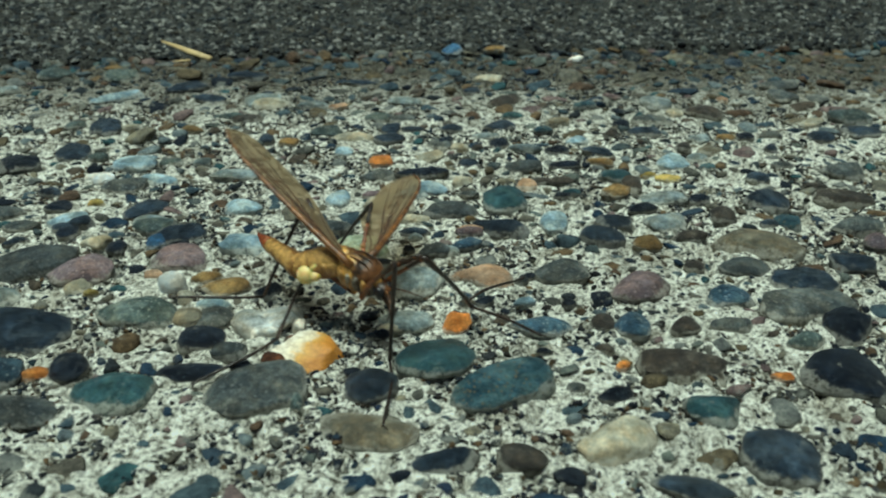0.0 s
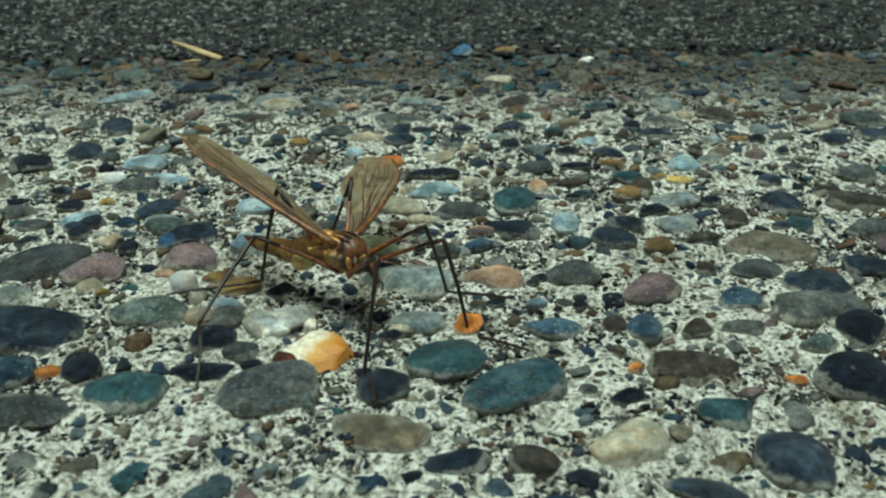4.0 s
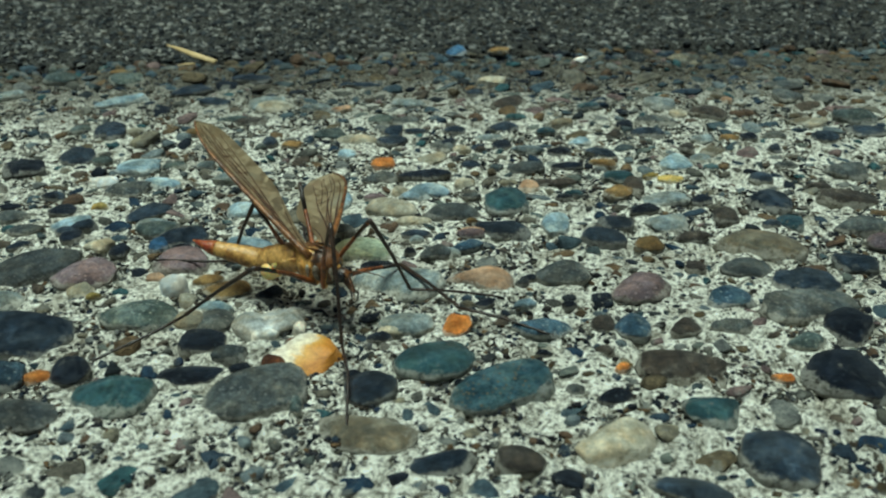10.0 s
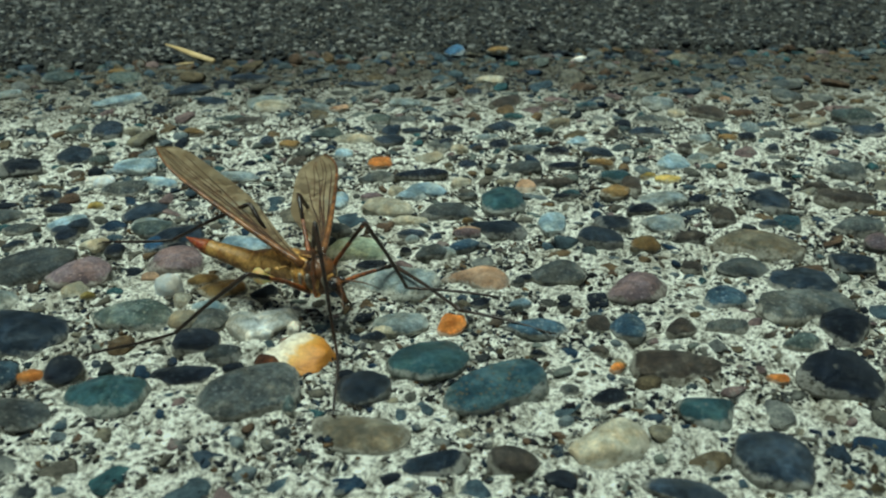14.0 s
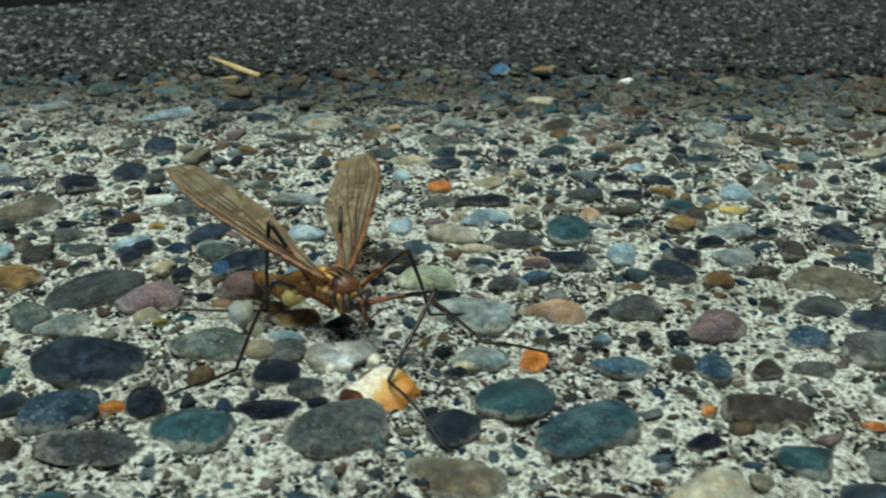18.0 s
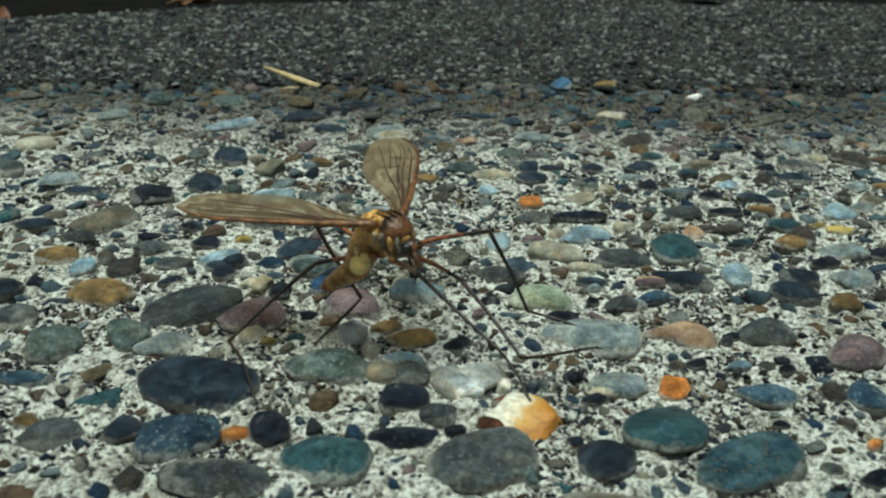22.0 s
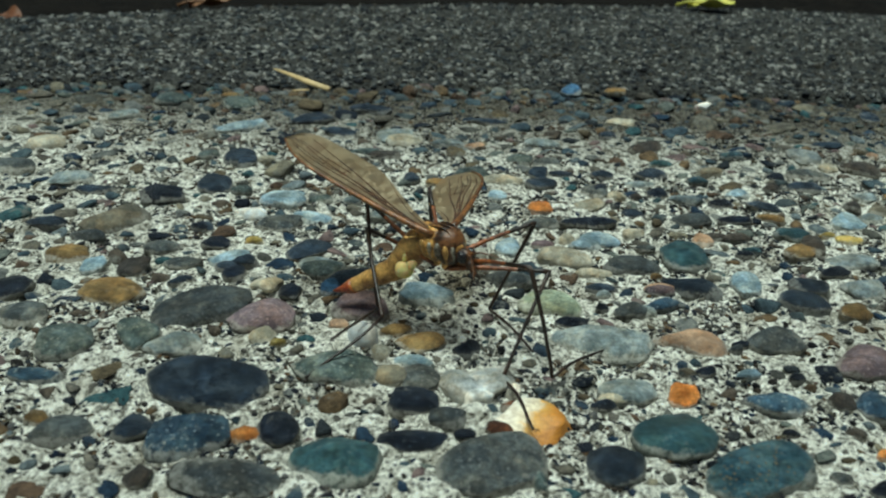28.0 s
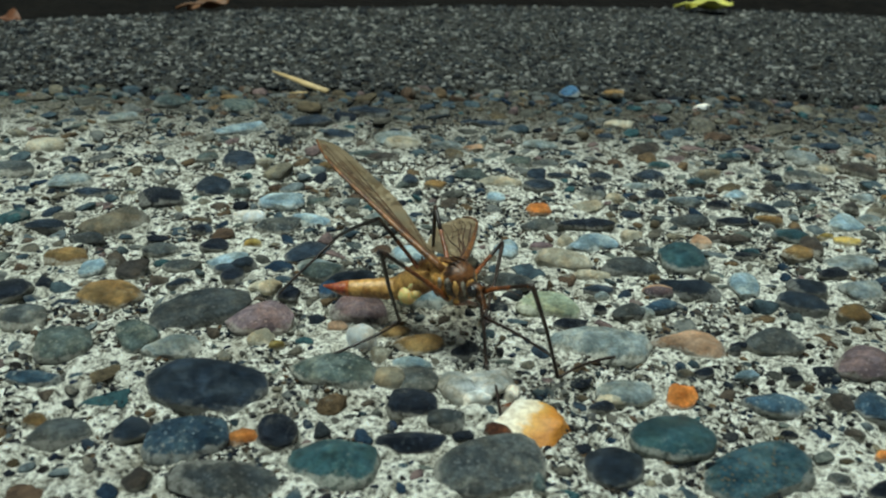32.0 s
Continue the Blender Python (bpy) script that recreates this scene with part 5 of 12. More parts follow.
    walk(ABDOMEN, at([
        (0, 0.00, -1.90, 0.10, 27.0, -8.1, 19.6),
        (0.25, 0.00, -1.90, 0.10, 54.6, -14.5, 15.9),
        (0.5, 0.00, -1.90, 0.10, 83.5, -17.2, 9.2),
        (0.75, 0.00, -1.90, 0.10, 78.8, -12.3, 8.8),
        (1, 0.00, -1.90, 0.10, 74.1, -7.4, 7.8),
        (1.25, 0.00, -1.90, 0.10, 71.1, -12.4, 9.7),
        (1.5, 0.00, -1.90, 0.10, 68.0, -17.3, 11.9),
        (1.75, 0.00, -1.90, 0.10, 74.7, -7.8, 7.7),
        (2, 0.00, -1.90, 0.10, 80.9, 2.0, 5.1),
        (2.25, 0.00, -1.90, 0.10, 78.2, 7.3, 5.8),
        (2.5, 0.00, -1.90, 0.10, 75.9, 12.7, 6.2),
        (2.75, 0.00, -1.90, 0.10, 67.8, 14.9, 17.8),
        (3, 0.00, -1.90, 0.10, 59.9, 18.1, 29.2),
        (3.25, 0.00, -1.90, 0.10, 41.5, 14.0, 21.4),
        (3.5, 0.00, -1.90, 0.10, 23.9, 8.6, 15.2),
        (4, 0.00, -1.90, 0.10, 27.6, 10.0, 15.2),
        (4.5, 0.00, -1.90, 0.10, 31.4, 11.5, 15.3),
        (5, 0.00, -1.90, 0.10, 35.2, 12.8, 15.4),
        (5.5, 0.00, -1.90, 0.10, 39.1, 14.1, 15.5),
        (5.75, 0.00, -1.90, 0.10, 37.1, 14.9, 14.3),
        (6, 0.00, -1.90, 0.10, 35.1, 15.6, 13.1),
        (6.5, 0.00, -1.90, 0.10, 25.4, 13.8, 13.5),
        (7, 0.00, -1.90, 0.10, 28.0, 13.2, 17.5),
        (8, 0.00, -1.90, 0.10, 28.2, 13.0, 17.4),
        (8.5, 0.00, -1.90, 0.10, 29.0, 13.9, 16.3),
        (8.75, 0.00, -1.90, 0.10, 25.0, 12.3, 17.3),
        (9, 0.00, -1.90, 0.10, 20.9, 11.0, 18.5),
        (9.5, 0.00, -1.90, 0.10, 21.0, 11.6, 16.2),
        (10, 0.00, -1.90, 0.10, 21.1, 12.1, 14.0),
        (11, 0.00, -1.90, 0.10, 19.0, 11.6, 14.8),
        (12, 0.00, -1.90, 0.10, 17.0, 11.0, 15.7),
        (13, 0.00, -1.90, 0.10, 14.7, 10.2, 16.8),
        (14, 0.00, -1.90, 0.10, 12.4, 9.4, 18.0),
        (14.5, 0.00, -1.90, 0.10, 12.4, 9.5, 18.1),
        (15, 0.00, -1.90, 0.10, 26.8, 11.8, 18.2),
        (15.5, 0.00, -1.90, 0.10, 41.8, 14.1, 18.9),
        (16, 0.00, -1.90, 0.10, 57.1, 16.2, 20.3),
        (16.5, 0.00, -1.90, 0.10, 71.9, 17.9, 22.0),
        (16.75, 0.00, -1.90, 0.10, 67.7, 20.9, 18.2),
        (17, 0.00, -1.90, 0.10, 63.2, 23.8, 14.0),
        (17.25, 0.00, -1.90, 0.10, 56.9, 15.3, 17.4),
        (17.5, 0.00, -1.90, 0.10, 50.7, 7.0, 21.7),
        (17.75, 0.00, -1.90, 0.10, 38.2, 6.2, 24.8),
        (18, 0.00, -1.90, 0.10, 25.7, 5.6, 27.8),
        (18.25, 0.00, -1.90, 0.10, 32.7, 4.3, 27.9),
        (18.5, 0.00, -1.90, 0.10, 39.8, 3.3, 27.9),
        (18.75, 0.00, -1.90, 0.10, 46.5, 4.0, 26.1),
        (19, 0.00, -1.90, 0.10, 53.2, 5.0, 24.5),
        (19.25, 0.00, -1.90, 0.10, 44.6, 8.2, 21.7),
        (19.5, 0.00, -1.90, 0.10, 36.2, 11.7, 18.5),
        (19.75, 0.00, -1.90, 0.10, 42.4, 5.4, 24.5),
        (20, 0.00, -1.90, 0.10, 47.8, -1.6, 29.8),
        (20.25, 0.00, -1.90, 0.10, 47.9, 2.9, 26.0),
        (20.5, 0.00, -1.90, 0.10, 47.7, 7.2, 22.0),
        (20.75, 0.00, -1.90, 0.10, 45.2, 1.0, 27.1),
        (21, 0.00, -1.90, 0.10, 42.0, -4.6, 32.5),
        (21.25, 0.00, -1.90, 0.10, 57.9, -3.3, 29.1),
        (21.5, 0.00, -1.90, 0.10, 73.2, 1.6, 27.2),
        (21.75, 0.00, -1.90, 0.10, 71.1, -0.4, 28.0),
        (22, 0.00, -1.90, 0.10, 69.1, -2.3, 28.9),
        (22.25, 0.00, -1.90, 0.10, 68.7, 0.6, 28.0),
        (22.5, 0.00, -1.90, 0.10, 68.3, 3.4, 27.0),
        (22.75, 0.00, -1.90, 0.10, 67.9, 6.3, 26.1),
        (23, 0.00, -1.90, 0.10, 67.5, 9.1, 25.1),
        (23.25, 0.00, -1.90, 0.10, 67.2, 9.7, 24.9),
        (23.5, 0.00, -1.90, 0.10, 66.9, 10.2, 24.7),
        (23.75, 0.00, -1.90, 0.10, 66.6, 10.8, 24.4),
        (24, 0.00, -1.90, 0.10, 66.3, 11.3, 24.2),
        (24.25, 0.00, -1.90, 0.10, 62.0, 11.7, 23.7),
        (24.5, 0.00, -1.90, 0.10, 57.6, 12.0, 23.3),
        (24.75, 0.00, -1.90, 0.10, 53.2, 12.4, 22.8),
        (25, 0.00, -1.90, 0.10, 48.9, 12.8, 22.3),
        (25.25, 0.00, -1.90, 0.10, 46.8, 4.9, 27.6),
        (25.5, 0.00, -1.90, 0.10, 43.3, -2.4, 33.3),
        (26, 0.00, -1.90, 0.10, 44.4, -3.1, 34.2),
        (26.5, 0.00, -1.90, 0.10, 45.4, -3.9, 35.0),
        (27, 0.00, -1.90, 0.10, 46.4, -4.8, 35.9),
        (27.5, 0.00, -1.90, 0.10, 47.3, -5.7, 36.7),
        (27.75, 0.00, -1.90, 0.10, 50.7, -1.3, 33.4),
        (28, 0.00, -1.90, 0.10, 53.5, 3.5, 30.5),
        (28.25, 0.00, -1.90, 0.10, 55.2, 3.6, 30.3),
        (28.5, 0.00, -1.90, 0.10, 56.9, 3.8, 30.1),
        (28.75, 0.00, -1.90, 0.10, 58.6, 4.0, 29.9),
        (29, 0.00, -1.90, 0.10, 60.3, 4.3, 29.7),
        (29.25, 0.00, -1.90, 0.10, 54.5, 4.0, 30.0),
        (29.5, 0.00, -1.90, 0.10, 48.6, 3.8, 30.5),
        (29.75, 0.00, -1.90, 0.10, 42.8, 3.6, 31.0),
        (30, 0.00, -1.90, 0.10, 36.9, 3.4, 31.5),
        (30.25, 0.00, -1.90, 0.10, 40.9, 3.8, 31.9),
        (30.5, 0.00, -1.90, 0.10, 44.9, 3.8, 32.3),
        (30.75, 0.00, -1.90, 0.10, 36.5, 2.0, 33.3),
        (31, 0.00, -1.90, 0.10, 28.0, 0.9, 34.6),
        (31.25, 0.00, -1.90, 0.10, 32.8, 6.9, 27.3),
        (31.5, 0.00, -1.90, 0.10, 36.6, 14.0, 20.6),
        (31.75, 0.00, -1.90, 0.10, 35.2, 12.6, 22.4),
        (32, 0.00, -1.90, 0.10, 33.9, 11.3, 24.2),
    ]))
    walk(ABDOMEN_END, at([
        (0, 1.80, -5.99, -2.14, 9.2, -0.6, -8.0),
        (0.25, 1.78, -4.40, -3.85, 36.4, 3.4, -15.7),
        (0.5, 1.54, -2.22, -4.65, 63.1, 11.0, -20.9),
        (0.75, 1.18, -2.70, -4.69, 61.4, 7.7, -18.7),
        (1, 0.80, -3.17, -4.67, 59.6, 4.4, -16.5),
        (1.25, 1.27, -3.32, -4.52, 53.3, -3.8, -6.3),
        (1.5, 1.74, -3.45, -4.33, 45.6, -10.6, 5.1),
        (1.75, 0.83, -3.12, -4.68, 50.9, -2.1, -8.0),
        (2, -0.10, -2.70, -4.83, 54.4, 7.8, -20.0),
        (2.25, -0.51, -2.98, -4.76, 54.2, 8.1, -17.3),
        (2.5, -0.93, -3.23, -4.63, 54.0, 8.5, -14.5),
        (2.75, -0.55, -4.07, -4.37, 40.7, 7.4, -10.2),
        (3, 0.05, -4.75, -4.01, 27.4, 6.3, -5.7),
        (3.25, 0.62, -5.68, -3.12, 23.5, -3.4, -6.7),
        (3.5, 0.91, -6.39, -1.90, 19.3, -13.1, -6.9),
        (4, 0.77, -6.28, -2.18, 8.7, -16.8, 0.9),
        (4.5, 0.63, -6.15, -2.45, -2.6, -18.8, 9.7),
        (5, 0.47, -6.01, -2.71, -14.2, -18.9, 18.9),
        (5.5, 0.30, -5.85, -2.96, -25.2, -17.1, 27.9),
        (5.75, 0.23, -5.96, -2.81, -7.9, -24.1, 9.4),
        (6, 0.17, -6.06, -2.67, 11.4, -24.4, -11.0),
        (6.5, 0.56, -6.41, -1.98, 3.2, -25.9, -5.0),
        (7, 0.81, -6.27, -2.19, 5.6, -25.8, -2.3),
        (8, 0.81, -6.27, -2.20, 5.8, -25.9, -2.4),
        (8.5, 0.67, -6.26, -2.25, 5.9, -25.8, -1.5),
        (8.75, 0.92, -6.36, -1.96, 5.4, -24.2, 8.0),
        (9, 1.16, -6.44, -1.65, 5.2, -22.3, 17.3),
        (9.5, 0.96, -6.48, -1.66, -0.8, -21.9, 21.0),
        (10, 0.76, -6.52, -1.66, -6.6, -20.9, 24.5),
        (11, 0.89, -6.55, -1.50, -7.7, -20.2, 27.2),
        (12, 1.02, -6.58, -1.33, -8.7, -19.4, 30.0),
        (13, 1.19, -6.59, -1.15, -9.8, -20.3, 28.4),
        (14, 1.34, -6.60, -0.96, -10.9, -21.3, 26.8),
        (14.5, 1.34, -6.60, -0.96, -10.8, -21.3, 26.7),
        (15, 0.96, -6.29, -2.10, 0.2, -22.2, 18.0),
        (15.5, 0.44, -5.69, -3.13, 11.5, -21.5, 9.0),
        (16, -0.16, -4.86, -3.93, 22.5, -19.2, 0.5),
        (16.5, -0.77, -3.89, -4.42, 32.6, -15.6, -7.1),
        (16.75, -0.98, -4.22, -4.22, 33.0, -15.3, -8.3),
        (17, -1.20, -4.52, -3.99, 33.5, -15.1, -9.4),
        (17.25, -0.24, -4.83, -3.94, 26.4, -15.5, -7.8),
        (17.5, 0.73, -5.02, -3.74, 19.3, -15.9, -6.1),
        (17.75, 1.34, -5.61, -2.98, 17.7, -15.5, -9.7),
        (18, 1.92, -5.98, -2.06, 15.9, -15.0, -13.3),
        (18.25, 1.79, -5.71, -2.59, 12.3, -15.9, -7.3),
        (18.5, 1.63, -5.38, -3.09, 8.6, -16.8, -1.2),
        (18.75, 1.29, -5.11, -3.52, 8.5, -16.9, 1.4),
        (19, 0.93, -4.77, -3.89, 8.3, -17.1, 3.9),
        (19.25, 0.85, -5.39, -3.38, 13.8, -15.8, -1.1),
        (19.5, 0.71, -5.92, -2.79, 19.2, -14.7, -6.2),
        (19.75, 1.25, -5.39, -3.25, 19.2, -15.0, 0.9),
        (20, 1.76, -4.77, -3.60, 19.3, -15.2, 7.9),
        (20.25, 1.30, -5.00, -3.60, 4.1, -18.5, 42.6),
        (20.5, 0.83, -5.19, -3.57, -8.8, -11.8, 76.6),
        (20.75, 1.54, -5.06, -3.45, -3.9, -15.3, 65.6),
        (21, 2.23, -4.89, -3.24, 1.4, -18.2, 54.2),
        (21.25, 1.50, -4.10, -4.13, 27.0, -17.7, 24.2),
        (21.5, 0.55, -3.25, -4.68, 46.4, -1.3, 0.0),
        (21.75, 0.79, -3.32, -4.63, 43.6, -1.7, 0.4),
        (22, 1.02, -3.38, -4.57, 40.7, -2.1, 0.8),
        (22.25, 0.81, -3.53, -4.56, 40.4, -2.0, 0.6),
        (22.5, 0.59, -3.67, -4.54, 40.2, -1.9, 0.5),
        (22.75, 0.37, -3.81, -4.51, 39.9, -1.9, 0.3),
        (23, 0.15, -3.94, -4.46, 39.7, -1.8, 0.2),
        (23.25, 0.11, -3.98, -4.44, 38.2, -1.0, -1.7),
        (23.5, 0.08, -4.02, -4.43, 36.7, -0.3, -3.6),
        (23.75, 0.04, -4.06, -4.41, 35.2, 0.3, -5.5),
        (24, 0.00, -4.10, -4.39, 33.7, 0.9, -7.4),
        (24.25, 0.13, -4.41, -4.22, 31.8, -2.3, -1.7),
        (24.5, 0.25, -4.71, -4.03, 29.6, -5.1, 4.2),
        (24.75, 0.37, -4.99, -3.81, 27.1, -7.5, 10.4),
        (25, 0.48, -5.26, -3.57, 24.3, -9.5, 16.6),
        (25.25, 1.31, -5.08, -3.53, 20.0, -12.4, 32.0),
        (25.5, 2.12, -4.86, -3.33, 15.0, -13.5, 47.6),
        (26, 2.17, -4.75, -3.39, 16.2, -13.0, 48.0),
        (26.5, 2.22, -4.63, -3.45, 17.5, -12.5, 48.4),
        (27, 2.27, -4.52, -3.51, 18.7, -12.1, 48.8),
        (27.5, 2.32, -4.40, -3.56, 19.9, -11.6, 49.3),
        (27.75, 1.82, -4.50, -3.77, 26.2, -9.6, 37.3),
        (28, 1.30, -4.59, -3.91, 31.8, -5.6, 25.9),
        (28.25, 1.22, -4.50, -4.00, 31.6, -4.4, 23.4),
        (28.5, 1.13, -4.40, -4.08, 31.4, -3.2, 20.9),
        (28.75, 1.04, -4.31, -4.16, 31.1, -2.0, 18.4),
        (29, 0.95, -4.21, -4.23, 30.7, -0.9, 15.9),
        (29.25, 1.21, -4.56, -3.96, 28.2, -2.1, 13.1),
        (29.5, 1.46, -4.88, -3.64, 25.9, -3.5, 10.4),
        (29.75, 1.71, -5.16, -3.29, 23.5, -5.1, 7.9),
        (30, 1.93, -5.40, -2.90, 21.3, -6.8, 5.4),
        (30.25, 1.81, -5.22, -3.17, 14.9, -9.9, 18.0),
        (30.5, 1.69, -5.02, -3.42, 7.9, -10.8, 31.0),
        (30.75, 2.12, -5.32, -2.87, 12.8, -10.1, 39.7),
        (31, 2.47, -5.55, -2.25, 17.8, -10.1, 48.4),
        (31.25, 1.64, -5.78, -2.59, 16.8, -11.7, 48.9),
        (31.5, 0.74, -5.91, -2.79, 15.7, -13.3, 49.3),
        (31.75, 0.97, -5.92, -2.72, 7.7, -11.6, 48.0),
        (32, 1.20, -5.91, -2.64, -0.3, -10.3, 46.7),
    ]))
    # the wings
    walk(WINGS[0], at([
        (0, 1.05, 0.10, 1.25, -154.1, -14.6, -89.3),
        (0.25, 1.05, 0.10, 1.25, -174.9, -6.9, -73.3),
        (0.5, 1.05, 0.10, 1.25, 165.8, 5.0, -62.5),
        (0.75, 1.05, 0.10, 1.25, 166.6, 3.6, -63.7),
        (1, 1.05, 0.10, 1.25, 167.3, 2.2, -64.8),
        (1.25, 1.05, 0.10, 1.25, 171.5, -1.4, -63.6),
        (1.5, 1.05, 0.10, 1.25, 175.6, -4.9, -62.6),
        (1.75, 1.05, 0.10, 1.25, -177.9, -3.7, -68.4),
        (2, 1.05, 0.10, 1.25, -171.7, -1.8, -74.2),
        (2.25, 1.05, 0.10, 1.25, -174.3, -4.2, -76.7),
        (2.5, 1.05, 0.10, 1.25, -176.9, -6.6, -79.1),
        (2.75, 1.05, 0.10, 1.25, -171.1, -9.8, -76.9),
        (3, 1.05, 0.10, 1.25, -165.0, -12.8, -75.1),
        (3.25, 1.05, 0.10, 1.25, -158.2, -19.5, -80.5),
        (3.5, 1.05, 0.10, 1.25, -150.7, -25.8, -87.0),
        (4, 1.05, 0.10, 1.25, -163.3, -20.7, -76.4),
        (4.5, 1.05, 0.10, 1.25, -174.7, -13.3, -67.6),
        (5, 1.05, 0.10, 1.25, 175.4, -4.4, -60.9),
        (5.5, 1.05, 0.10, 1.25, 166.7, 5.3, -56.4),
        (5.75, 1.05, 0.10, 1.25, 162.8, -0.6, -60.8),
        (6, 1.05, 0.10, 1.25, 159.2, -6.9, -64.9),
        (6.5, 1.05, 0.10, 1.25, -170.2, -16.0, -69.9),
        (7, 1.05, 0.10, 1.25, -170.2, -13.7, -67.1),
        (8, 1.05, 0.10, 1.25, -169.9, -13.5, -67.1),
        (8.5, 1.05, 0.10, 1.25, -174.2, -13.8, -67.4),
        (8.75, 1.05, 0.10, 1.25, -170.3, -16.9, -77.5),
        (9, 1.05, 0.10, 1.25, -165.7, -19.5, -87.8),
        (9.5, 1.05, 0.10, 1.25, -162.4, -22.4, -91.5),
        (10, 1.05, 0.10, 1.25, -158.9, -25.1, -95.4),
        (11, 1.05, 0.10, 1.25, -159.5, -22.7, -89.8),
        (12, 1.05, 0.10, 1.25, -159.9, -20.3, -84.3),
        (13, 1.05, 0.10, 1.25, -163.6, -21.0, -82.2),
        (14, 1.05, 0.10, 1.25, -167.3, -21.7, -80.2),
        (14.5, 1.05, 0.10, 1.25, -167.3, -21.6, -80.2),
        (15, 1.05, 0.10, 1.25, -172.9, -15.4, -75.7),
        (15.5, 1.05, 0.10, 1.25, -178.0, -8.8, -71.9),
        (16, 1.05, 0.10, 1.25, 177.3, -1.8, -68.8),
        (16.5, 1.05, 0.10, 1.25, 173.0, 5.2, -66.4),
        (16.75, 1.05, 0.10, 1.25, 171.3, 1.2, -70.5),
        (17, 1.05, 0.10, 1.25, 169.9, -2.8, -74.5),
        (17.25, 1.05, 0.10, 1.25, 170.4, -5.7, -72.8),
        (17.5, 1.05, 0.10, 1.25, 170.9, -8.6, -71.1),
        (17.75, 1.05, 0.10, 1.25, 176.6, -14.4, -69.0),
        (18, 1.05, 0.10, 1.25, -177.5, -20.3, -67.8),
        (18.25, 1.05, 0.10, 1.25, -173.4, -20.6, -66.0),
        (18.5, 1.05, 0.10, 1.25, -169.3, -20.9, -64.3),
        (18.75, 1.05, 0.10, 1.25, -171.1, -18.7, -63.8),
        (19, 1.05, 0.10, 1.25, -172.8, -16.4, -63.3),
        (19.25, 1.05, 0.10, 1.25, -173.7, -12.9, -67.4),
        (19.5, 1.05, 0.10, 1.25, -174.4, -9.4, -71.8),
        (19.75, 1.05, 0.10, 1.25, -177.9, -4.9, -71.8),
        (20, 1.05, 0.10, 1.25, 178.6, -0.4, -72.1),
        (20.25, 1.05, 0.10, 1.25, 177.9, 0.3, -72.5),
        (20.5, 1.05, 0.10, 1.25, 177.2, 0.9, -72.9),
        (20.75, 1.05, 0.10, 1.25, -178.3, -1.7, -80.0),
        (21, 1.05, 0.10, 1.25, -173.4, -3.9, -87.3),
        (21.25, 1.05, 0.10, 1.25, 179.3, 2.8, -71.2),
        (21.5, 1.05, 0.10, 1.25, 173.7, 10.0, -55.4),
        (21.75, 1.05, 0.10, 1.25, 175.7, 8.0, -54.6),
        (22, 1.05, 0.10, 1.25, 177.7, 6.0, -53.8),
        (22.25, 1.05, 0.10, 1.25, 176.2, 4.4, -56.7),
        (22.5, 1.05, 0.10, 1.25, 174.6, 2.8, -59.5),
        (22.75, 1.05, 0.10, 1.25, 173.2, 1.1, -62.3),
        (23, 1.05, 0.10, 1.25, 171.9, -0.7, -65.1),
        (23.25, 1.05, 0.10, 1.25, 169.8, -1.6, -65.4),
        (23.5, 1.05, 0.10, 1.25, 167.8, -2.6, -65.6),
        (23.75, 1.05, 0.10, 1.25, 165.8, -3.5, -65.9),
        (24, 1.05, 0.10, 1.25, 163.7, -4.5, -66.1),
        (24.25, 1.05, 0.10, 1.25, 170.5, -9.0, -68.8),
        (24.5, 1.05, 0.10, 1.25, 177.7, -13.4, -71.9),
        (24.75, 1.05, 0.10, 1.25, -174.8, -17.4, -75.5),
        (25, 1.05, 0.10, 1.25, -166.9, -21.0, -79.4),
        (25.25, 1.05, 0.10, 1.25, -165.5, -22.2, -88.7),
        (25.5, 1.05, 0.10, 1.25, -163.8, -23.2, -98.1),
        (26, 1.05, 0.10, 1.25, -167.3, -22.3, -94.4),
        (26.5, 1.05, 0.10, 1.25, -170.7, -21.2, -90.7),
        (27, 1.05, 0.10, 1.25, -173.9, -19.9, -87.0),
        (27.5, 1.05, 0.10, 1.25, -176.9, -18.4, -83.5),
        (27.75, 1.05, 0.10, 1.25, 178.9, -15.3, -81.4),
        (28, 1.05, 0.10, 1.25, 174.6, -12.4, -79.4),
        (28.25, 1.05, 0.10, 1.25, 177.9, -12.3, -77.4),
        (28.5, 1.05, 0.10, 1.25, -178.9, -12.2, -75.5),
        (28.75, 1.05, 0.10, 1.25, -175.7, -12.2, -73.5),
        (29, 1.05, 0.10, 1.25, -172.5, -12.2, -71.6),
        (29.25, 1.05, 0.10, 1.25, -171.3, -15.7, -71.9),
        (29.5, 1.05, 0.10, 1.25, -170.0, -19.2, -72.3),
        (29.75, 1.05, 0.10, 1.25, -168.7, -22.7, -72.8),
        (30, 1.05, 0.10, 1.25, -167.3, -26.1, -73.3),
        (30.25, 1.05, 0.10, 1.25, -163.7, -25.7, -80.7),
        (30.5, 1.05, 0.10, 1.25, -160.1, -25.1, -88.0),
        (30.75, 1.05, 0.10, 1.25, -156.9, -20.9, -98.6),
        (31, 1.05, 0.10, 1.25, -154.2, -16.2, -108.6),
        (31.25, 1.05, 0.10, 1.25, -156.2, -19.0, -103.7),
        (31.5, 1.05, 0.10, 1.25, -158.2, -21.7, -98.6),
        (31.75, 1.05, 0.10, 1.25, -159.4, -24.3, -91.5),
        (32, 1.05, 0.10, 1.25, -160.9, -26.9, -84.3),
    ]))
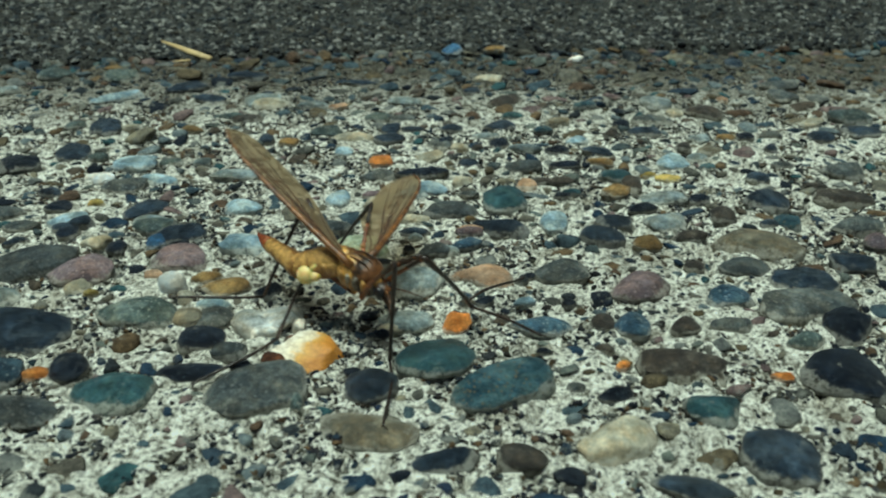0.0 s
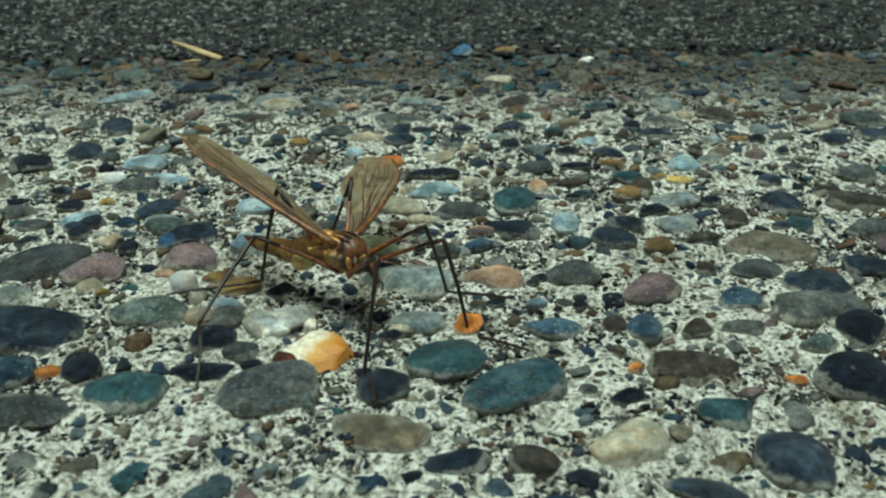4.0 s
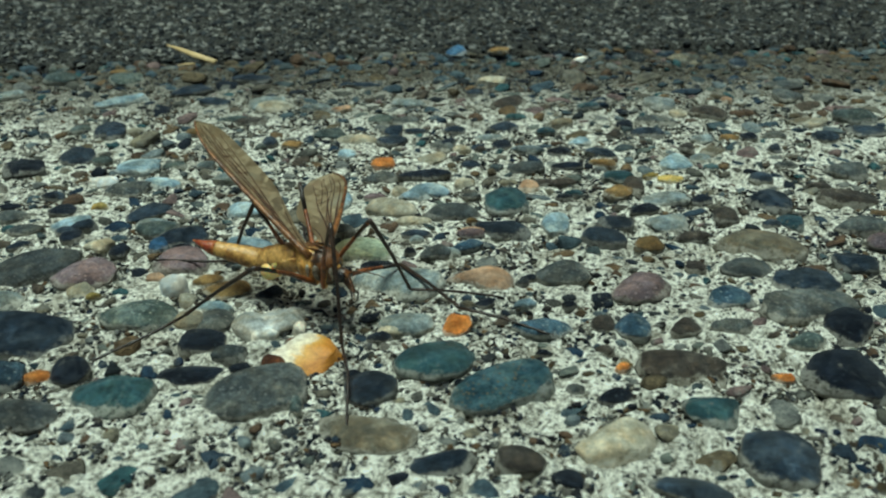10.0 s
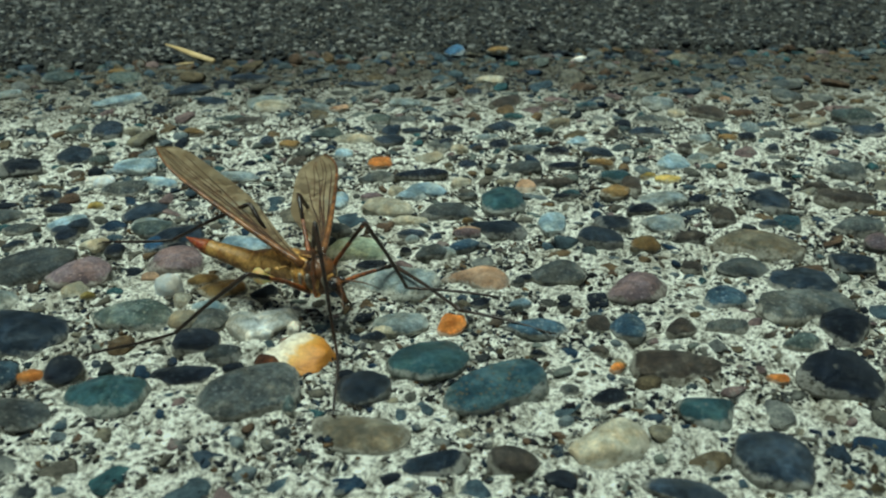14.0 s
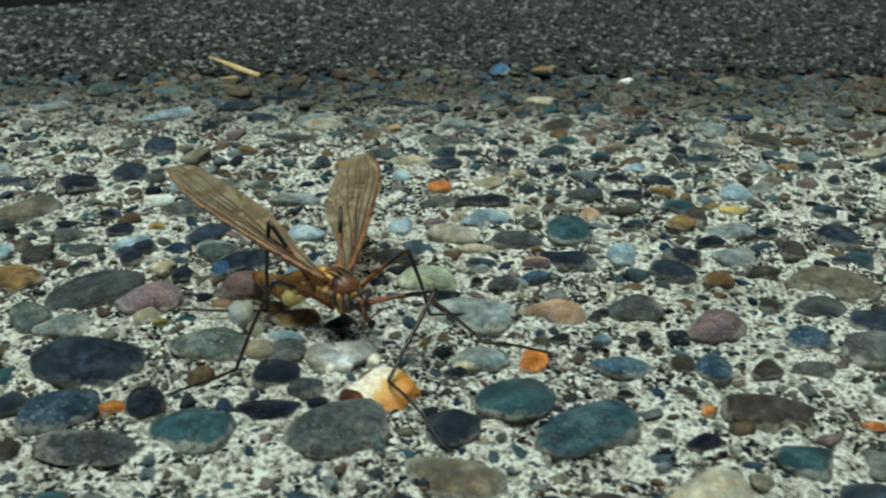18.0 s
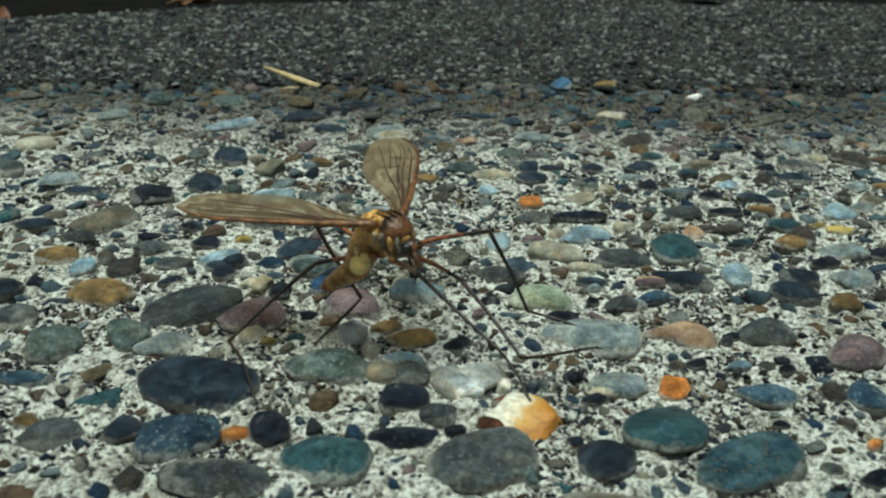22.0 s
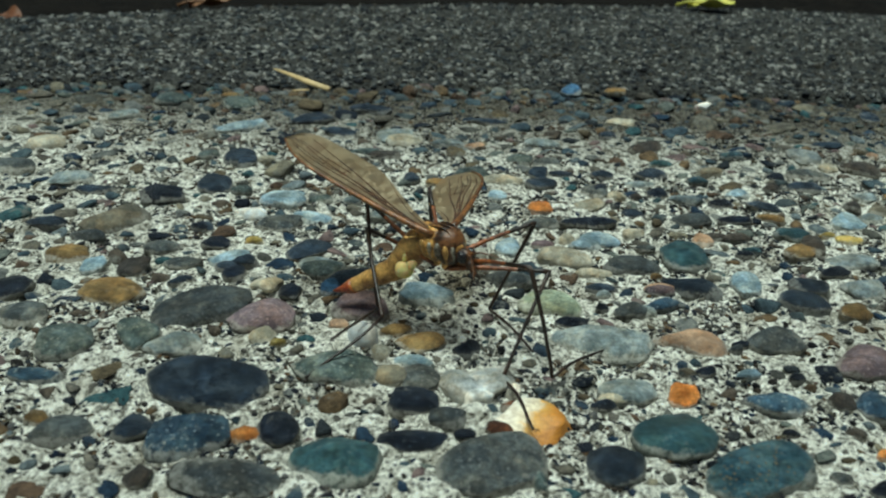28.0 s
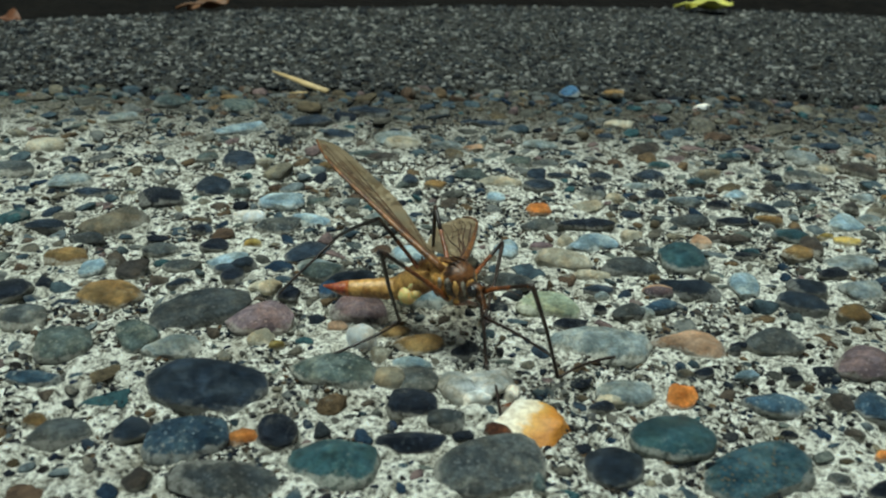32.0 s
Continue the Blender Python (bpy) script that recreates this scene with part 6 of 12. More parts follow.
    walk(WINGS[1], at([
        (0, -1.05, 0.10, 1.25, 151.6, 6.1, -154.0),
        (0.25, -1.05, 0.10, 1.25, 156.5, 3.8, -150.2),
        (0.5, -1.05, 0.10, 1.25, 161.1, 1.2, -146.5),
        (0.75, -1.05, 0.10, 1.25, 160.6, 1.3, -145.3),
        (1, -1.05, 0.10, 1.25, 160.1, 1.4, -144.2),
        (1.25, -1.05, 0.10, 1.25, 163.3, 1.5, -141.8),
        (1.5, -1.05, 0.10, 1.25, 166.4, 1.4, -139.3),
        (1.75, -1.05, 0.10, 1.25, 169.7, 1.4, -146.2),
        (2, -1.05, 0.10, 1.25, 172.8, 1.5, -153.2),
        (2.25, -1.05, 0.10, 1.25, 176.8, 0.6, -156.8),
        (2.5, -1.05, 0.10, 1.25, -179.2, -0.2, -160.5),
        (2.75, -1.05, 0.10, 1.25, 179.6, -0.3, -157.4),
        (3, -1.05, 0.10, 1.25, 178.3, -0.3, -154.3),
        (3.25, -1.05, 0.10, 1.25, 177.8, 4.4, -156.9),
        (3.5, -1.05, 0.10, 1.25, 177.3, 9.1, -159.6),
        (4, -1.05, 0.10, 1.25, -173.5, 3.3, -152.7),
        (4.5, -1.05, 0.10, 1.25, -165.1, -3.8, -146.6),
        (5, -1.05, 0.10, 1.25, -157.6, -11.8, -141.5),
        (5.5, -1.05, 0.10, 1.25, -150.8, -20.4, -137.4),
        (5.75, -1.05, 0.10, 1.25, -166.1, -18.4, -141.4),
        (6, -1.05, 0.10, 1.25, 178.4, -18.0, -145.2),
        (6.5, -1.05, 0.10, 1.25, 155.5, -16.6, -145.0),
        (7, -1.05, 0.10, 1.25, 153.7, -15.8, -140.8),
        (8, -1.05, 0.10, 1.25, 153.6, -15.7, -140.7),
        (8.5, -1.05, 0.10, 1.25, 156.7, -13.5, -141.6),
        (8.75, -1.05, 0.10, 1.25, 169.9, -6.5, -143.5),
        (9, -1.05, 0.10, 1.25, -176.8, -0.1, -143.6),
        (9.5, -1.05, 0.10, 1.25, 172.2, 1.0, -144.8),
        (10, -1.05, 0.10, 1.25, 161.1, 2.2, -146.2),
        (11, -1.05, 0.10, 1.25, 159.5, -0.2, -144.9),
        (12, -1.05, 0.10, 1.25, 157.9, -2.5, -143.6),
        (13, -1.05, 0.10, 1.25, 155.7, -5.3, -142.0),
        (14, -1.05, 0.10, 1.25, 153.5, -8.0, -140.3),
        (14.5, -1.05, 0.10, 1.25, 153.5, -8.0, -140.3),
        (15, -1.05, 0.10, 1.25, 158.1, -6.5, -141.2),
        (15.5, -1.05, 0.10, 1.25, 162.7, -5.0, -142.0),
        (16, -1.05, 0.10, 1.25, 167.3, -3.4, -142.6),
        (16.5, -1.05, 0.10, 1.25, 171.8, -1.7, -143.0),
        (16.75, -1.05, 0.10, 1.25, 173.1, -2.9, -145.8),
        (17, -1.05, 0.10, 1.25, 174.4, -4.0, -148.6),
        (17.25, -1.05, 0.10, 1.25, 169.7, -6.7, -146.4),
        (17.5, -1.05, 0.10, 1.25, 165.0, -9.5, -143.8),
        (17.75, -1.05, 0.10, 1.25, 166.0, -11.5, -143.5),
        (18, -1.05, 0.10, 1.25, 167.1, -13.5, -143.2),
        (18.25, -1.05, 0.10, 1.25, 167.7, -9.8, -143.5),
        (18.5, -1.05, 0.10, 1.25, 168.1, -6.0, -143.8),
        (18.75, -1.05, 0.10, 1.25, 159.6, -4.5, -144.1),
        (19, -1.05, 0.10, 1.25, 151.2, -3.0, -144.5),
        (19.25, -1.05, 0.10, 1.25, 153.2, -4.2, -147.7),
        (19.5, -1.05, 0.10, 1.25, 155.3, -5.3, -151.0),
        (19.75, -1.05, 0.10, 1.25, 163.2, -2.6, -147.5),
        (20, -1.05, 0.10, 1.25, 171.2, -0.5, -143.5),
        (20.25, -1.05, 0.10, 1.25, 171.6, -4.8, -142.5),
        (20.5, -1.05, 0.10, 1.25, 171.7, -9.1, -141.6),
        (20.75, -1.05, 0.10, 1.25, 144.6, -8.8, -138.0),
        (21, -1.05, 0.10, 1.25, 117.7, -5.9, -135.5),
        (21.25, -1.05, 0.10, 1.25, 144.8, -5.1, -134.9),
        (21.5, -1.05, 0.10, 1.25, 171.5, -0.0, -134.2),
        (21.75, -1.05, 0.10, 1.25, 174.0, -0.1, -133.7),
        (22, -1.05, 0.10, 1.25, 176.5, -0.1, -133.1),
        (22.25, -1.05, 0.10, 1.25, 174.9, 0.4, -135.8),
        (22.5, -1.05, 0.10, 1.25, 173.3, 0.8, -138.4),
        (22.75, -1.05, 0.10, 1.25, 171.7, 1.1, -141.1),
        (23, -1.05, 0.10, 1.25, 170.1, 1.4, -143.8),
        (23.25, -1.05, 0.10, 1.25, 168.5, -0.5, -143.6),
        (23.5, -1.05, 0.10, 1.25, 166.8, -2.5, -143.4),
        (23.75, -1.05, 0.10, 1.25, 165.1, -4.4, -143.2),
        (24, -1.05, 0.10, 1.25, 163.3, -6.3, -142.9),
        (24.25, -1.05, 0.10, 1.25, 164.0, -3.9, -143.6),
        (24.5, -1.05, 0.10, 1.25, 164.6, -1.4, -144.3),
        (24.75, -1.05, 0.10, 1.25, 165.2, 1.0, -144.9),
        (25, -1.05, 0.10, 1.25, 165.9, 3.5, -145.4),
        (25.25, -1.05, 0.10, 1.25, 160.5, 6.6, -146.8),
        (25.5, -1.05, 0.10, 1.25, 155.4, 10.0, -148.4),
        (26, -1.05, 0.10, 1.25, 161.8, 10.3, -149.7),
        (26.5, -1.05, 0.10, 1.25, 168.3, 10.7, -151.2),
        (27, -1.05, 0.10, 1.25, 174.8, 11.2, -152.6),
        (27.5, -1.05, 0.10, 1.25, -178.9, 11.7, -154.1),
        (27.75, -1.05, 0.10, 1.25, 173.7, 7.9, -151.3),
        (28, -1.05, 0.10, 1.25, 166.4, 4.1, -147.7),
        (28.25, -1.05, 0.10, 1.25, 167.4, 3.5, -147.2),
        (28.5, -1.05, 0.10, 1.25, 168.4, 3.0, -146.6),
        (28.75, -1.05, 0.10, 1.25, 169.4, 2.5, -146.1),
        (29, -1.05, 0.10, 1.25, 170.5, 2.0, -145.5),
        (29.25, -1.05, 0.10, 1.25, 170.7, 2.0, -145.1),
        (29.5, -1.05, 0.10, 1.25, 170.8, 2.1, -144.7),
        (29.75, -1.05, 0.10, 1.25, 171.0, 2.1, -144.2),
        (30, -1.05, 0.10, 1.25, 171.2, 2.2, -143.8),
        (30.25, -1.05, 0.10, 1.25, -177.7, 8.5, -148.1),
        (30.5, -1.05, 0.10, 1.25, -166.2, 14.8, -150.9),
        (30.75, -1.05, 0.10, 1.25, 160.4, 11.4, -150.0),
        (31, -1.05, 0.10, 1.25, 127.0, 10.3, -148.2),
        (31.25, -1.05, 0.10, 1.25, 134.9, 10.2, -146.7),
        (31.5, -1.05, 0.10, 1.25, 142.9, 10.4, -145.4),
        (31.75, -1.05, 0.10, 1.25, 152.0, 8.8, -142.7),
        (32, -1.05, 0.10, 1.25, 161.2, 7.1, -140.2),
    ]))
    # the legs, piece by piece
    walk(LEGS[0][0], at([
        (0, 0.85, 1.40, -1.75, 43.1, -57.1, 68.6),
        (0.25, 0.85, 1.40, -1.75, 45.7, -37.0, 65.8),
        (0.5, 0.85, 1.40, -1.75, 45.6, -16.6, 64.5),
        (0.75, 0.85, 1.40, -1.75, 42.6, -18.2, 67.8),
        (1, 0.85, 1.40, -1.75, 39.8, -19.6, 71.2),
        (1.25, 0.85, 1.40, -1.75, 36.6, -14.2, 77.1),
        (1.5, 0.85, 1.40, -1.75, 34.2, -8.5, 82.8),
        (1.75, 0.85, 1.40, -1.75, 32.5, -9.8, 87.7),
        (2, 0.85, 1.40, -1.75, 30.8, -11.0, 92.7),
        (2.25, 0.85, 1.40, -1.75, 31.7, -29.6, 93.9),
        (2.5, 0.85, 1.40, -1.75, 31.8, -48.0, 97.2),
        (2.75, 0.85, 1.40, -1.75, 36.1, -46.5, 91.7),
        (3, 0.85, 1.40, -1.75, 39.6, -44.2, 86.8),
        (3.25, 0.85, 1.40, -1.75, 45.1, -41.9, 77.4),
        (3.5, 0.85, 1.40, -1.75, 49.5, -39.3, 68.4),
        (4, 0.85, 1.40, -1.75, 50.3, -39.7, 65.2),
        (4.5, 0.85, 1.40, -1.75, 51.1, -40.0, 61.9),
        (5, 0.85, 1.40, -1.75, 51.9, -40.3, 58.6),
        (5.5, 0.85, 1.40, -1.75, 52.8, -40.5, 55.4),
        (5.75, 0.85, 1.40, -1.75, 50.0, -37.2, 57.6),
        (6, 0.85, 1.40, -1.75, 47.1, -34.0, 60.0),
        (6.5, 0.85, 1.40, -1.75, 57.2, -52.3, 46.5),
        (7, 0.85, 1.40, -1.75, 52.0, -53.0, 52.5),
        (8, 0.85, 1.40, -1.75, 50.9, -54.3, 53.6),
        (8.5, 0.85, 1.40, -1.75, 48.1, -52.6, 56.9),
        (8.75, 0.85, 1.40, -1.75, 48.6, -52.0, 55.9),
        (9, 0.85, 1.40, -1.75, 49.0, -51.4, 54.9),
        (9.5, 0.85, 1.40, -1.75, 50.7, -58.8, 53.3),
        (10, 0.85, 1.40, -1.75, 53.0, -66.1, 51.8),
        (11, 0.85, 1.40, -1.75, 54.8, -69.3, 51.0),
        (12, 0.85, 1.40, -1.75, 57.5, -72.5, 49.5),
        (13, 0.85, 1.40, -1.75, 59.0, -72.5, 49.3),
        (14, 0.85, 1.40, -1.75, 60.5, -72.5, 49.1),
        (14.5, 0.85, 1.40, -1.75, 64.8, -71.7, 45.9),
        (15, 0.85, 1.40, -1.75, 16.2, -67.9, 98.3),
        (15.5, 0.85, 1.40, -1.75, -25.3, -25.4, 142.5),
        (16, 0.85, 1.40, -1.75, -32.3, 21.8, 159.6),
        (16.5, 0.85, 1.40, -1.75, -25.5, 38.3, 167.8),
        (16.75, 0.85, 1.40, -1.75, -19.2, 39.2, 172.2),
        (17, 0.85, 1.40, -1.75, -13.2, 39.6, 176.7),
        (17.25, 0.85, 1.40, -1.75, -9.1, 26.7, 178.5),
        (17.5, 0.85, 1.40, -1.75, -5.5, 13.9, -179.5),
        (17.75, 0.85, 1.40, -1.75, -7.2, -2.1, 156.0),
        (18, 0.85, 1.40, -1.75, -2.6, -19.5, 132.2),
        (18.25, 0.85, 1.40, -1.75, 2.6, -38.2, 125.7),
        (18.5, 0.85, 1.40, -1.75, 13.2, -55.6, 112.9),
        (18.75, 0.85, 1.40, -1.75, 29.2, -56.1, 94.8),
        (19, 0.85, 1.40, -1.75, 43.4, -54.1, 77.3),
        (19.25, 0.85, 1.40, -1.75, 56.8, -43.2, 57.1),
        (19.5, 0.85, 1.40, -1.75, 62.8, -31.3, 41.4),
        (19.75, 0.85, 1.40, -1.75, 56.7, -29.3, 48.1),
        (20, 0.85, 1.40, -1.75, 51.3, -26.8, 54.5),
        (20.25, 0.85, 1.40, -1.75, 46.8, -26.6, 59.8),
        (20.5, 0.85, 1.40, -1.75, 42.8, -25.7, 65.1),
        (20.75, 0.85, 1.40, -1.75, 42.6, -18.4, 60.4),
        (21, 0.85, 1.40, -1.75, 41.2, -11.1, 55.8),
        (21.25, 0.85, 1.40, -1.75, 34.7, -0.9, 78.8),
        (21.5, 0.85, 1.40, -1.75, 32.8, 8.9, 101.9),
        (21.75, 0.85, 1.40, -1.75, 41.9, 34.6, 146.8),
        (22, 0.85, 1.40, -1.75, 66.1, 36.6, -152.7),
        (22.25, 0.85, 1.40, -1.75, 61.4, 42.2, -157.9),
        (22.5, 0.85, 1.40, -1.75, 56.3, 47.7, -164.2),
        (22.75, 0.85, 1.40, -1.75, 50.5, 52.8, -172.0),
        (23, 0.85, 1.40, -1.75, 43.7, 57.3, 178.8),
        (23.25, 0.85, 1.40, -1.75, 44.6, 58.3, 178.7),
        (23.5, 0.85, 1.40, -1.75, 45.6, 59.4, 178.6),
        (23.75, 0.85, 1.40, -1.75, 46.8, 60.5, 178.6),
        (24, 0.85, 1.40, -1.75, 48.1, 61.6, 178.7),
        (24.25, 0.85, 1.40, -1.75, 62.6, 61.7, -165.6),
        (24.5, 0.85, 1.40, -1.75, 76.0, 59.7, -150.5),
        (24.75, 0.85, 1.40, -1.75, 86.5, 55.9, -137.9),
        (25, 0.85, 1.40, -1.75, 93.6, 51.1, -128.3),
        (25.25, 0.85, 1.40, -1.75, 91.5, 44.9, -130.0),
        (25.5, 0.85, 1.40, -1.75, 88.4, 38.8, -132.3),
        (26, 0.85, 1.40, -1.75, 80.3, 39.5, -142.6),
        (26.5, 0.85, 1.40, -1.75, 72.0, 39.0, -153.3),
        (27, 0.85, 1.40, -1.75, 64.1, 37.4, -163.7),
        (27.5, 0.85, 1.40, -1.75, 57.2, 34.8, -173.1),
        (27.75, 0.85, 1.40, -1.75, 39.3, 19.9, 155.0),
        (28, 0.85, 1.40, -1.75, 33.2, -1.8, 131.1),
        (28.25, 0.85, 1.40, -1.75, 32.4, -0.6, 116.4),
        (28.5, 0.85, 1.40, -1.75, 30.6, 0.9, 98.2),
        (28.75, 0.85, 1.40, -1.75, 27.9, 2.2, 79.9),
        (29, 0.85, 1.40, -1.75, 25.1, 3.1, 65.2),
        (29.25, 0.85, 1.40, -1.75, 24.0, -3.0, 64.0),
        (29.5, 0.85, 1.40, -1.75, 23.1, -9.4, 62.8),
        (29.75, 0.85, 1.40, -1.75, 22.6, -15.7, 61.6),
        (30, 0.85, 1.40, -1.75, 22.3, -21.9, 60.4),
        (30.25, 0.85, 1.40, -1.75, 23.1, -17.9, 55.0),
        (30.5, 0.85, 1.40, -1.75, 23.0, -14.1, 49.5),
        (30.75, 0.85, 1.40, -1.75, 14.0, -0.7, 81.3),
        (31, 0.85, 1.40, -1.75, 14.4, 13.6, 112.6),
        (31.25, 0.85, 1.40, -1.75, 24.5, 31.9, 152.4),
        (31.5, 0.85, 1.40, -1.75, 46.2, 39.3, -157.9),
        (31.75, 0.85, 1.40, -1.75, 46.9, 33.3, -155.3),
        (32, 0.85, 1.40, -1.75, 46.8, 27.4, -152.8),
    ]))
    walk(LEGS[0][1], at([
        (0, 2.73, 6.20, 6.23, 52.7, 84.8, 89.1),
        (0.25, 3.96, 8.32, 3.96, 125.7, 77.3, 164.1),
        (0.5, 4.76, 9.62, 0.97, 128.0, 65.9, 169.1),
        (0.75, 4.26, 9.76, 1.22, 120.8, 62.5, 163.6),
        (1, 3.73, 9.87, 1.44, 113.7, 59.1, 158.4),
        (1.25, 2.90, 10.38, 0.57, 121.8, 66.5, 169.4),
        (1.5, 2.03, 10.72, -0.34, 137.0, 72.8, -173.6),
        (1.75, 1.22, 10.75, -0.13, 115.0, 63.1, 165.0),
        (2, 0.41, 10.72, 0.06, 102.6, 51.6, 153.7),
        (2.25, 0.28, 9.64, 2.94, 67.6, 78.0, 119.9),
        (2.5, 0.05, 7.71, 5.31, -35.9, 68.5, 15.3),
        (2.75, 0.65, 7.94, 5.14, -25.2, 69.8, 25.3),
        (3, 1.23, 8.20, 4.87, -13.0, 70.5, 37.3),
        (3.25, 2.39, 8.30, 4.60, -37.3, 68.2, 9.6),
        (3.5, 3.55, 8.23, 4.27, -53.4, 62.9, -10.4),
        (4, 3.92, 8.03, 4.32, -22.2, 70.0, 22.2),
        (4.5, 4.27, 7.82, 4.36, 23.3, 66.0, 71.0),
        (5, 4.62, 7.59, 4.39, 43.7, 52.4, 95.7),
        (5.5, 4.95, 7.35, 4.42, 49.3, 39.4, 105.7),
        (5.75, 4.91, 7.79, 3.99, 57.3, 44.1, 121.3),
        (6, 4.79, 8.22, 3.56, 66.8, 46.9, 137.9),
        (6.5, 4.85, 5.61, 5.76, 73.8, 66.8, 144.8),
        (7, 4.33, 5.94, 5.84, 77.0, 65.9, 149.0),
        (8, 4.14, 5.86, 5.96, 73.8, 66.7, 146.0),
        (8.5, 4.00, 6.23, 5.80, 81.3, 68.1, 154.5),
        (8.75, 4.13, 6.24, 5.74, 80.7, 77.4, 153.3),
        (9, 4.26, 6.25, 5.67, 93.0, 86.6, 164.3),
        (9.5, 3.80, 5.35, 6.37, -10.5, 77.3, 59.3),
        (10, 3.23, 4.42, 6.94, -17.9, 63.0, 50.1),
        (11, 2.96, 4.01, 7.14, -11.7, 63.8, 55.0),
        (12, 2.70, 3.57, 7.31, -5.7, 64.3, 60.1),
        (13, 2.71, 3.56, 7.31, -1.0, 68.0, 63.9),
        (14, 2.72, 3.56, 7.31, 4.6, 71.6, 68.8),
        (14.5, 2.92, 3.54, 7.27, 9.7, 72.4, 73.2),
        (15, 0.33, 4.94, 7.05, -7.6, 71.8, 53.7),
        (15.5, -5.96, 6.62, 2.33, -37.7, 47.4, 20.5),
        (16, -7.42, 4.47, -5.28, -25.6, 14.8, 39.7),
        (16.5, -6.44, 2.97, -7.63, -16.9, 10.8, 59.9),
        (16.75, -6.45, 2.40, -7.75, -14.7, 10.5, 59.9),
        (17, -6.45, 1.82, -7.81, -12.6, 10.5, 60.2),
        (17.25, -7.63, 1.62, -6.03, -13.4, 10.4, 47.1),
        (17.5, -8.37, 1.32, -4.03, -14.4, 11.2, 35.6),
        (17.75, -7.83, 5.26, -1.40, -16.1, 15.9, 22.7),
        (18, -5.16, 8.04, 1.42, -16.1, 22.7, 20.2),
        (18.25, -3.51, 7.47, 4.12, -25.6, 50.6, 1.8),
        (18.5, -1.24, 6.34, 6.09, -64.1, 69.6, -43.6),
        (18.75, 0.41, 6.68, 6.14, -34.0, 70.6, -12.6),
        (19, 2.08, 6.84, 5.94, -7.1, 65.8, 15.8),
        (19.25, 4.61, 7.21, 4.76, 158.8, 87.2, -176.4),
        (19.5, 6.94, 6.76, 3.19, 151.0, 61.8, -179.8),
        (19.75, 6.39, 7.57, 2.89, 149.2, 61.2, -179.4),
        (20, 5.78, 8.30, 2.53, 146.7, 60.7, 180.0),
        (20.25, 5.12, 8.75, 2.50, 137.4, 56.3, 172.6),
        (20.5, 4.45, 9.17, 2.37, 127.9, 51.9, 165.1),
        (20.75, 5.30, 9.24, 1.25, 120.6, 50.0, 160.5),
        (21, 6.09, 9.11, 0.08, 112.4, 48.1, 154.8),
        (21.25, 2.70, 10.72, -1.60, 121.8, 50.3, 170.8),
        (21.5, -1.09, 10.58, -3.22, 124.3, 53.3, 177.0),
        (21.75, -5.69, 5.68, -7.15, 69.5, 42.7, 105.4),
        (22, -5.93, -2.10, -7.41, 62.5, 13.9, 91.0),
        (22.25, -5.67, -1.25, -8.13, 57.4, 8.8, 84.1),
        (22.5, -5.30, -0.34, -8.78, 53.2, 4.0, 77.8),
        (22.75, -4.83, 0.60, -9.32, 49.7, -0.3, 72.0),
        (23, -4.29, 1.51, -9.74, 46.8, -3.8, 66.8),
        (23.25, -4.14, 1.52, -9.84, 44.0, -4.9, 66.8),
        (23.5, -3.98, 1.52, -9.93, 41.5, -5.9, 66.8),
        (23.75, -3.83, 1.51, -10.02, 39.3, -7.0, 66.8),
        (24, -3.67, 1.50, -10.10, 37.2, -8.0, 66.8),
        (24.25, -3.52, 0.28, -10.11, 35.4, -3.1, 61.7),
        (24.5, -3.33, -0.96, -9.95, 33.0, 2.6, 56.8),
        (24.75, -3.10, -2.17, -9.62, 29.9, 8.8, 52.0),
        (25, -2.85, -3.28, -9.14, 26.1, 15.4, 46.8),
        (25.25, -3.47, -3.76, -8.46, 20.3, 13.2, 36.8),
        (25.5, -4.13, -4.08, -7.70, 14.7, 11.1, 27.0),
        (26, -4.98, -3.05, -7.79, 13.1, 11.4, 31.8),
        (26.5, -5.74, -1.91, -7.73, 11.9, 12.0, 36.4),
        (27, -6.39, -0.72, -7.52, 11.3, 13.2, 41.3),
        (27.5, -6.89, 0.47, -7.17, 11.2, 14.6, 46.8),
        (27.75, -7.25, 5.18, -4.98, 3.1, 27.4, 23.5),
        (28, -5.39, 8.56, -1.45, -5.2, 48.1, 9.3),
        (28.25, -3.37, 9.91, -1.65, -23.1, 61.4, -12.9),
        (28.5, -0.50, 10.80, -1.90, -82.5, 71.2, -78.2),
        (28.75, 2.51, 10.75, -2.12, -133.3, 59.3, -133.9),
        (29, 4.83, 10.01, -2.27, -147.8, 47.9, -151.4),
        (29.25, 5.01, 9.93, -1.25, -144.5, 49.4, -147.1),
        (29.5, 5.13, 9.74, -0.20, -141.4, 51.4, -143.1),
        (29.75, 5.20, 9.44, 0.82, -138.4, 53.6, -139.3),
        (30, 5.21, 9.06, 1.79, -135.3, 56.1, -135.4),
        (30.25, 6.04, 8.80, 1.18, -139.8, 58.4, -140.2),
        (30.5, 6.83, 8.41, 0.56, -145.0, 60.9, -145.0),
        (30.75, 2.29, 10.79, -1.63, -101.3, 46.8, -88.9),
        (31, -2.69, 9.93, -3.98, -81.8, 30.8, -58.4),
        (31.25, -6.30, 5.13, -6.77, -55.2, 16.2, -8.2),
        (31.5, -5.96, -1.37, -7.77, -29.4, 6.3, 42.1),
        (31.75, -6.36, -1.92, -6.97, -26.8, 5.3, 44.0),
        (32, -6.65, -2.45, -6.12, -24.4, 4.7, 46.1),
    ]))
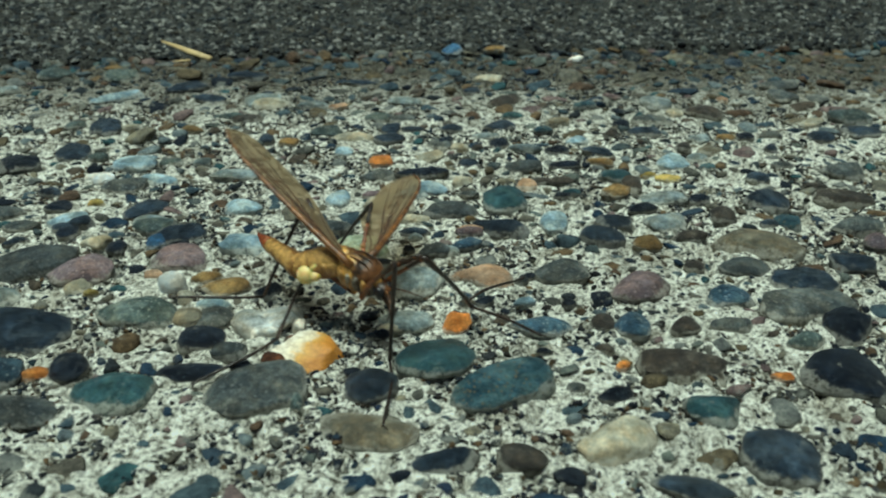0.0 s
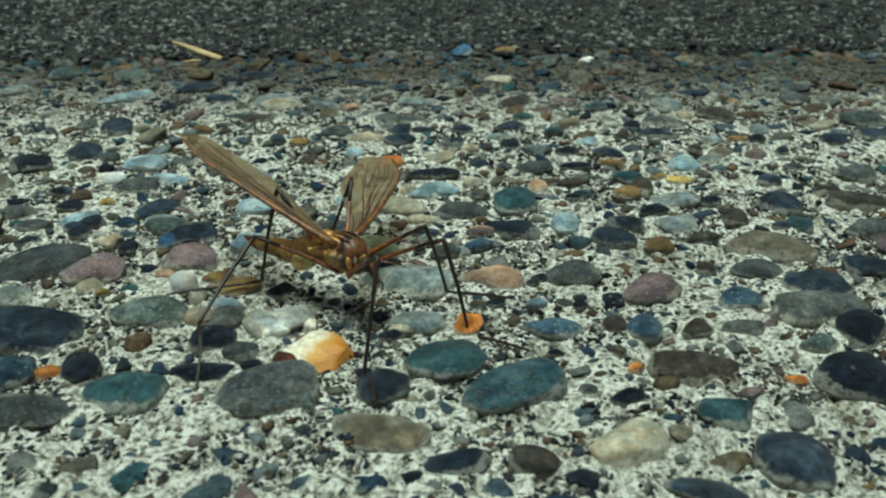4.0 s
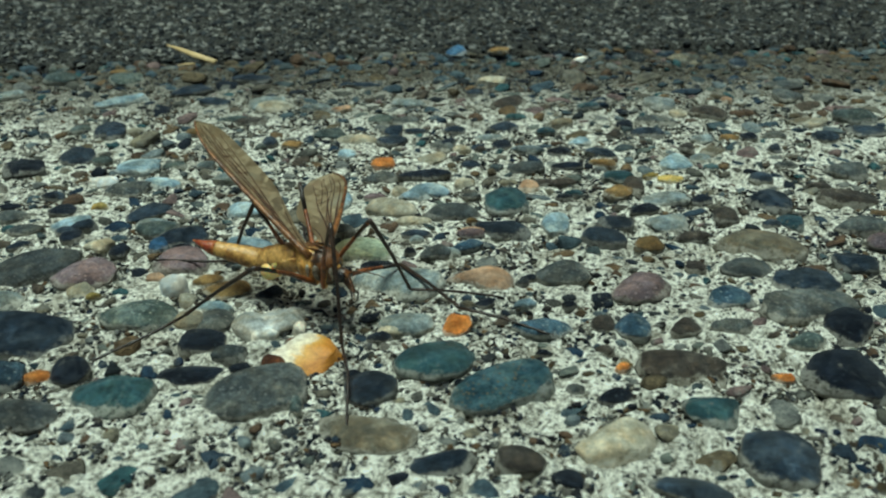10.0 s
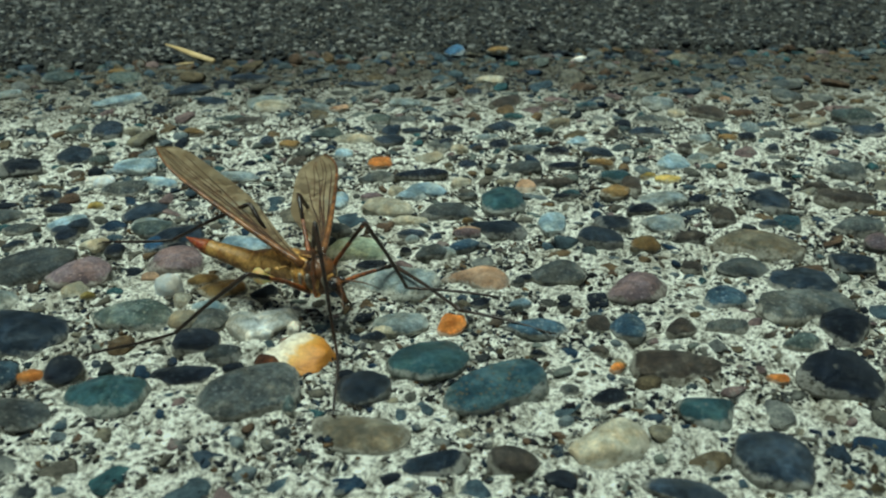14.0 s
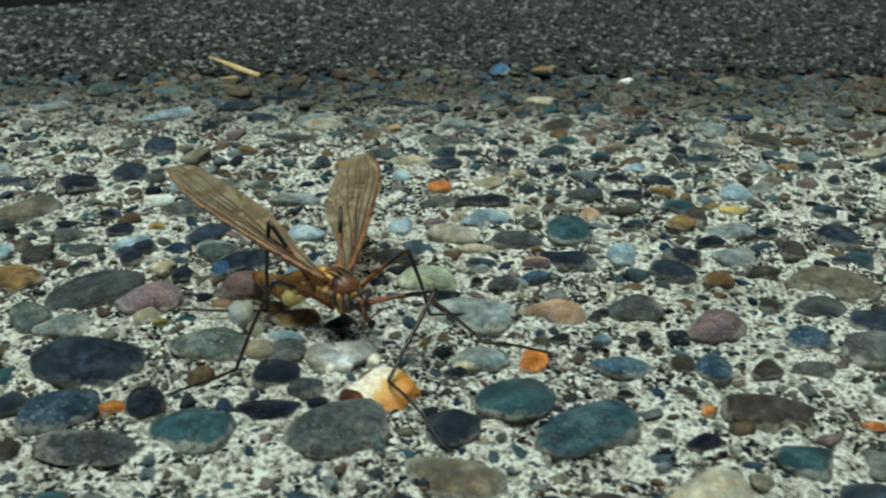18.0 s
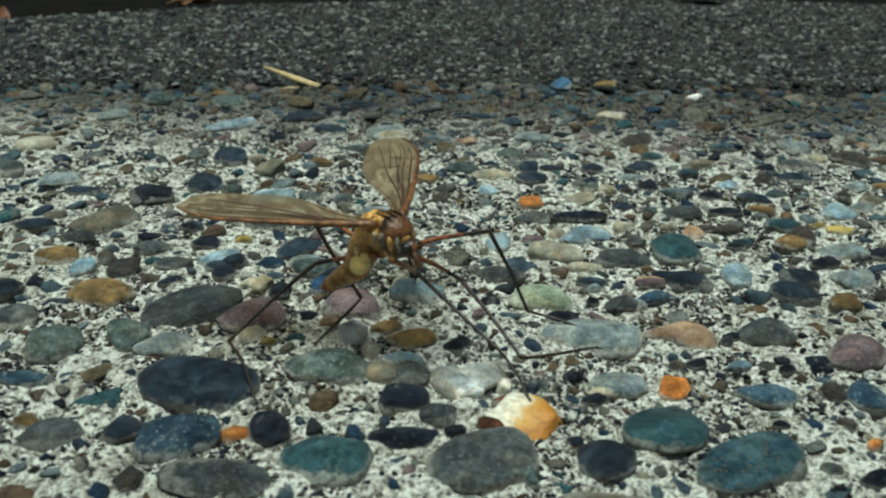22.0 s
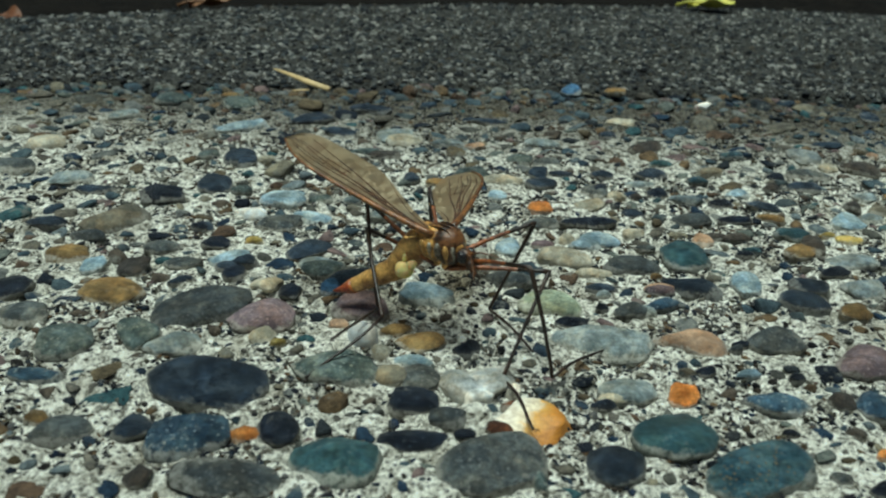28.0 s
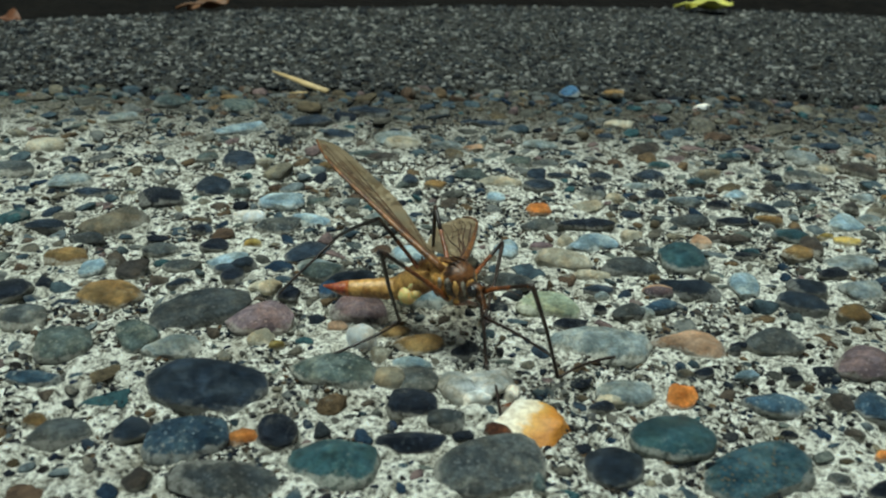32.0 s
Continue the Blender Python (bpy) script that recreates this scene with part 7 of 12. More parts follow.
    walk(LEGS[0][2], at([
        (0, 2.74, 7.15, -4.23, 6.4, -9.2, 41.0),
        (0.25, 1.74, 8.95, -6.28, 4.7, 0.5, 53.9),
        (0.5, 0.55, 10.43, -8.61, 5.6, 10.8, 66.3),
        (0.75, -0.39, 11.13, -8.10, 6.6, 15.7, 68.1),
        (1, -1.28, 11.86, -7.56, 7.8, 20.9, 70.2),
        (1.25, -1.21, 11.15, -9.06, 10.5, 16.8, 76.0),
        (1.5, -1.05, 10.37, -10.37, 12.8, 13.6, 82.1),
        (1.75, -3.36, 11.98, -9.50, 14.7, 7.3, 87.4),
        (2, -5.43, 13.60, -8.18, 16.1, 2.9, 93.7),
        (2.25, -0.80, 11.54, -7.33, 14.2, 9.5, 73.7),
        (2.5, 3.76, 8.72, -4.46, 9.9, 27.3, 53.7),
        (2.75, 3.93, 9.49, -4.71, 5.5, 19.3, 45.1),
        (3, 4.02, 10.33, -5.02, 2.7, 10.2, 37.9),
        (3.25, 6.24, 8.95, -5.15, 1.9, -7.2, 35.6),
        (3.5, 8.25, 7.37, -5.08, 1.8, -23.2, 33.0),
        (4, 7.25, 9.40, -5.54, -5.0, -25.5, 52.4),
        (4.5, 5.67, 11.86, -5.23, -11.1, -17.9, 72.9),
        (5, 3.98, 13.96, -3.93, -13.8, 4.4, 94.6),
        (5.5, 2.76, 15.16, -2.24, -8.2, 21.4, 111.8),
        (5.75, 0.99, 14.23, -3.31, -6.7, 5.4, 107.1),
        (6, -0.53, 13.04, -4.10, -4.0, -8.6, 103.7),
        (6.5, 1.48, 7.99, -3.89, 3.5, -8.2, 62.5),
        (7, 0.66, 8.14, -3.75, 4.1, -9.7, 66.3),
        (8, 0.70, 8.19, -3.68, 5.2, -9.8, 66.3),
        (8.5, 0.46, 7.92, -3.94, 6.6, -9.3, 62.2),
        (8.75, 2.07, 7.27, -4.50, 7.8, -6.5, 55.4),
        (9, 3.66, 6.42, -4.81, 8.2, -2.5, 48.9),
        (9.5, 4.98, 7.34, -3.87, 7.8, 2.8, 46.2),
        (10, 6.29, 8.07, -2.42, 7.2, 11.3, 43.7),
        (11, 5.62, 7.80, -2.28, 6.6, 11.1, 43.5),
        (12, 4.97, 7.51, -2.15, 6.1, 10.9, 43.3),
        (13, 4.44, 7.10, -2.42, 5.8, 10.1, 44.1),
        (14, 3.92, 6.65, -2.65, 5.5, 9.6, 44.9),
        (14.5, 3.85, 6.58, -2.73, 5.1, 9.4, 44.9),
        (15, 2.28, 7.59, -2.92, 5.5, 16.1, 48.3),
        (15.5, 0.69, 9.11, -5.40, 5.5, 10.1, 49.2),
        (16, 0.40, 10.96, -7.96, 6.4, 4.3, 55.2),
        (16.5, -1.27, 11.90, -9.59, 6.6, 3.5, 57.5),
        (16.75, -1.28, 11.33, -9.67, 6.2, 4.1, 54.3),
        (17, -1.32, 10.78, -9.72, 5.6, 4.6, 51.0),
        (17.25, -0.59, 9.18, -7.92, 7.0, 8.0, 67.2),
        (17.5, -0.00, 7.32, -6.07, 9.9, 10.9, 82.6),
        (17.75, 1.49, 9.15, -4.27, 9.8, 8.5, 78.0),
        (18, 3.93, 11.39, -2.63, 10.8, 4.6, 79.3),
        (18.25, 3.16, 7.67, -3.99, 10.9, -4.6, 71.7),
        (18.5, 1.41, 3.81, -3.75, 11.6, -1.7, 55.2),
        (18.75, 3.82, 5.91, -3.76, 11.4, -3.8, 51.8),
        (19, 6.23, 8.01, -3.63, 11.4, -5.7, 48.2),
        (19.25, 4.10, 7.18, -5.73, 11.5, -14.1, 39.2),
        (19.5, 1.99, 6.74, -6.07, 11.9, -12.3, 30.7),
        (19.75, 1.32, 7.52, -6.31, 10.6, -3.9, 29.9),
        (20, 0.64, 8.30, -6.62, 9.2, 4.0, 28.9),
        (20.25, -0.66, 9.50, -6.24, 6.9, 9.1, 23.5),
        (20.5, -1.81, 10.83, -5.89, 3.9, 14.3, 17.7),
        (20.75, -1.06, 11.50, -6.80, -0.3, 12.6, 9.8),
        (21, -0.25, 12.10, -7.73, -4.3, 10.5, 2.0),
        (21.25, -3.92, 11.79, -9.68, -0.1, 2.9, 28.7),
        (21.5, -7.36, 10.91, -11.63, 1.7, -6.9, 54.4),
        (21.75, -7.75, 13.12, -14.27, 3.2, -25.5, 40.5),
        (22, -6.11, 8.09, -9.92, -9.6, 11.8, 72.4),
        (22.25, -4.61, 9.07, -9.74, -8.0, 4.6, 69.9),
        (22.5, -3.09, 9.90, -9.51, -6.3, -2.9, 67.7),
        (22.75, -1.59, 10.58, -9.27, -4.7, -10.3, 65.7),
        (23, -0.16, 11.14, -9.05, -3.1, -17.2, 63.6),
        (23.25, -0.01, 11.13, -8.94, -1.8, -17.4, 63.1),
        (23.5, 0.13, 11.11, -8.84, -0.7, -17.7, 62.6),
        (23.75, 0.27, 11.09, -8.73, 0.4, -18.0, 62.1),
        (24, 0.41, 11.06, -8.63, 1.2, -18.2, 61.7),
        (24.25, 1.45, 9.51, -9.55, 0.7, -14.9, 66.5),
        (24.5, 2.41, 7.82, -10.42, 0.8, -11.2, 71.3),
        (24.75, 3.29, 6.01, -11.23, 1.3, -7.2, 75.8),
        (25, 4.08, 4.10, -11.94, 2.4, -3.1, 79.8),
        (25.25, 4.71, 2.37, -10.86, 3.7, 6.3, 69.8),
        (25.5, 5.05, 0.59, -9.72, 2.7, 15.4, 59.1),
        (26, 3.77, 2.38, -9.86, 1.7, 14.2, 55.3),
        (26.5, 2.52, 4.19, -9.92, 0.8, 13.0, 51.6),
        (27, 1.29, 6.03, -9.92, -0.1, 11.9, 47.9),
        (27.5, 0.07, 7.87, -9.83, -0.9, 10.8, 44.2),
        (27.75, 1.30, 8.89, -9.81, 1.0, 0.6, 52.8),
        (28, 1.54, 9.69, -9.26, 1.6, -6.7, 58.0),
        (28.25, 1.52, 8.79, -10.87, 1.9, -14.6, 63.8),
        (28.5, 0.19, 7.49, -11.83, 2.8, -16.7, 63.0),
        (28.75, -1.20, 6.89, -11.15, 4.2, -10.5, 59.9),
        (29, -1.36, 6.65, -10.06, 4.4, -2.0, 62.1),
        (29.25, -0.72, 6.22, -9.23, 4.8, 0.6, 63.8),
        (29.5, -0.11, 5.80, -8.41, 5.4, 3.0, 65.3),
        (29.75, 0.48, 5.39, -7.63, 6.0, 5.2, 66.7),
        (30, 1.03, 4.95, -6.92, 6.6, 6.8, 68.0),
        (30.25, 1.81, 5.27, -7.76, 5.8, 4.7, 60.6),
        (30.5, 2.65, 5.48, -8.62, 5.0, 2.5, 53.3),
        (30.75, 2.42, 3.60, -9.28, 4.1, 13.1, 48.0),
        (31, 2.04, 2.24, -9.35, 1.2, 27.2, 39.4),
        (31.25, 3.68, 3.70, -9.70, 8.3, 11.5, 55.7),
        (31.5, 1.78, 5.63, -8.92, 6.8, -0.5, 50.1),
        (31.75, 1.16, 5.34, -7.95, 6.5, 1.0, 51.8),
        (32, 0.61, 5.08, -6.98, 6.2, 2.4, 53.5),
    ]))
    walk(LEGS[1][0], at([
        (0, 0.85, 0.40, -1.75, -31.1, 21.2, -107.2),
        (0.25, 0.85, 0.40, -1.75, -24.6, 20.1, -89.9),
        (0.5, 0.85, 0.40, -1.75, -19.2, 18.0, -73.1),
        (0.75, 0.85, 0.40, -1.75, -21.7, 20.0, -77.9),
        (1, 0.85, 0.40, -1.75, -24.2, 21.9, -82.8),
        (1.25, 0.85, 0.40, -1.75, -23.9, 21.7, -79.8),
        (1.5, 0.85, 0.40, -1.75, -23.7, 21.4, -76.8),
        (1.75, 0.85, 0.40, -1.75, -24.2, 19.2, -76.1),
        (2, 0.85, 0.40, -1.75, -24.6, 16.9, -75.7),
        (2.25, 0.85, 0.40, -1.75, -26.0, 14.3, -79.7),
        (2.5, 0.85, 0.40, -1.75, -27.2, 11.7, -83.7),
        (2.75, 0.85, 0.40, -1.75, -27.3, 8.0, -82.7),
        (3, 0.85, 0.40, -1.75, -27.4, 4.3, -81.7),
        (3.25, 0.85, 0.40, -1.75, -27.8, 0.2, -86.1),
        (3.5, 0.85, 0.40, -1.75, -27.8, -4.0, -90.6),
        (4, 0.85, 0.40, -1.75, -28.6, -10.7, -72.1),
        (4.5, 0.85, 0.40, -1.75, -31.3, -17.3, -37.0),
        (5, 0.85, 0.40, -1.75, -34.9, -16.0, -0.8),
        (5.5, 0.85, 0.40, -1.75, -35.4, -11.5, 18.8),
        (5.75, 0.85, 0.40, -1.75, -32.5, -18.5, 17.1),
        (6, 0.85, 0.40, -1.75, -29.5, -25.2, 14.5),
        (6.5, 0.85, 0.40, -1.75, -27.2, -25.1, 14.3),
        (7, 0.85, 0.40, -1.75, -26.8, -25.1, 19.6),
        (8, 0.85, 0.40, -1.75, -24.6, -25.4, 20.1),
        (8.5, 0.85, 0.40, -1.75, -21.6, -24.5, 18.3),
        (8.75, 0.85, 0.40, -1.75, -17.4, -23.2, 12.4),
        (9, 0.85, 0.40, -1.75, -14.0, -22.1, 6.5),
        (9.5, 0.85, 0.40, -1.75, -12.4, -28.3, 3.4),
        (10, 0.85, 0.40, -1.75, -10.6, -34.5, 0.2),
        (11, 0.85, 0.40, -1.75, -10.9, -34.4, 1.2),
        (12, 0.85, 0.40, -1.75, -11.1, -34.4, 2.1),
        (13, 0.85, 0.40, -1.75, -11.7, -35.3, 3.9),
        (14, 0.85, 0.40, -1.75, -12.3, -36.2, 5.7),
        (14.5, 0.85, 0.40, -1.75, -12.0, -36.3, 5.8),
        (15, 0.85, 0.40, -1.75, -12.4, -30.3, 7.5),
        (15.5, 0.85, 0.40, -1.75, -12.4, -24.1, 9.0),
        (16, 0.85, 0.40, -1.75, -12.1, -17.9, 10.2),
        (16.5, 0.85, 0.40, -1.75, -11.5, -11.9, 11.3),
        (16.75, 0.85, 0.40, -1.75, -10.1, -12.1, 6.9),
        (17, 0.85, 0.40, -1.75, -9.1, -12.4, 2.6),
        (17.25, 0.85, 0.40, -1.75, -9.3, -18.4, 3.3),
        (17.5, 0.85, 0.40, -1.75, -9.5, -24.3, 4.0),
        (17.75, 0.85, 0.40, -1.75, -9.8, -32.7, 5.0),
        (18, 0.85, 0.40, -1.75, -9.7, -41.1, 5.2),
        (18.25, 0.85, 0.40, -1.75, -9.7, -40.7, 6.0),
        (18.5, 0.85, 0.40, -1.75, -9.7, -40.2, 6.9),
        (18.75, 0.85, 0.40, -1.75, -9.4, -40.8, 7.8),
        (19, 0.85, 0.40, -1.75, -9.0, -41.5, 8.6),
        (19.25, 0.85, 0.40, -1.75, -1.9, -37.0, -2.1),
        (19.5, 0.85, 0.40, -1.75, 3.3, -32.9, -12.6),
        (19.75, 0.85, 0.40, -1.75, -1.3, -19.1, -5.3),
        (20, 0.85, 0.40, -1.75, -3.3, -5.0, 0.6),
        (20.25, 0.85, 0.40, -1.75, -2.3, 29.1, -35.5),
        (20.5, 0.85, 0.40, -1.75, -31.1, 45.4, -94.8),
        (20.75, 0.85, 0.40, -1.75, -37.7, 39.0, -103.8),
        (21, 0.85, 0.40, -1.75, -42.0, 32.4, -111.8),
        (21.25, 0.85, 0.40, -1.75, -30.9, 28.8, -91.8),
        (21.5, 0.85, 0.40, -1.75, -21.5, 24.8, -72.0),
        (21.75, 0.85, 0.40, -1.75, -24.0, 24.9, -76.1),
        (22, 0.85, 0.40, -1.75, -26.4, 24.8, -80.2),
        (22.25, 0.85, 0.40, -1.75, -26.5, 19.1, -78.6),
        (22.5, 0.85, 0.40, -1.75, -26.6, 13.3, -77.2),
        (22.75, 0.85, 0.40, -1.75, -26.8, 7.4, -75.8),
        (23, 0.85, 0.40, -1.75, -27.1, 1.6, -74.5),
        (23.25, 0.85, 0.40, -1.75, -27.4, 0.4, -73.8),
        (23.5, 0.85, 0.40, -1.75, -27.7, -0.8, -73.1),
        (23.75, 0.85, 0.40, -1.75, -28.1, -1.9, -72.4),
        (24, 0.85, 0.40, -1.75, -28.4, -3.1, -71.6),
        (24.25, 0.85, 0.40, -1.75, -28.5, -2.8, -75.7),
        (24.5, 0.85, 0.40, -1.75, -28.5, -2.5, -79.8),
        (24.75, 0.85, 0.40, -1.75, -28.6, -2.2, -83.8),
        (25, 0.85, 0.40, -1.75, -28.7, -2.0, -87.9),
        (25.25, 0.85, 0.40, -1.75, -28.3, -6.3, -95.0),
        (25.5, 0.85, 0.40, -1.75, -27.2, -10.6, -102.3),
        (26, 0.85, 0.40, -1.75, -27.5, -8.5, -101.0),
        (26.5, 0.85, 0.40, -1.75, -27.7, -6.4, -99.7),
        (27, 0.85, 0.40, -1.75, -28.0, -4.3, -98.5),
        (27.5, 0.85, 0.40, -1.75, -28.2, -2.1, -97.2),
        (27.75, 0.85, 0.40, -1.75, -28.4, -2.2, -93.2),
        (28, 0.85, 0.40, -1.75, -28.7, -2.2, -89.1),
        (28.25, 0.85, 0.40, -1.75, -28.9, -0.7, -87.1),
        (28.5, 0.85, 0.40, -1.75, -29.1, 0.7, -85.1),
        (28.75, 0.85, 0.40, -1.75, -29.2, 2.2, -83.1),
        (29, 0.85, 0.40, -1.75, -29.3, 3.6, -81.1),
        (29.25, 0.85, 0.40, -1.75, -29.5, 1.4, -81.8),
        (29.5, 0.85, 0.40, -1.75, -29.6, -0.9, -82.4),
        (29.75, 0.85, 0.40, -1.75, -29.8, -3.1, -83.1),
        (30, 0.85, 0.40, -1.75, -29.9, -5.4, -83.7),
        (30.25, 0.85, 0.40, -1.75, -29.2, -8.2, -89.7),
        (30.5, 0.85, 0.40, -1.75, -28.3, -11.0, -95.7),
        (30.75, 0.85, 0.40, -1.75, -27.1, -13.2, -101.4),
        (31, 0.85, 0.40, -1.75, -25.6, -15.2, -107.2),
        (31.25, 0.85, 0.40, -1.75, -27.1, -17.2, -101.3),
        (31.5, 0.85, 0.40, -1.75, -28.9, -19.0, -95.3),
        (31.75, 0.85, 0.40, -1.75, -42.3, -38.5, -58.6),
        (32, 0.85, 0.40, -1.75, -69.1, -43.0, -9.2),
    ]))
    walk(LEGS[1][1], at([
        (0, -1.76, -8.06, -5.19, 19.9, 3.6, 31.4),
        (0.25, 0.86, -8.52, -5.01, 20.6, 8.1, 44.3),
        (0.5, 3.48, -8.24, -4.69, 22.1, 14.8, 54.9),
        (0.75, 2.72, -8.33, -5.00, 19.0, 17.5, 44.2),
        (1, 1.95, -8.35, -5.29, 15.2, 19.7, 33.0),
        (1.25, 2.41, -8.29, -5.26, 13.5, 22.4, 29.1),
        (1.5, 2.87, -8.21, -5.22, 11.4, 24.8, 24.9),
        (1.75, 3.00, -8.31, -4.87, 15.8, 24.1, 36.2),
        (2, 3.10, -8.41, -4.52, 19.9, 22.0, 46.7),
        (2.25, 2.50, -8.66, -4.10, 18.6, 20.9, 43.3),
        (2.5, 1.88, -8.85, -3.68, 17.2, 19.9, 39.8),
        (2.75, 2.04, -8.93, -3.08, 17.1, 19.2, 39.8),
        (3, 2.22, -8.97, -2.47, 17.0, 18.5, 39.6),
        (3.25, 1.49, -9.08, -1.78, 12.3, 13.6, 26.2),
        (3.5, 0.75, -9.08, -1.09, 8.5, 8.3, 12.8),
        (4, 3.72, -8.48, 0.01, 9.0, 22.1, 17.4),
        (4.5, 8.10, -5.05, 1.08, 0.5, 50.3, -2.8),
        (5, 9.98, 0.28, 0.87, -37.7, 45.3, -56.3),
        (5.5, 9.66, 3.40, 0.14, -39.5, 35.4, -59.5),
        (5.75, 9.46, 3.04, 1.26, -37.9, 39.6, -58.0),
        (6, 9.17, 2.55, 2.30, -35.5, 43.5, -55.4),
        (6.5, 9.19, 2.53, 2.28, -35.3, 43.7, -56.1),
        (7, 8.95, 3.28, 2.28, -32.1, 45.4, -52.2),
        (8, 8.91, 3.35, 2.33, -31.3, 45.1, -51.7),
        (8.5, 9.06, 3.11, 2.19, -29.7, 45.6, -50.1),
        (8.75, 9.38, 2.27, 1.99, -33.4, 42.9, -56.1),
        (9, 9.60, 1.39, 1.82, -36.5, 39.9, -61.5),
        (9.5, 9.20, 0.90, 2.75, -40.8, 41.3, -69.6),
        (10, 8.68, 0.43, 3.62, -44.9, 42.0, -77.1),
        (11, 8.68, 0.56, 3.62, -43.4, 43.8, -75.8),
        (12, 8.68, 0.69, 3.62, -42.0, 45.5, -74.5),
        (13, 8.58, 0.93, 3.74, -37.8, 44.7, -69.1),
        (14, 8.48, 1.16, 3.86, -33.9, 43.8, -63.7),
        (14.5, 8.47, 1.18, 3.87, -33.9, 43.7, -63.7),
        (15, 8.98, 1.48, 3.04, -36.1, 52.7, -66.1),
        (15.5, 9.41, 1.76, 2.13, -39.3, 61.6, -69.1),
        (16, 9.75, 2.01, 1.17, -44.0, 70.2, -73.0),
        (16.5, 9.97, 2.22, 0.20, -51.0, 78.2, -78.8),
        (16.75, 10.07, 1.52, 0.24, -64.1, 74.6, -91.5),
        (17, 10.12, 0.81, 0.30, -72.4, 70.8, -99.8),
        (17.25, 9.85, 0.93, 1.24, -57.9, 72.9, -84.0),
        (17.5, 9.49, 1.00, 2.15, -39.3, 73.6, -63.5),
        (17.75, 8.82, 1.10, 3.38, -33.1, 71.5, -56.2),
        (18, 7.98, 1.04, 4.49, -26.0, 68.4, -47.9),
        (18.25, 8.02, 1.15, 4.44, -37.2, 69.6, -59.7),
        (18.5, 8.05, 1.27, 4.38, -48.5, 69.4, -71.9),
        (18.75, 7.97, 1.37, 4.46, -47.5, 72.7, -70.7),
        (19, 7.88, 1.46, 4.55, -45.9, 76.0, -68.8),
        (19.25, 8.43, 0.12, 3.97, -21.1, 80.8, -42.5),
        (19.5, 8.64, -1.34, 3.40, 19.4, 79.4, 0.1),
        (19.75, 9.79, -0.43, 1.36, 43.9, 44.1, 24.2),
        (20, 10.31, 0.50, -0.92, 48.3, 4.3, 26.3),
        (20.25, 7.61, -4.42, -6.38, 45.4, -4.8, 36.6),
        (20.5, 0.29, -6.25, -8.51, 40.8, 3.5, 18.4),
        (20.75, -0.92, -6.77, -7.73, 37.1, 7.0, 16.1),
        (21, -2.13, -7.05, -6.83, 33.2, 11.1, 13.0),
        (21.25, 0.58, -7.92, -6.33, 26.9, 28.7, 0.7),
        (21.5, 3.52, -7.80, -5.73, 12.8, 44.3, -20.6),
        (21.75, 2.92, -7.97, -5.74, 15.5, 38.5, -12.6),
        (22, 2.32, -8.10, -5.74, 17.0, 32.4, -6.0),
        (22.25, 2.62, -8.40, -4.86, 11.5, 46.2, -12.2),
        (22.5, 2.91, -8.62, -3.93, -0.9, 62.1, -26.6),
        (22.75, 3.17, -8.73, -2.97, -36.9, 73.3, -65.4),
        (23, 3.39, -8.75, -2.02, -83.6, 71.3, -114.9),
        (23.25, 3.50, -8.72, -1.82, -106.7, 76.6, -137.7),
        (23.5, 3.62, -8.69, -1.62, -147.1, 78.2, -177.1),
        (23.75, 3.73, -8.65, -1.43, 177.5, 74.6, 149.3),
        (24, 3.84, -8.60, -1.24, 158.0, 68.5, 132.1),
        (24.25, 3.20, -8.79, -1.28, 117.9, 65.8, 92.4),
        (24.5, 2.54, -8.94, -1.33, 89.1, 53.5, 63.5),
        (24.75, 1.87, -9.04, -1.38, 74.3, 37.8, 48.7),
        (25, 1.20, -9.09, -1.42, 65.8, 24.2, 40.4),
        (25.25, 0.02, -9.01, -0.70, 54.3, 31.2, 28.0),
        (25.5, -1.14, -8.72, -0.01, 41.2, 37.5, 13.8),
        (26, -0.94, -8.82, -0.35, 40.6, 35.2, 20.1),
        (26.5, -0.74, -8.91, -0.69, 39.9, 32.5, 25.9),
        (27, -0.54, -8.97, -1.05, 39.3, 29.4, 31.1),
        (27.5, -0.34, -9.02, -1.40, 38.5, 26.0, 35.9),
        (27.75, 0.32, -9.08, -1.39, 40.2, 26.2, 46.6),
        (28, 1.00, -9.09, -1.38, 42.3, 25.9, 57.3),
        (28.25, 1.33, -9.09, -1.63, 42.1, 23.1, 61.9),
        (28.5, 1.65, -9.07, -1.87, 41.9, 20.2, 66.4),
        (28.75, 1.98, -9.03, -2.11, 41.5, 17.3, 70.7),
        (29, 2.31, -8.97, -2.35, 41.1, 14.4, 74.8),
        (29.25, 2.21, -9.00, -1.98, 39.1, 14.9, 72.7),
        (29.5, 2.10, -9.02, -1.60, 37.3, 15.4, 70.6),
        (29.75, 1.99, -9.02, -1.23, 35.5, 15.9, 68.4),
        (30, 1.89, -9.00, -0.86, 33.8, 16.4, 66.2),
        (30.25, 0.90, -9.00, -0.39, 28.9, 21.8, 55.0),
        (30.5, -0.08, -8.88, 0.06, 22.8, 26.6, 42.9),
        (30.75, -0.98, -8.67, 0.42, 11.3, 67.2, 18.7),
        (31, -1.87, -8.35, 0.75, -105.3, 64.9, -111.8),
        (31.25, -0.93, -8.50, 1.06, -97.0, 82.5, -103.3),
        (31.5, 0.03, -8.54, 1.34, 72.4, 80.0, 67.7),
        (31.75, 4.72, -5.95, 4.16, 165.9, 76.1, 162.9),
        (32, 7.71, -0.71, 4.73, -145.4, 61.6, -148.1),
    ]))
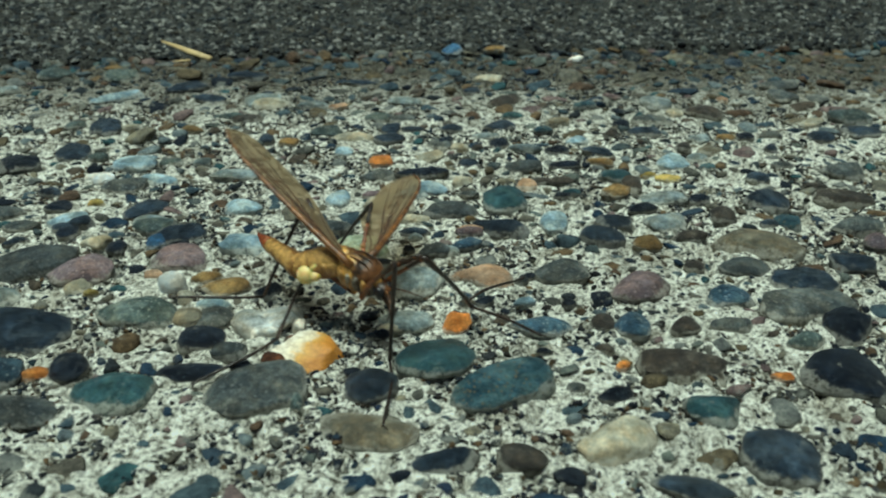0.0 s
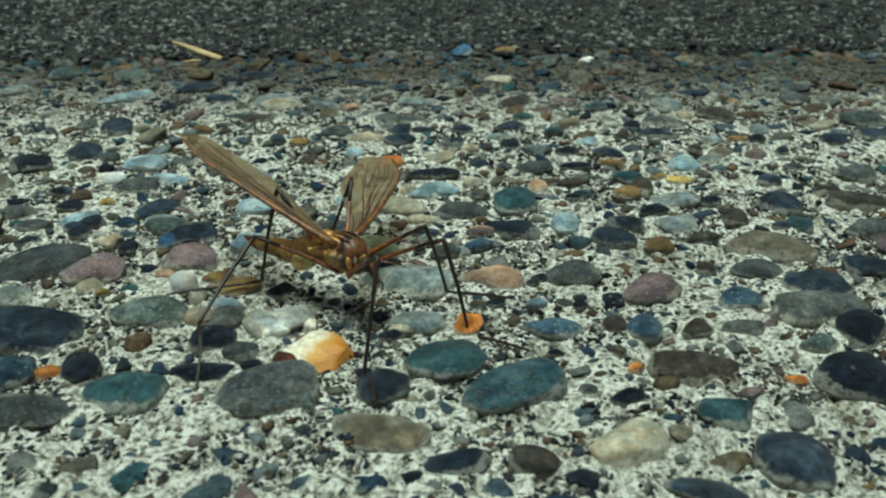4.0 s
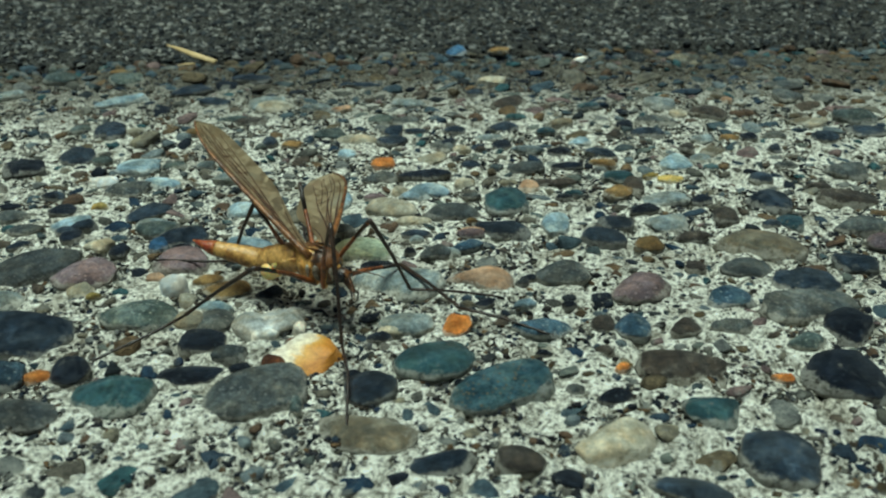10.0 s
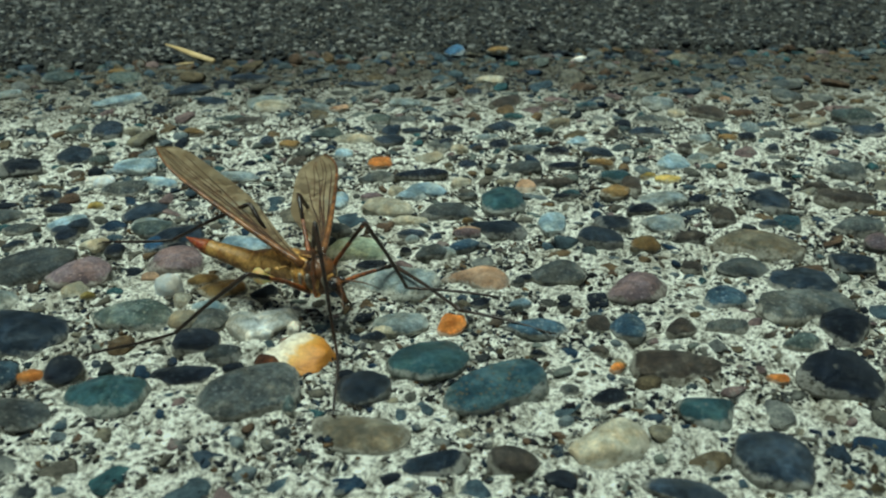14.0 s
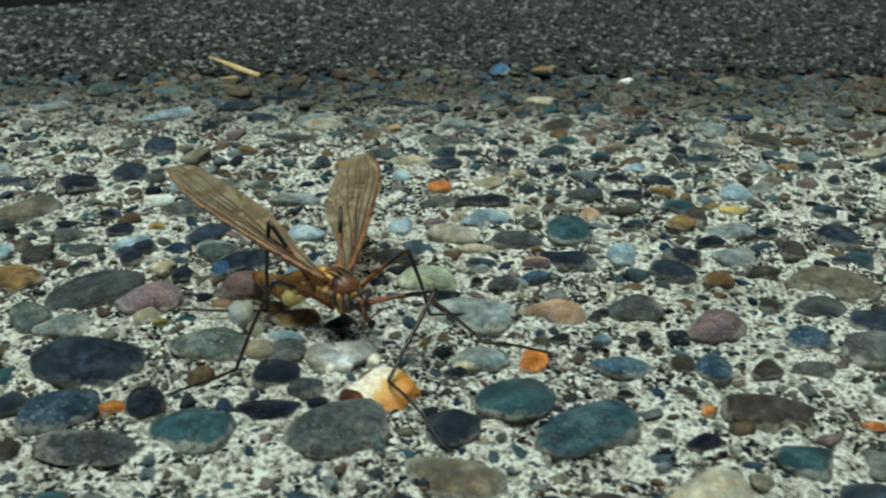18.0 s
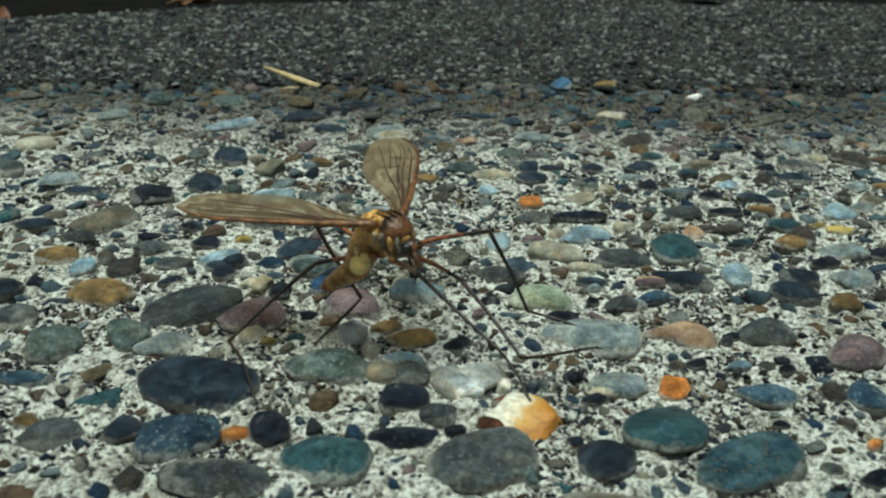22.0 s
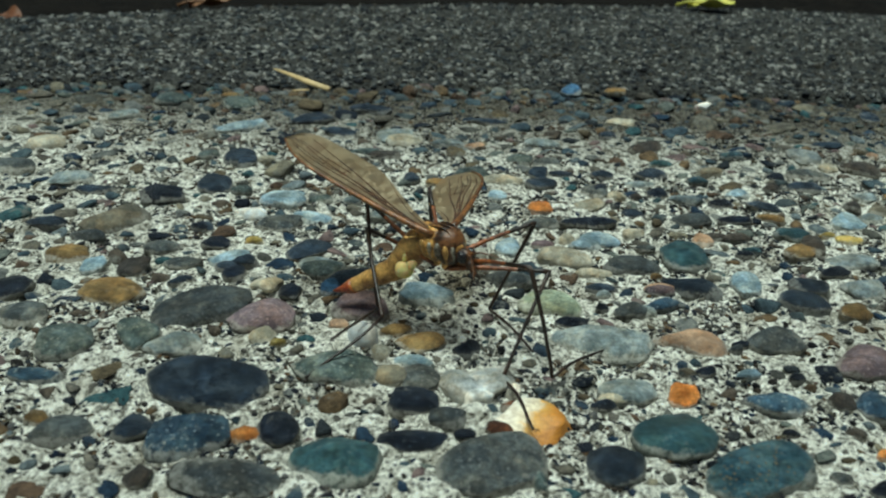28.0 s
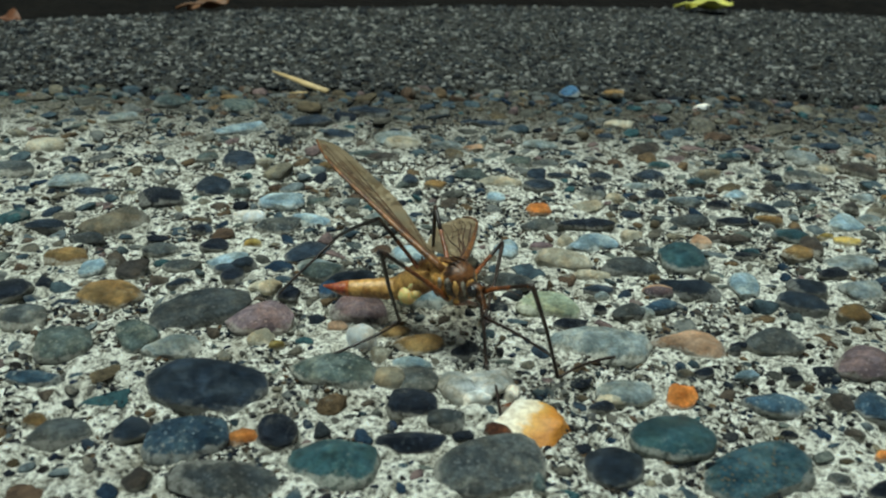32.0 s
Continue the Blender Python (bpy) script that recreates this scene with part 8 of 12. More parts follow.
    walk(LEGS[1][2], at([
        (0, 7.18, -2.60, -5.84, 5.1, 1.5, -1.4),
        (0.25, 8.31, -1.27, -6.49, 6.3, 12.7, 28.2),
        (0.5, 9.32, 0.06, -7.37, 13.7, 24.0, 59.2),
        (0.75, 9.90, -1.34, -8.15, 18.5, 12.3, 68.6),
        (1, 10.24, -2.97, -8.83, 21.1, 0.5, 76.4),
        (1.25, 10.89, -3.56, -9.26, 22.2, 10.5, 79.6),
        (1.5, 11.51, -4.19, -9.63, 23.7, 20.6, 82.5),
        (1.75, 10.74, -2.66, -9.16, 25.9, 13.3, 87.5),
        (2, 9.78, -1.32, -8.44, 27.0, 6.5, 90.6),
        (2.25, 9.64, -1.93, -7.85, 26.3, 9.3, 83.6),
        (2.5, 9.46, -2.53, -7.25, 25.1, 12.1, 76.4),
        (2.75, 9.66, -2.58, -6.53, 25.5, 11.1, 77.2),
        (3, 9.90, -2.63, -5.79, 25.9, 10.1, 77.9),
        (3.25, 10.65, -4.58, -4.24, 24.9, 14.4, 71.7),
        (3.5, 10.88, -6.77, -2.61, 22.8, 18.9, 63.5),
        (4, 13.01, -5.57, -3.94, 18.2, 16.5, 50.1),
        (4.5, 14.79, -5.38, -7.01, 14.0, -19.0, 27.6),
        (5, 14.08, -5.87, -6.58, 18.7, -9.8, 1.9),
        (5.5, 14.00, -3.98, -5.95, 17.5, -3.7, -25.8),
        (5.75, 13.75, -3.82, -5.43, 14.4, -2.1, -24.1),
        (6, 13.50, -3.73, -4.92, 11.8, -0.6, -22.4),
        (6.5, 13.42, -3.76, -4.98, 9.5, -0.6, -22.5),
        (7, 13.47, -2.55, -5.19, 7.5, -0.5, -20.0),
        (8, 13.50, -2.47, -5.11, 5.8, -0.3, -19.6),
        (8.5, 13.77, -2.52, -5.32, 4.3, 0.2, -18.7),
        (8.75, 13.67, -4.11, -5.15, 2.7, 3.0, -20.4),
        (9, 13.44, -5.69, -4.92, 1.0, 6.0, -22.3),
        (9.5, 11.96, -6.49, -4.18, 0.2, 6.8, -17.7),
        (10, 10.43, -7.17, -3.41, -0.3, 7.7, -13.3),
        (11, 10.54, -6.79, -3.64, -1.1, 3.5, -12.3),
        (12, 10.64, -6.41, -3.86, -1.8, -0.6, -11.4),
        (13, 11.25, -6.04, -3.64, -2.3, -7.6, -5.2),
        (14, 11.84, -5.64, -3.40, -3.2, -14.3, 1.2),
        (14.5, 11.83, -5.63, -3.39, -3.4, -14.4, 1.4),
        (15, 11.56, -4.34, -5.31, -3.9, -15.6, 3.9),
        (15.5, 11.19, -2.90, -7.11, -4.2, -15.6, 5.1),
        (16, 10.78, -1.39, -8.71, -4.2, -14.1, 5.5),
        (16.5, 10.39, 0.11, -10.08, -4.2, -11.0, 5.7),
        (16.75, 10.00, -1.26, -9.88, -4.1, -12.3, 4.5),
        (17, 9.53, -2.59, -9.62, -4.2, -13.3, 3.2),
        (17.25, 10.18, -2.15, -8.79, -4.9, -13.4, 6.0),
        (17.5, 10.81, -1.65, -7.92, -5.4, -13.3, 8.6),
        (17.75, 10.67, -1.67, -6.58, -5.8, -15.2, 13.0),
        (18, 10.57, -1.82, -5.27, -5.8, -17.4, 17.3),
        (18.25, 9.86, -2.01, -5.40, -4.8, -13.1, 17.9),
        (18.5, 9.21, -2.24, -5.45, -3.7, -8.0, 18.5),
        (18.75, 9.01, -1.58, -5.56, -2.1, -8.2, 15.1),
        (19, 8.80, -0.91, -5.64, -0.7, -8.2, 11.8),
        (19.25, 9.67, -1.02, -6.39, 0.3, -12.8, 6.9),
        (19.5, 10.57, -1.34, -6.92, 1.1, -15.8, 2.3),
        (19.75, 16.66, 2.65, -5.96, 1.8, -32.9, -2.2),
        (20, 19.70, 5.14, -1.71, -1.5, -20.7, 3.7),
        (20.25, 16.00, 1.83, -5.50, 0.5, -15.6, -4.3),
        (20.5, 10.24, -2.93, -9.15, -0.9, -8.8, -2.8),
        (20.75, 9.10, -3.87, -9.01, -1.3, 2.5, -8.9),
        (21, 7.91, -4.73, -8.85, -3.2, 13.5, -15.6),
        (21.25, 9.80, -7.80, -11.36, 9.3, 3.3, 37.5),
        (21.5, 10.56, -10.45, -13.06, 11.2, -4.6, 76.8),
        (21.75, 10.94, -9.76, -12.28, 12.9, -0.1, 77.8),
        (22, 11.13, -9.02, -11.37, 14.5, 5.3, 77.7),
        (22.25, 9.72, -9.93, -12.44, 15.9, -2.6, 76.7),
        (22.5, 7.29, -10.82, -13.21, 17.4, -8.6, 69.3),
        (22.75, 4.42, -11.47, -13.03, 19.3, -8.2, 59.0),
        (23, 1.97, -11.81, -11.96, 20.4, -2.5, 50.3),
        (23.25, 1.70, -10.36, -12.04, 20.4, -4.0, 44.5),
        (23.5, 1.48, -8.80, -11.90, 20.3, -4.0, 38.3),
        (23.75, 1.33, -7.22, -11.55, 19.8, -2.4, 32.3),
        (24, 1.26, -5.75, -11.01, 18.8, 0.5, 27.1),
        (24.25, 3.02, -4.49, -10.86, 17.5, -0.2, 22.6),
        (24.5, 5.32, -3.35, -9.77, 16.0, 6.1, 19.5),
        (24.75, 7.35, -2.81, -7.82, 14.8, 19.5, 19.3),
        (25, 8.50, -2.88, -5.73, 14.0, 29.6, 20.8),
        (25.25, 7.95, -4.79, -6.15, 4.9, 29.1, 6.1),
        (25.5, 6.95, -6.73, -6.39, -3.4, 27.7, -7.8),
        (26, 7.11, -5.88, -6.41, -6.0, 28.1, -10.9),
        (26.5, 7.22, -5.05, -6.34, -8.4, 28.7, -13.9),
        (27, 7.28, -4.24, -6.21, -10.4, 29.4, -16.7),
        (27.5, 7.30, -3.49, -6.01, -12.1, 30.1, -19.0),
        (27.75, 6.79, -2.24, -6.03, -9.0, 26.4, -11.9),
        (28, 6.10, -1.15, -5.97, -6.0, 22.5, -4.7),
        (28.25, 5.88, -0.57, -5.74, -7.5, 24.8, -8.1),
        (28.5, 5.61, -0.04, -5.50, -9.1, 27.1, -11.3),
        (28.75, 5.30, 0.43, -5.23, -10.7, 29.4, -14.4),
        (29, 4.97, 0.85, -4.96, -12.3, 31.6, -17.2),
        (29.25, 5.21, 0.69, -4.68, -10.8, 26.0, -13.8),
        (29.5, 5.46, 0.53, -4.40, -9.7, 20.4, -10.4),
        (29.75, 5.70, 0.37, -4.11, -8.8, 14.8, -7.0),
        (30, 5.95, 0.22, -3.82, -8.3, 9.3, -3.8),
        (30.25, 6.50, -1.02, -4.29, -9.5, 14.2, -8.5),
        (30.5, 6.79, -2.49, -4.64, -11.0, 19.3, -12.4),
        (30.75, 2.87, -7.36, -9.26, -10.1, -0.6, -5.9),
        (31, -3.52, -12.48, -8.76, -10.1, 12.1, 6.2),
        (31.25, -1.25, -9.82, -9.35, -10.9, 4.3, 2.3),
        (31.5, 0.72, -6.85, -9.00, -11.2, 1.7, -2.6),
        (31.75, 2.32, -5.21, -6.03, -11.5, 11.0, -6.0),
        (32, 3.46, -3.35, -4.50, -12.4, 10.9, -10.0),
    ]))
    walk(LEGS[2][0], at([
        (0, 0.85, -0.70, -1.75, -42.6, -25.1, -107.0),
        (0.25, 0.85, -0.70, -1.75, -44.8, -14.6, -97.6),
        (0.5, 0.85, -0.70, -1.75, -44.4, -3.8, -88.9),
        (0.75, 0.85, -0.70, -1.75, -42.5, -5.7, -92.4),
        (1, 0.85, -0.70, -1.75, -40.7, -7.6, -95.9),
        (1.25, 0.85, -0.70, -1.75, -40.2, -11.7, -91.1),
        (1.5, 0.85, -0.70, -1.75, -40.1, -15.8, -86.1),
        (1.75, 0.85, -0.70, -1.75, -37.5, -14.5, -91.8),
        (2, 0.85, -0.70, -1.75, -35.5, -13.0, -97.5),
        (2.25, 0.85, -0.70, -1.75, -34.3, -15.4, -101.3),
        (2.5, 0.85, -0.70, -1.75, -33.1, -17.7, -105.2),
        (2.75, 0.85, -0.70, -1.75, -33.9, -19.4, -101.9),
        (3, 0.85, -0.70, -1.75, -34.8, -21.1, -98.5),
        (3.25, 0.85, -0.70, -1.75, -35.9, -29.7, -96.7),
        (3.5, 0.85, -0.70, -1.75, -37.8, -38.1, -94.0),
        (4, 0.85, -0.70, -1.75, -40.3, -39.6, -90.0),
        (4.5, 0.85, -0.70, -1.75, -42.9, -40.8, -85.8),
        (5, 0.85, -0.70, -1.75, -45.4, -41.8, -81.5),
        (5.5, 0.85, -0.70, -1.75, -47.8, -42.6, -77.0),
        (5.75, 0.85, -0.70, -1.75, -49.4, -46.0, -74.6),
        (6, 0.85, -0.70, -1.75, -51.4, -49.3, -72.1),
        (6.5, 0.85, -0.70, -1.75, -51.6, -49.4, -72.1),
        (7, 0.85, -0.70, -1.75, -48.1, -47.9, -77.4),
        (8, 0.85, -0.70, -1.75, -48.9, -48.2, -76.8),
        (8.5, 0.85, -0.70, -1.75, -47.6, -47.0, -79.1),
        (8.75, 0.85, -0.70, -1.75, -42.6, -43.0, -86.6),
        (9, 0.85, -0.70, -1.75, -38.2, -38.9, -93.7),
        (9.5, 0.85, -0.70, -1.75, -36.7, -36.4, -96.9),
        (10, 0.85, -0.70, -1.75, -35.3, -33.8, -99.9),
        (11, 0.85, -0.70, -1.75, -35.6, -37.1, -100.3),
        (12, 0.85, -0.70, -1.75, -36.0, -40.3, -100.8),
        (13, 0.85, -0.70, -1.75, -39.0, -41.8, -96.9),
        (14, 0.85, -0.70, -1.75, -42.1, -43.2, -92.9),
        (14.5, 0.85, -0.70, -1.75, -42.2, -43.0, -93.1),
        (15, 0.85, -0.70, -1.75, -42.3, -35.6, -92.9),
        (15.5, 0.85, -0.70, -1.75, -42.0, -27.9, -92.7),
        (16, 0.85, -0.70, -1.75, -41.3, -20.3, -92.4),
        (16.5, 0.85, -0.70, -1.75, -40.3, -12.9, -92.1),
        (16.75, 0.85, -0.70, -1.75, -38.7, -14.7, -93.7),
        (17, 0.85, -0.70, -1.75, -37.3, -16.5, -95.4),
        (17.25, 0.85, -0.70, -1.75, -37.6, -21.9, -92.2),
        (17.5, 0.85, -0.70, -1.75, -38.3, -27.3, -88.9),
        (17.75, 0.85, -0.70, -1.75, -42.6, -38.6, -81.1),
        (18, 0.85, -0.70, -1.75, -50.0, -49.5, -71.1),
        (18.25, 0.85, -0.70, -1.75, -65.5, -53.6, -50.7),
        (18.5, 0.85, -0.70, -1.75, -83.5, -55.1, -28.1),
        (18.75, 0.85, -0.70, -1.75, -87.7, -53.3, -22.2),
        (19, 0.85, -0.70, -1.75, -91.4, -51.3, -16.8),
        (19.25, 0.85, -0.70, -1.75, -74.3, -50.4, -37.6),
        (19.5, 0.85, -0.70, -1.75, -58.1, -48.2, -57.7),
        (19.75, 0.85, -0.70, -1.75, -68.7, -45.5, -40.4),
        (20, 0.85, -0.70, -1.75, -75.9, -40.3, -25.5),
        (20.25, 0.85, -0.70, -1.75, -72.3, -42.4, -27.7),
        (20.5, 0.85, -0.70, -1.75, -68.9, -44.7, -29.9),
        (20.75, 0.85, -0.70, -1.75, -37.4, -32.9, -72.2),
        (21, 0.85, -0.70, -1.75, -21.8, -12.1, -102.5),
        (21.25, 0.85, -0.70, -1.75, -23.3, -8.1, -95.0),
        (21.5, 0.85, -0.70, -1.75, -24.1, -4.1, -87.3),
        (21.75, 0.85, -0.70, -1.75, -24.0, -4.8, -85.5),
        (22, 0.85, -0.70, -1.75, -24.0, -5.5, -83.7),
        (22.25, 0.85, -0.70, -1.75, -23.7, -8.1, -85.7),
        (22.5, 0.85, -0.70, -1.75, -23.5, -10.7, -87.7),
        (22.75, 0.85, -0.70, -1.75, -23.3, -13.2, -89.8),
        (23, 0.85, -0.70, -1.75, -23.1, -15.7, -92.0),
        (23.25, 0.85, -0.70, -1.75, -23.3, -15.8, -92.8),
        (23.5, 0.85, -0.70, -1.75, -23.4, -15.9, -93.7),
        (23.75, 0.85, -0.70, -1.75, -23.5, -16.0, -94.6),
        (24, 0.85, -0.70, -1.75, -23.6, -16.1, -95.5),
        (24.25, 0.85, -0.70, -1.75, -24.0, -18.0, -95.4),
        (24.5, 0.85, -0.70, -1.75, -24.4, -19.9, -95.2),
        (24.75, 0.85, -0.70, -1.75, -24.7, -21.8, -95.1),
        (25, 0.85, -0.70, -1.75, -25.1, -23.7, -94.9),
        (25.25, 0.85, -0.70, -1.75, -24.2, -25.7, -98.1),
        (25.5, 0.85, -0.70, -1.75, -23.3, -27.7, -101.3),
        (26, 0.85, -0.70, -1.75, -24.4, -26.8, -99.9),
        (26.5, 0.85, -0.70, -1.75, -25.4, -25.8, -98.5),
        (27, 0.85, -0.70, -1.75, -26.3, -24.9, -97.2),
        (27.5, 0.85, -0.70, -1.75, -27.1, -23.9, -95.9),
        (27.75, 0.85, -0.70, -1.75, -27.9, -21.1, -94.3),
        (28, 0.85, -0.70, -1.75, -28.5, -18.3, -92.6),
        (28.25, 0.85, -0.70, -1.75, -28.2, -18.7, -93.7),
        (28.5, 0.85, -0.70, -1.75, -27.9, -19.1, -94.8),
        (28.75, 0.85, -0.70, -1.75, -27.7, -19.4, -95.9),
        (29, 0.85, -0.70, -1.75, -27.5, -19.8, -97.0),
        (29.25, 0.85, -0.70, -1.75, -28.6, -23.2, -94.3),
        (29.5, 0.85, -0.70, -1.75, -29.8, -26.5, -91.5),
        (29.75, 0.85, -0.70, -1.75, -31.2, -29.8, -88.5),
        (30, 0.85, -0.70, -1.75, -32.8, -33.1, -85.3),
        (30.25, 0.85, -0.70, -1.75, -32.1, -34.5, -86.6),
        (30.5, 0.85, -0.70, -1.75, -31.5, -35.9, -87.9),
        (30.75, 0.85, -0.70, -1.75, -28.2, -31.5, -94.0),
        (31, 0.85, -0.70, -1.75, -25.6, -27.0, -99.8),
        (31.25, 0.85, -0.70, -1.75, -25.7, -27.3, -100.5),
        (31.5, 0.85, -0.70, -1.75, -26.0, -27.6, -101.2),
        (31.75, 0.85, -0.70, -1.75, -30.1, -32.6, -93.2),
        (32, 0.85, -0.70, -1.75, -34.8, -37.4, -84.4),
    ]))
    walk(LEGS[2][1], at([
        (0, -1.67, -8.93, 2.28, 40.1, 59.3, 3.4),
        (0.25, -0.37, -9.81, 0.64, 80.9, 61.3, 53.0),
        (0.5, 1.03, -10.18, -1.12, 109.8, 52.9, 90.4),
        (0.75, 0.45, -10.14, -0.81, 102.5, 55.9, 83.3),
        (1, -0.12, -10.07, -0.49, 94.3, 58.6, 75.3),
        (1.25, 0.68, -10.00, 0.18, 94.5, 67.9, 76.1),
        (1.5, 1.48, -9.82, 0.84, 95.0, 77.5, 76.4),
        (1.75, 0.56, -9.89, 0.62, 103.3, 66.3, 86.1),
        (2, -0.36, -9.88, 0.39, 104.1, 55.1, 88.9),
        (2.25, -0.95, -9.68, 0.77, 95.5, 55.8, 80.0),
        (2.5, -1.52, -9.43, 1.14, 86.6, 56.1, 70.9),
        (2.75, -0.99, -9.47, 1.40, 81.2, 52.0, 65.9),
        (3, -0.46, -9.47, 1.66, 76.9, 47.3, 62.6),
        (3.25, -0.11, -8.90, 2.95, 55.0, 65.7, 37.8),
        (3.5, 0.33, -8.16, 4.11, -8.7, 72.8, -30.6),
        (4, 0.85, -8.02, 4.30, -11.2, 77.3, -35.0),
        (4.5, 1.37, -7.87, 4.46, -19.0, 81.6, -44.5),
        (5, 1.90, -7.70, 4.59, -43.7, 85.2, -70.8),
        (5.5, 2.42, -7.52, 4.68, -100.6, 85.7, -129.1),
        (5.75, 2.60, -7.06, 5.08, -90.5, 84.0, -120.5),
        (6, 2.75, -6.59, 5.46, -81.1, 81.9, -112.8),
        (6.5, 2.75, -6.59, 5.46, -79.4, 81.8, -112.9),
        (7, 2.24, -6.91, 5.30, -36.0, 85.8, -70.5),
        (8, 2.29, -6.86, 5.33, -36.3, 86.0, -72.0),
        (8.5, 2.08, -7.06, 5.20, 11.9, 86.3, -24.5),
        (8.75, 1.26, -7.63, 4.73, -32.1, 77.9, -69.7),
        (9, 0.38, -8.08, 4.22, -40.6, 67.9, -79.8),
        (9.5, -0.06, -8.29, 3.89, -50.8, 64.1, -93.2),
        (10, -0.51, -8.47, 3.54, -57.7, 59.5, -103.7),
        (11, -0.50, -8.16, 3.98, -33.3, 46.5, -76.5),
        (12, -0.51, -7.82, 4.39, -20.9, 29.9, -60.4),
        (13, -0.00, -7.73, 4.58, -21.4, 30.8, -64.2),
        (14, 0.50, -7.62, 4.75, -22.1, 31.5, -68.0),
        (14.5, 0.48, -7.64, 4.73, -21.0, 31.4, -68.0),
        (15, 0.45, -8.41, 3.78, -13.1, 47.2, -54.9),
        (15.5, 0.45, -9.08, 2.70, 10.7, 62.6, -23.8),
        (16, 0.47, -9.60, 1.54, 52.7, 64.7, 25.5),
        (16.5, 0.52, -9.95, 0.37, 74.8, 57.4, 53.5),
        (16.75, 0.25, -9.87, 0.66, 67.7, 75.5, 45.4),
        (17, -0.00, -9.77, 0.94, -67.4, 85.1, -92.1),
        (17.25, 0.51, -9.51, 1.79, -53.5, 83.7, -79.6),
        (17.5, 1.01, -9.14, 2.60, -44.5, 81.6, -71.9),
        (17.75, 1.99, -8.03, 4.18, -48.8, 84.9, -77.5),
        (18, 2.85, -6.54, 5.47, -59.4, 85.2, -89.7),
        (18.25, 4.42, -5.06, 5.90, -87.9, 83.4, -120.0),
        (18.5, 5.65, -3.26, 6.04, -90.3, 80.1, -124.4),
        (18.75, 6.11, -2.85, 5.87, -100.1, 79.7, -136.2),
        (19, 6.53, -2.41, 5.67, -107.7, 79.1, -145.9),
        (19.25, 5.65, -4.39, 5.57, -139.6, 83.0, -179.2),
        (19.5, 4.24, -6.05, 5.33, 162.2, 84.8, 121.9),
        (19.75, 5.92, -5.02, 5.02, -164.1, 83.0, 155.1),
        (20, 7.39, -3.82, 4.39, -142.1, 81.1, 176.3),
        (20.25, 7.06, -3.96, 4.66, -144.2, 83.5, 173.6),
        (20.5, 6.71, -4.07, 4.93, -147.4, 86.1, 170.2),
        (20.75, 3.28, -8.30, 3.41, 96.3, 65.9, 55.5),
        (21, -1.16, -9.77, 0.24, 76.1, 42.2, 32.6),
        (21.25, 0.03, -10.07, -0.40, 110.7, 57.6, 75.1),
        (21.5, 1.30, -10.17, -1.08, 165.2, 57.8, 133.2),
        (21.75, 1.60, -10.14, -0.96, 165.7, 59.2, 133.7),
        (22, 1.89, -10.10, -0.84, 166.4, 60.7, 134.3),
        (22.25, 1.56, -10.08, -0.41, 166.2, 61.8, 133.9),
        (22.5, 1.22, -10.03, 0.01, 166.1, 63.0, 133.7),
        (22.75, 0.88, -9.95, 0.42, 166.3, 64.3, 133.7),
        (23, 0.54, -9.84, 0.82, 166.7, 65.7, 133.9),
        (23.25, 0.40, -9.83, 0.84, 169.2, 66.1, 136.4),
        (23.5, 0.25, -9.82, 0.86, 171.9, 66.4, 139.0),
        (23.75, 0.11, -9.80, 0.87, 174.7, 66.7, 141.7),
        (24, -0.03, -9.78, 0.89, 177.7, 66.9, 144.4),
        (24.25, 0.00, -9.69, 1.19, 174.3, 71.3, 140.6),
        (24.5, 0.04, -9.60, 1.48, 169.0, 75.7, 135.0),
        (24.75, 0.07, -9.49, 1.78, 159.7, 79.9, 125.5),
        (25, 0.11, -9.37, 2.06, 139.5, 83.7, 105.4),
        (25.25, -0.35, -9.18, 2.37, -5.7, 84.6, -39.6),
        (25.5, -0.79, -8.95, 2.66, -24.2, 73.7, -58.5),
        (26, -0.61, -9.06, 2.53, -0.2, 76.8, -33.7),
        (26.5, -0.42, -9.16, 2.39, 29.5, 76.6, -2.8),
        (27, -0.23, -9.25, 2.24, 51.3, 73.1, 20.7),
        (27.5, -0.05, -9.34, 2.09, 63.2, 67.9, 34.4),
        (27.75, 0.18, -9.54, 1.67, 75.3, 66.1, 49.1),
        (28, 0.44, -9.71, 1.24, 85.4, 63.7, 61.9),
        (28.25, 0.27, -9.68, 1.30, 88.3, 64.3, 66.3),
        (28.5, 0.10, -9.65, 1.36, 91.3, 64.7, 70.8),
        (28.75, -0.07, -9.61, 1.41, 94.5, 65.2, 75.5),
        (29, -0.24, -9.57, 1.46, 97.9, 65.6, 80.2),
        (29.25, 0.19, -9.41, 1.99, 92.9, 67.9, 75.6),
        (29.5, 0.63, -9.20, 2.49, 87.0, 70.1, 69.9),
        (29.75, 1.07, -8.94, 2.98, 79.7, 72.3, 62.6),
        (30, 1.50, -8.63, 3.43, 70.3, 74.2, 53.0),
        (30.25, 1.31, -8.51, 3.63, 54.8, 68.6, 37.0),
        (30.5, 1.14, -8.39, 3.82, 44.1, 62.5, 26.0),
        (30.75, 0.28, -8.78, 3.22, -6.6, 60.8, -29.5),
        (31, -0.59, -9.04, 2.56, -33.8, 43.9, -63.5),
        (31.25, -0.69, -9.00, 2.61, -30.5, 52.0, -61.3),
        (31.5, -0.78, -8.96, 2.65, -27.7, 59.8, -59.5),
        (31.75, 0.41, -8.69, 3.37, -48.0, 46.4, -87.7),
        (32, 1.58, -8.21, 4.02, -54.4, 27.7, -102.4),
    ]))
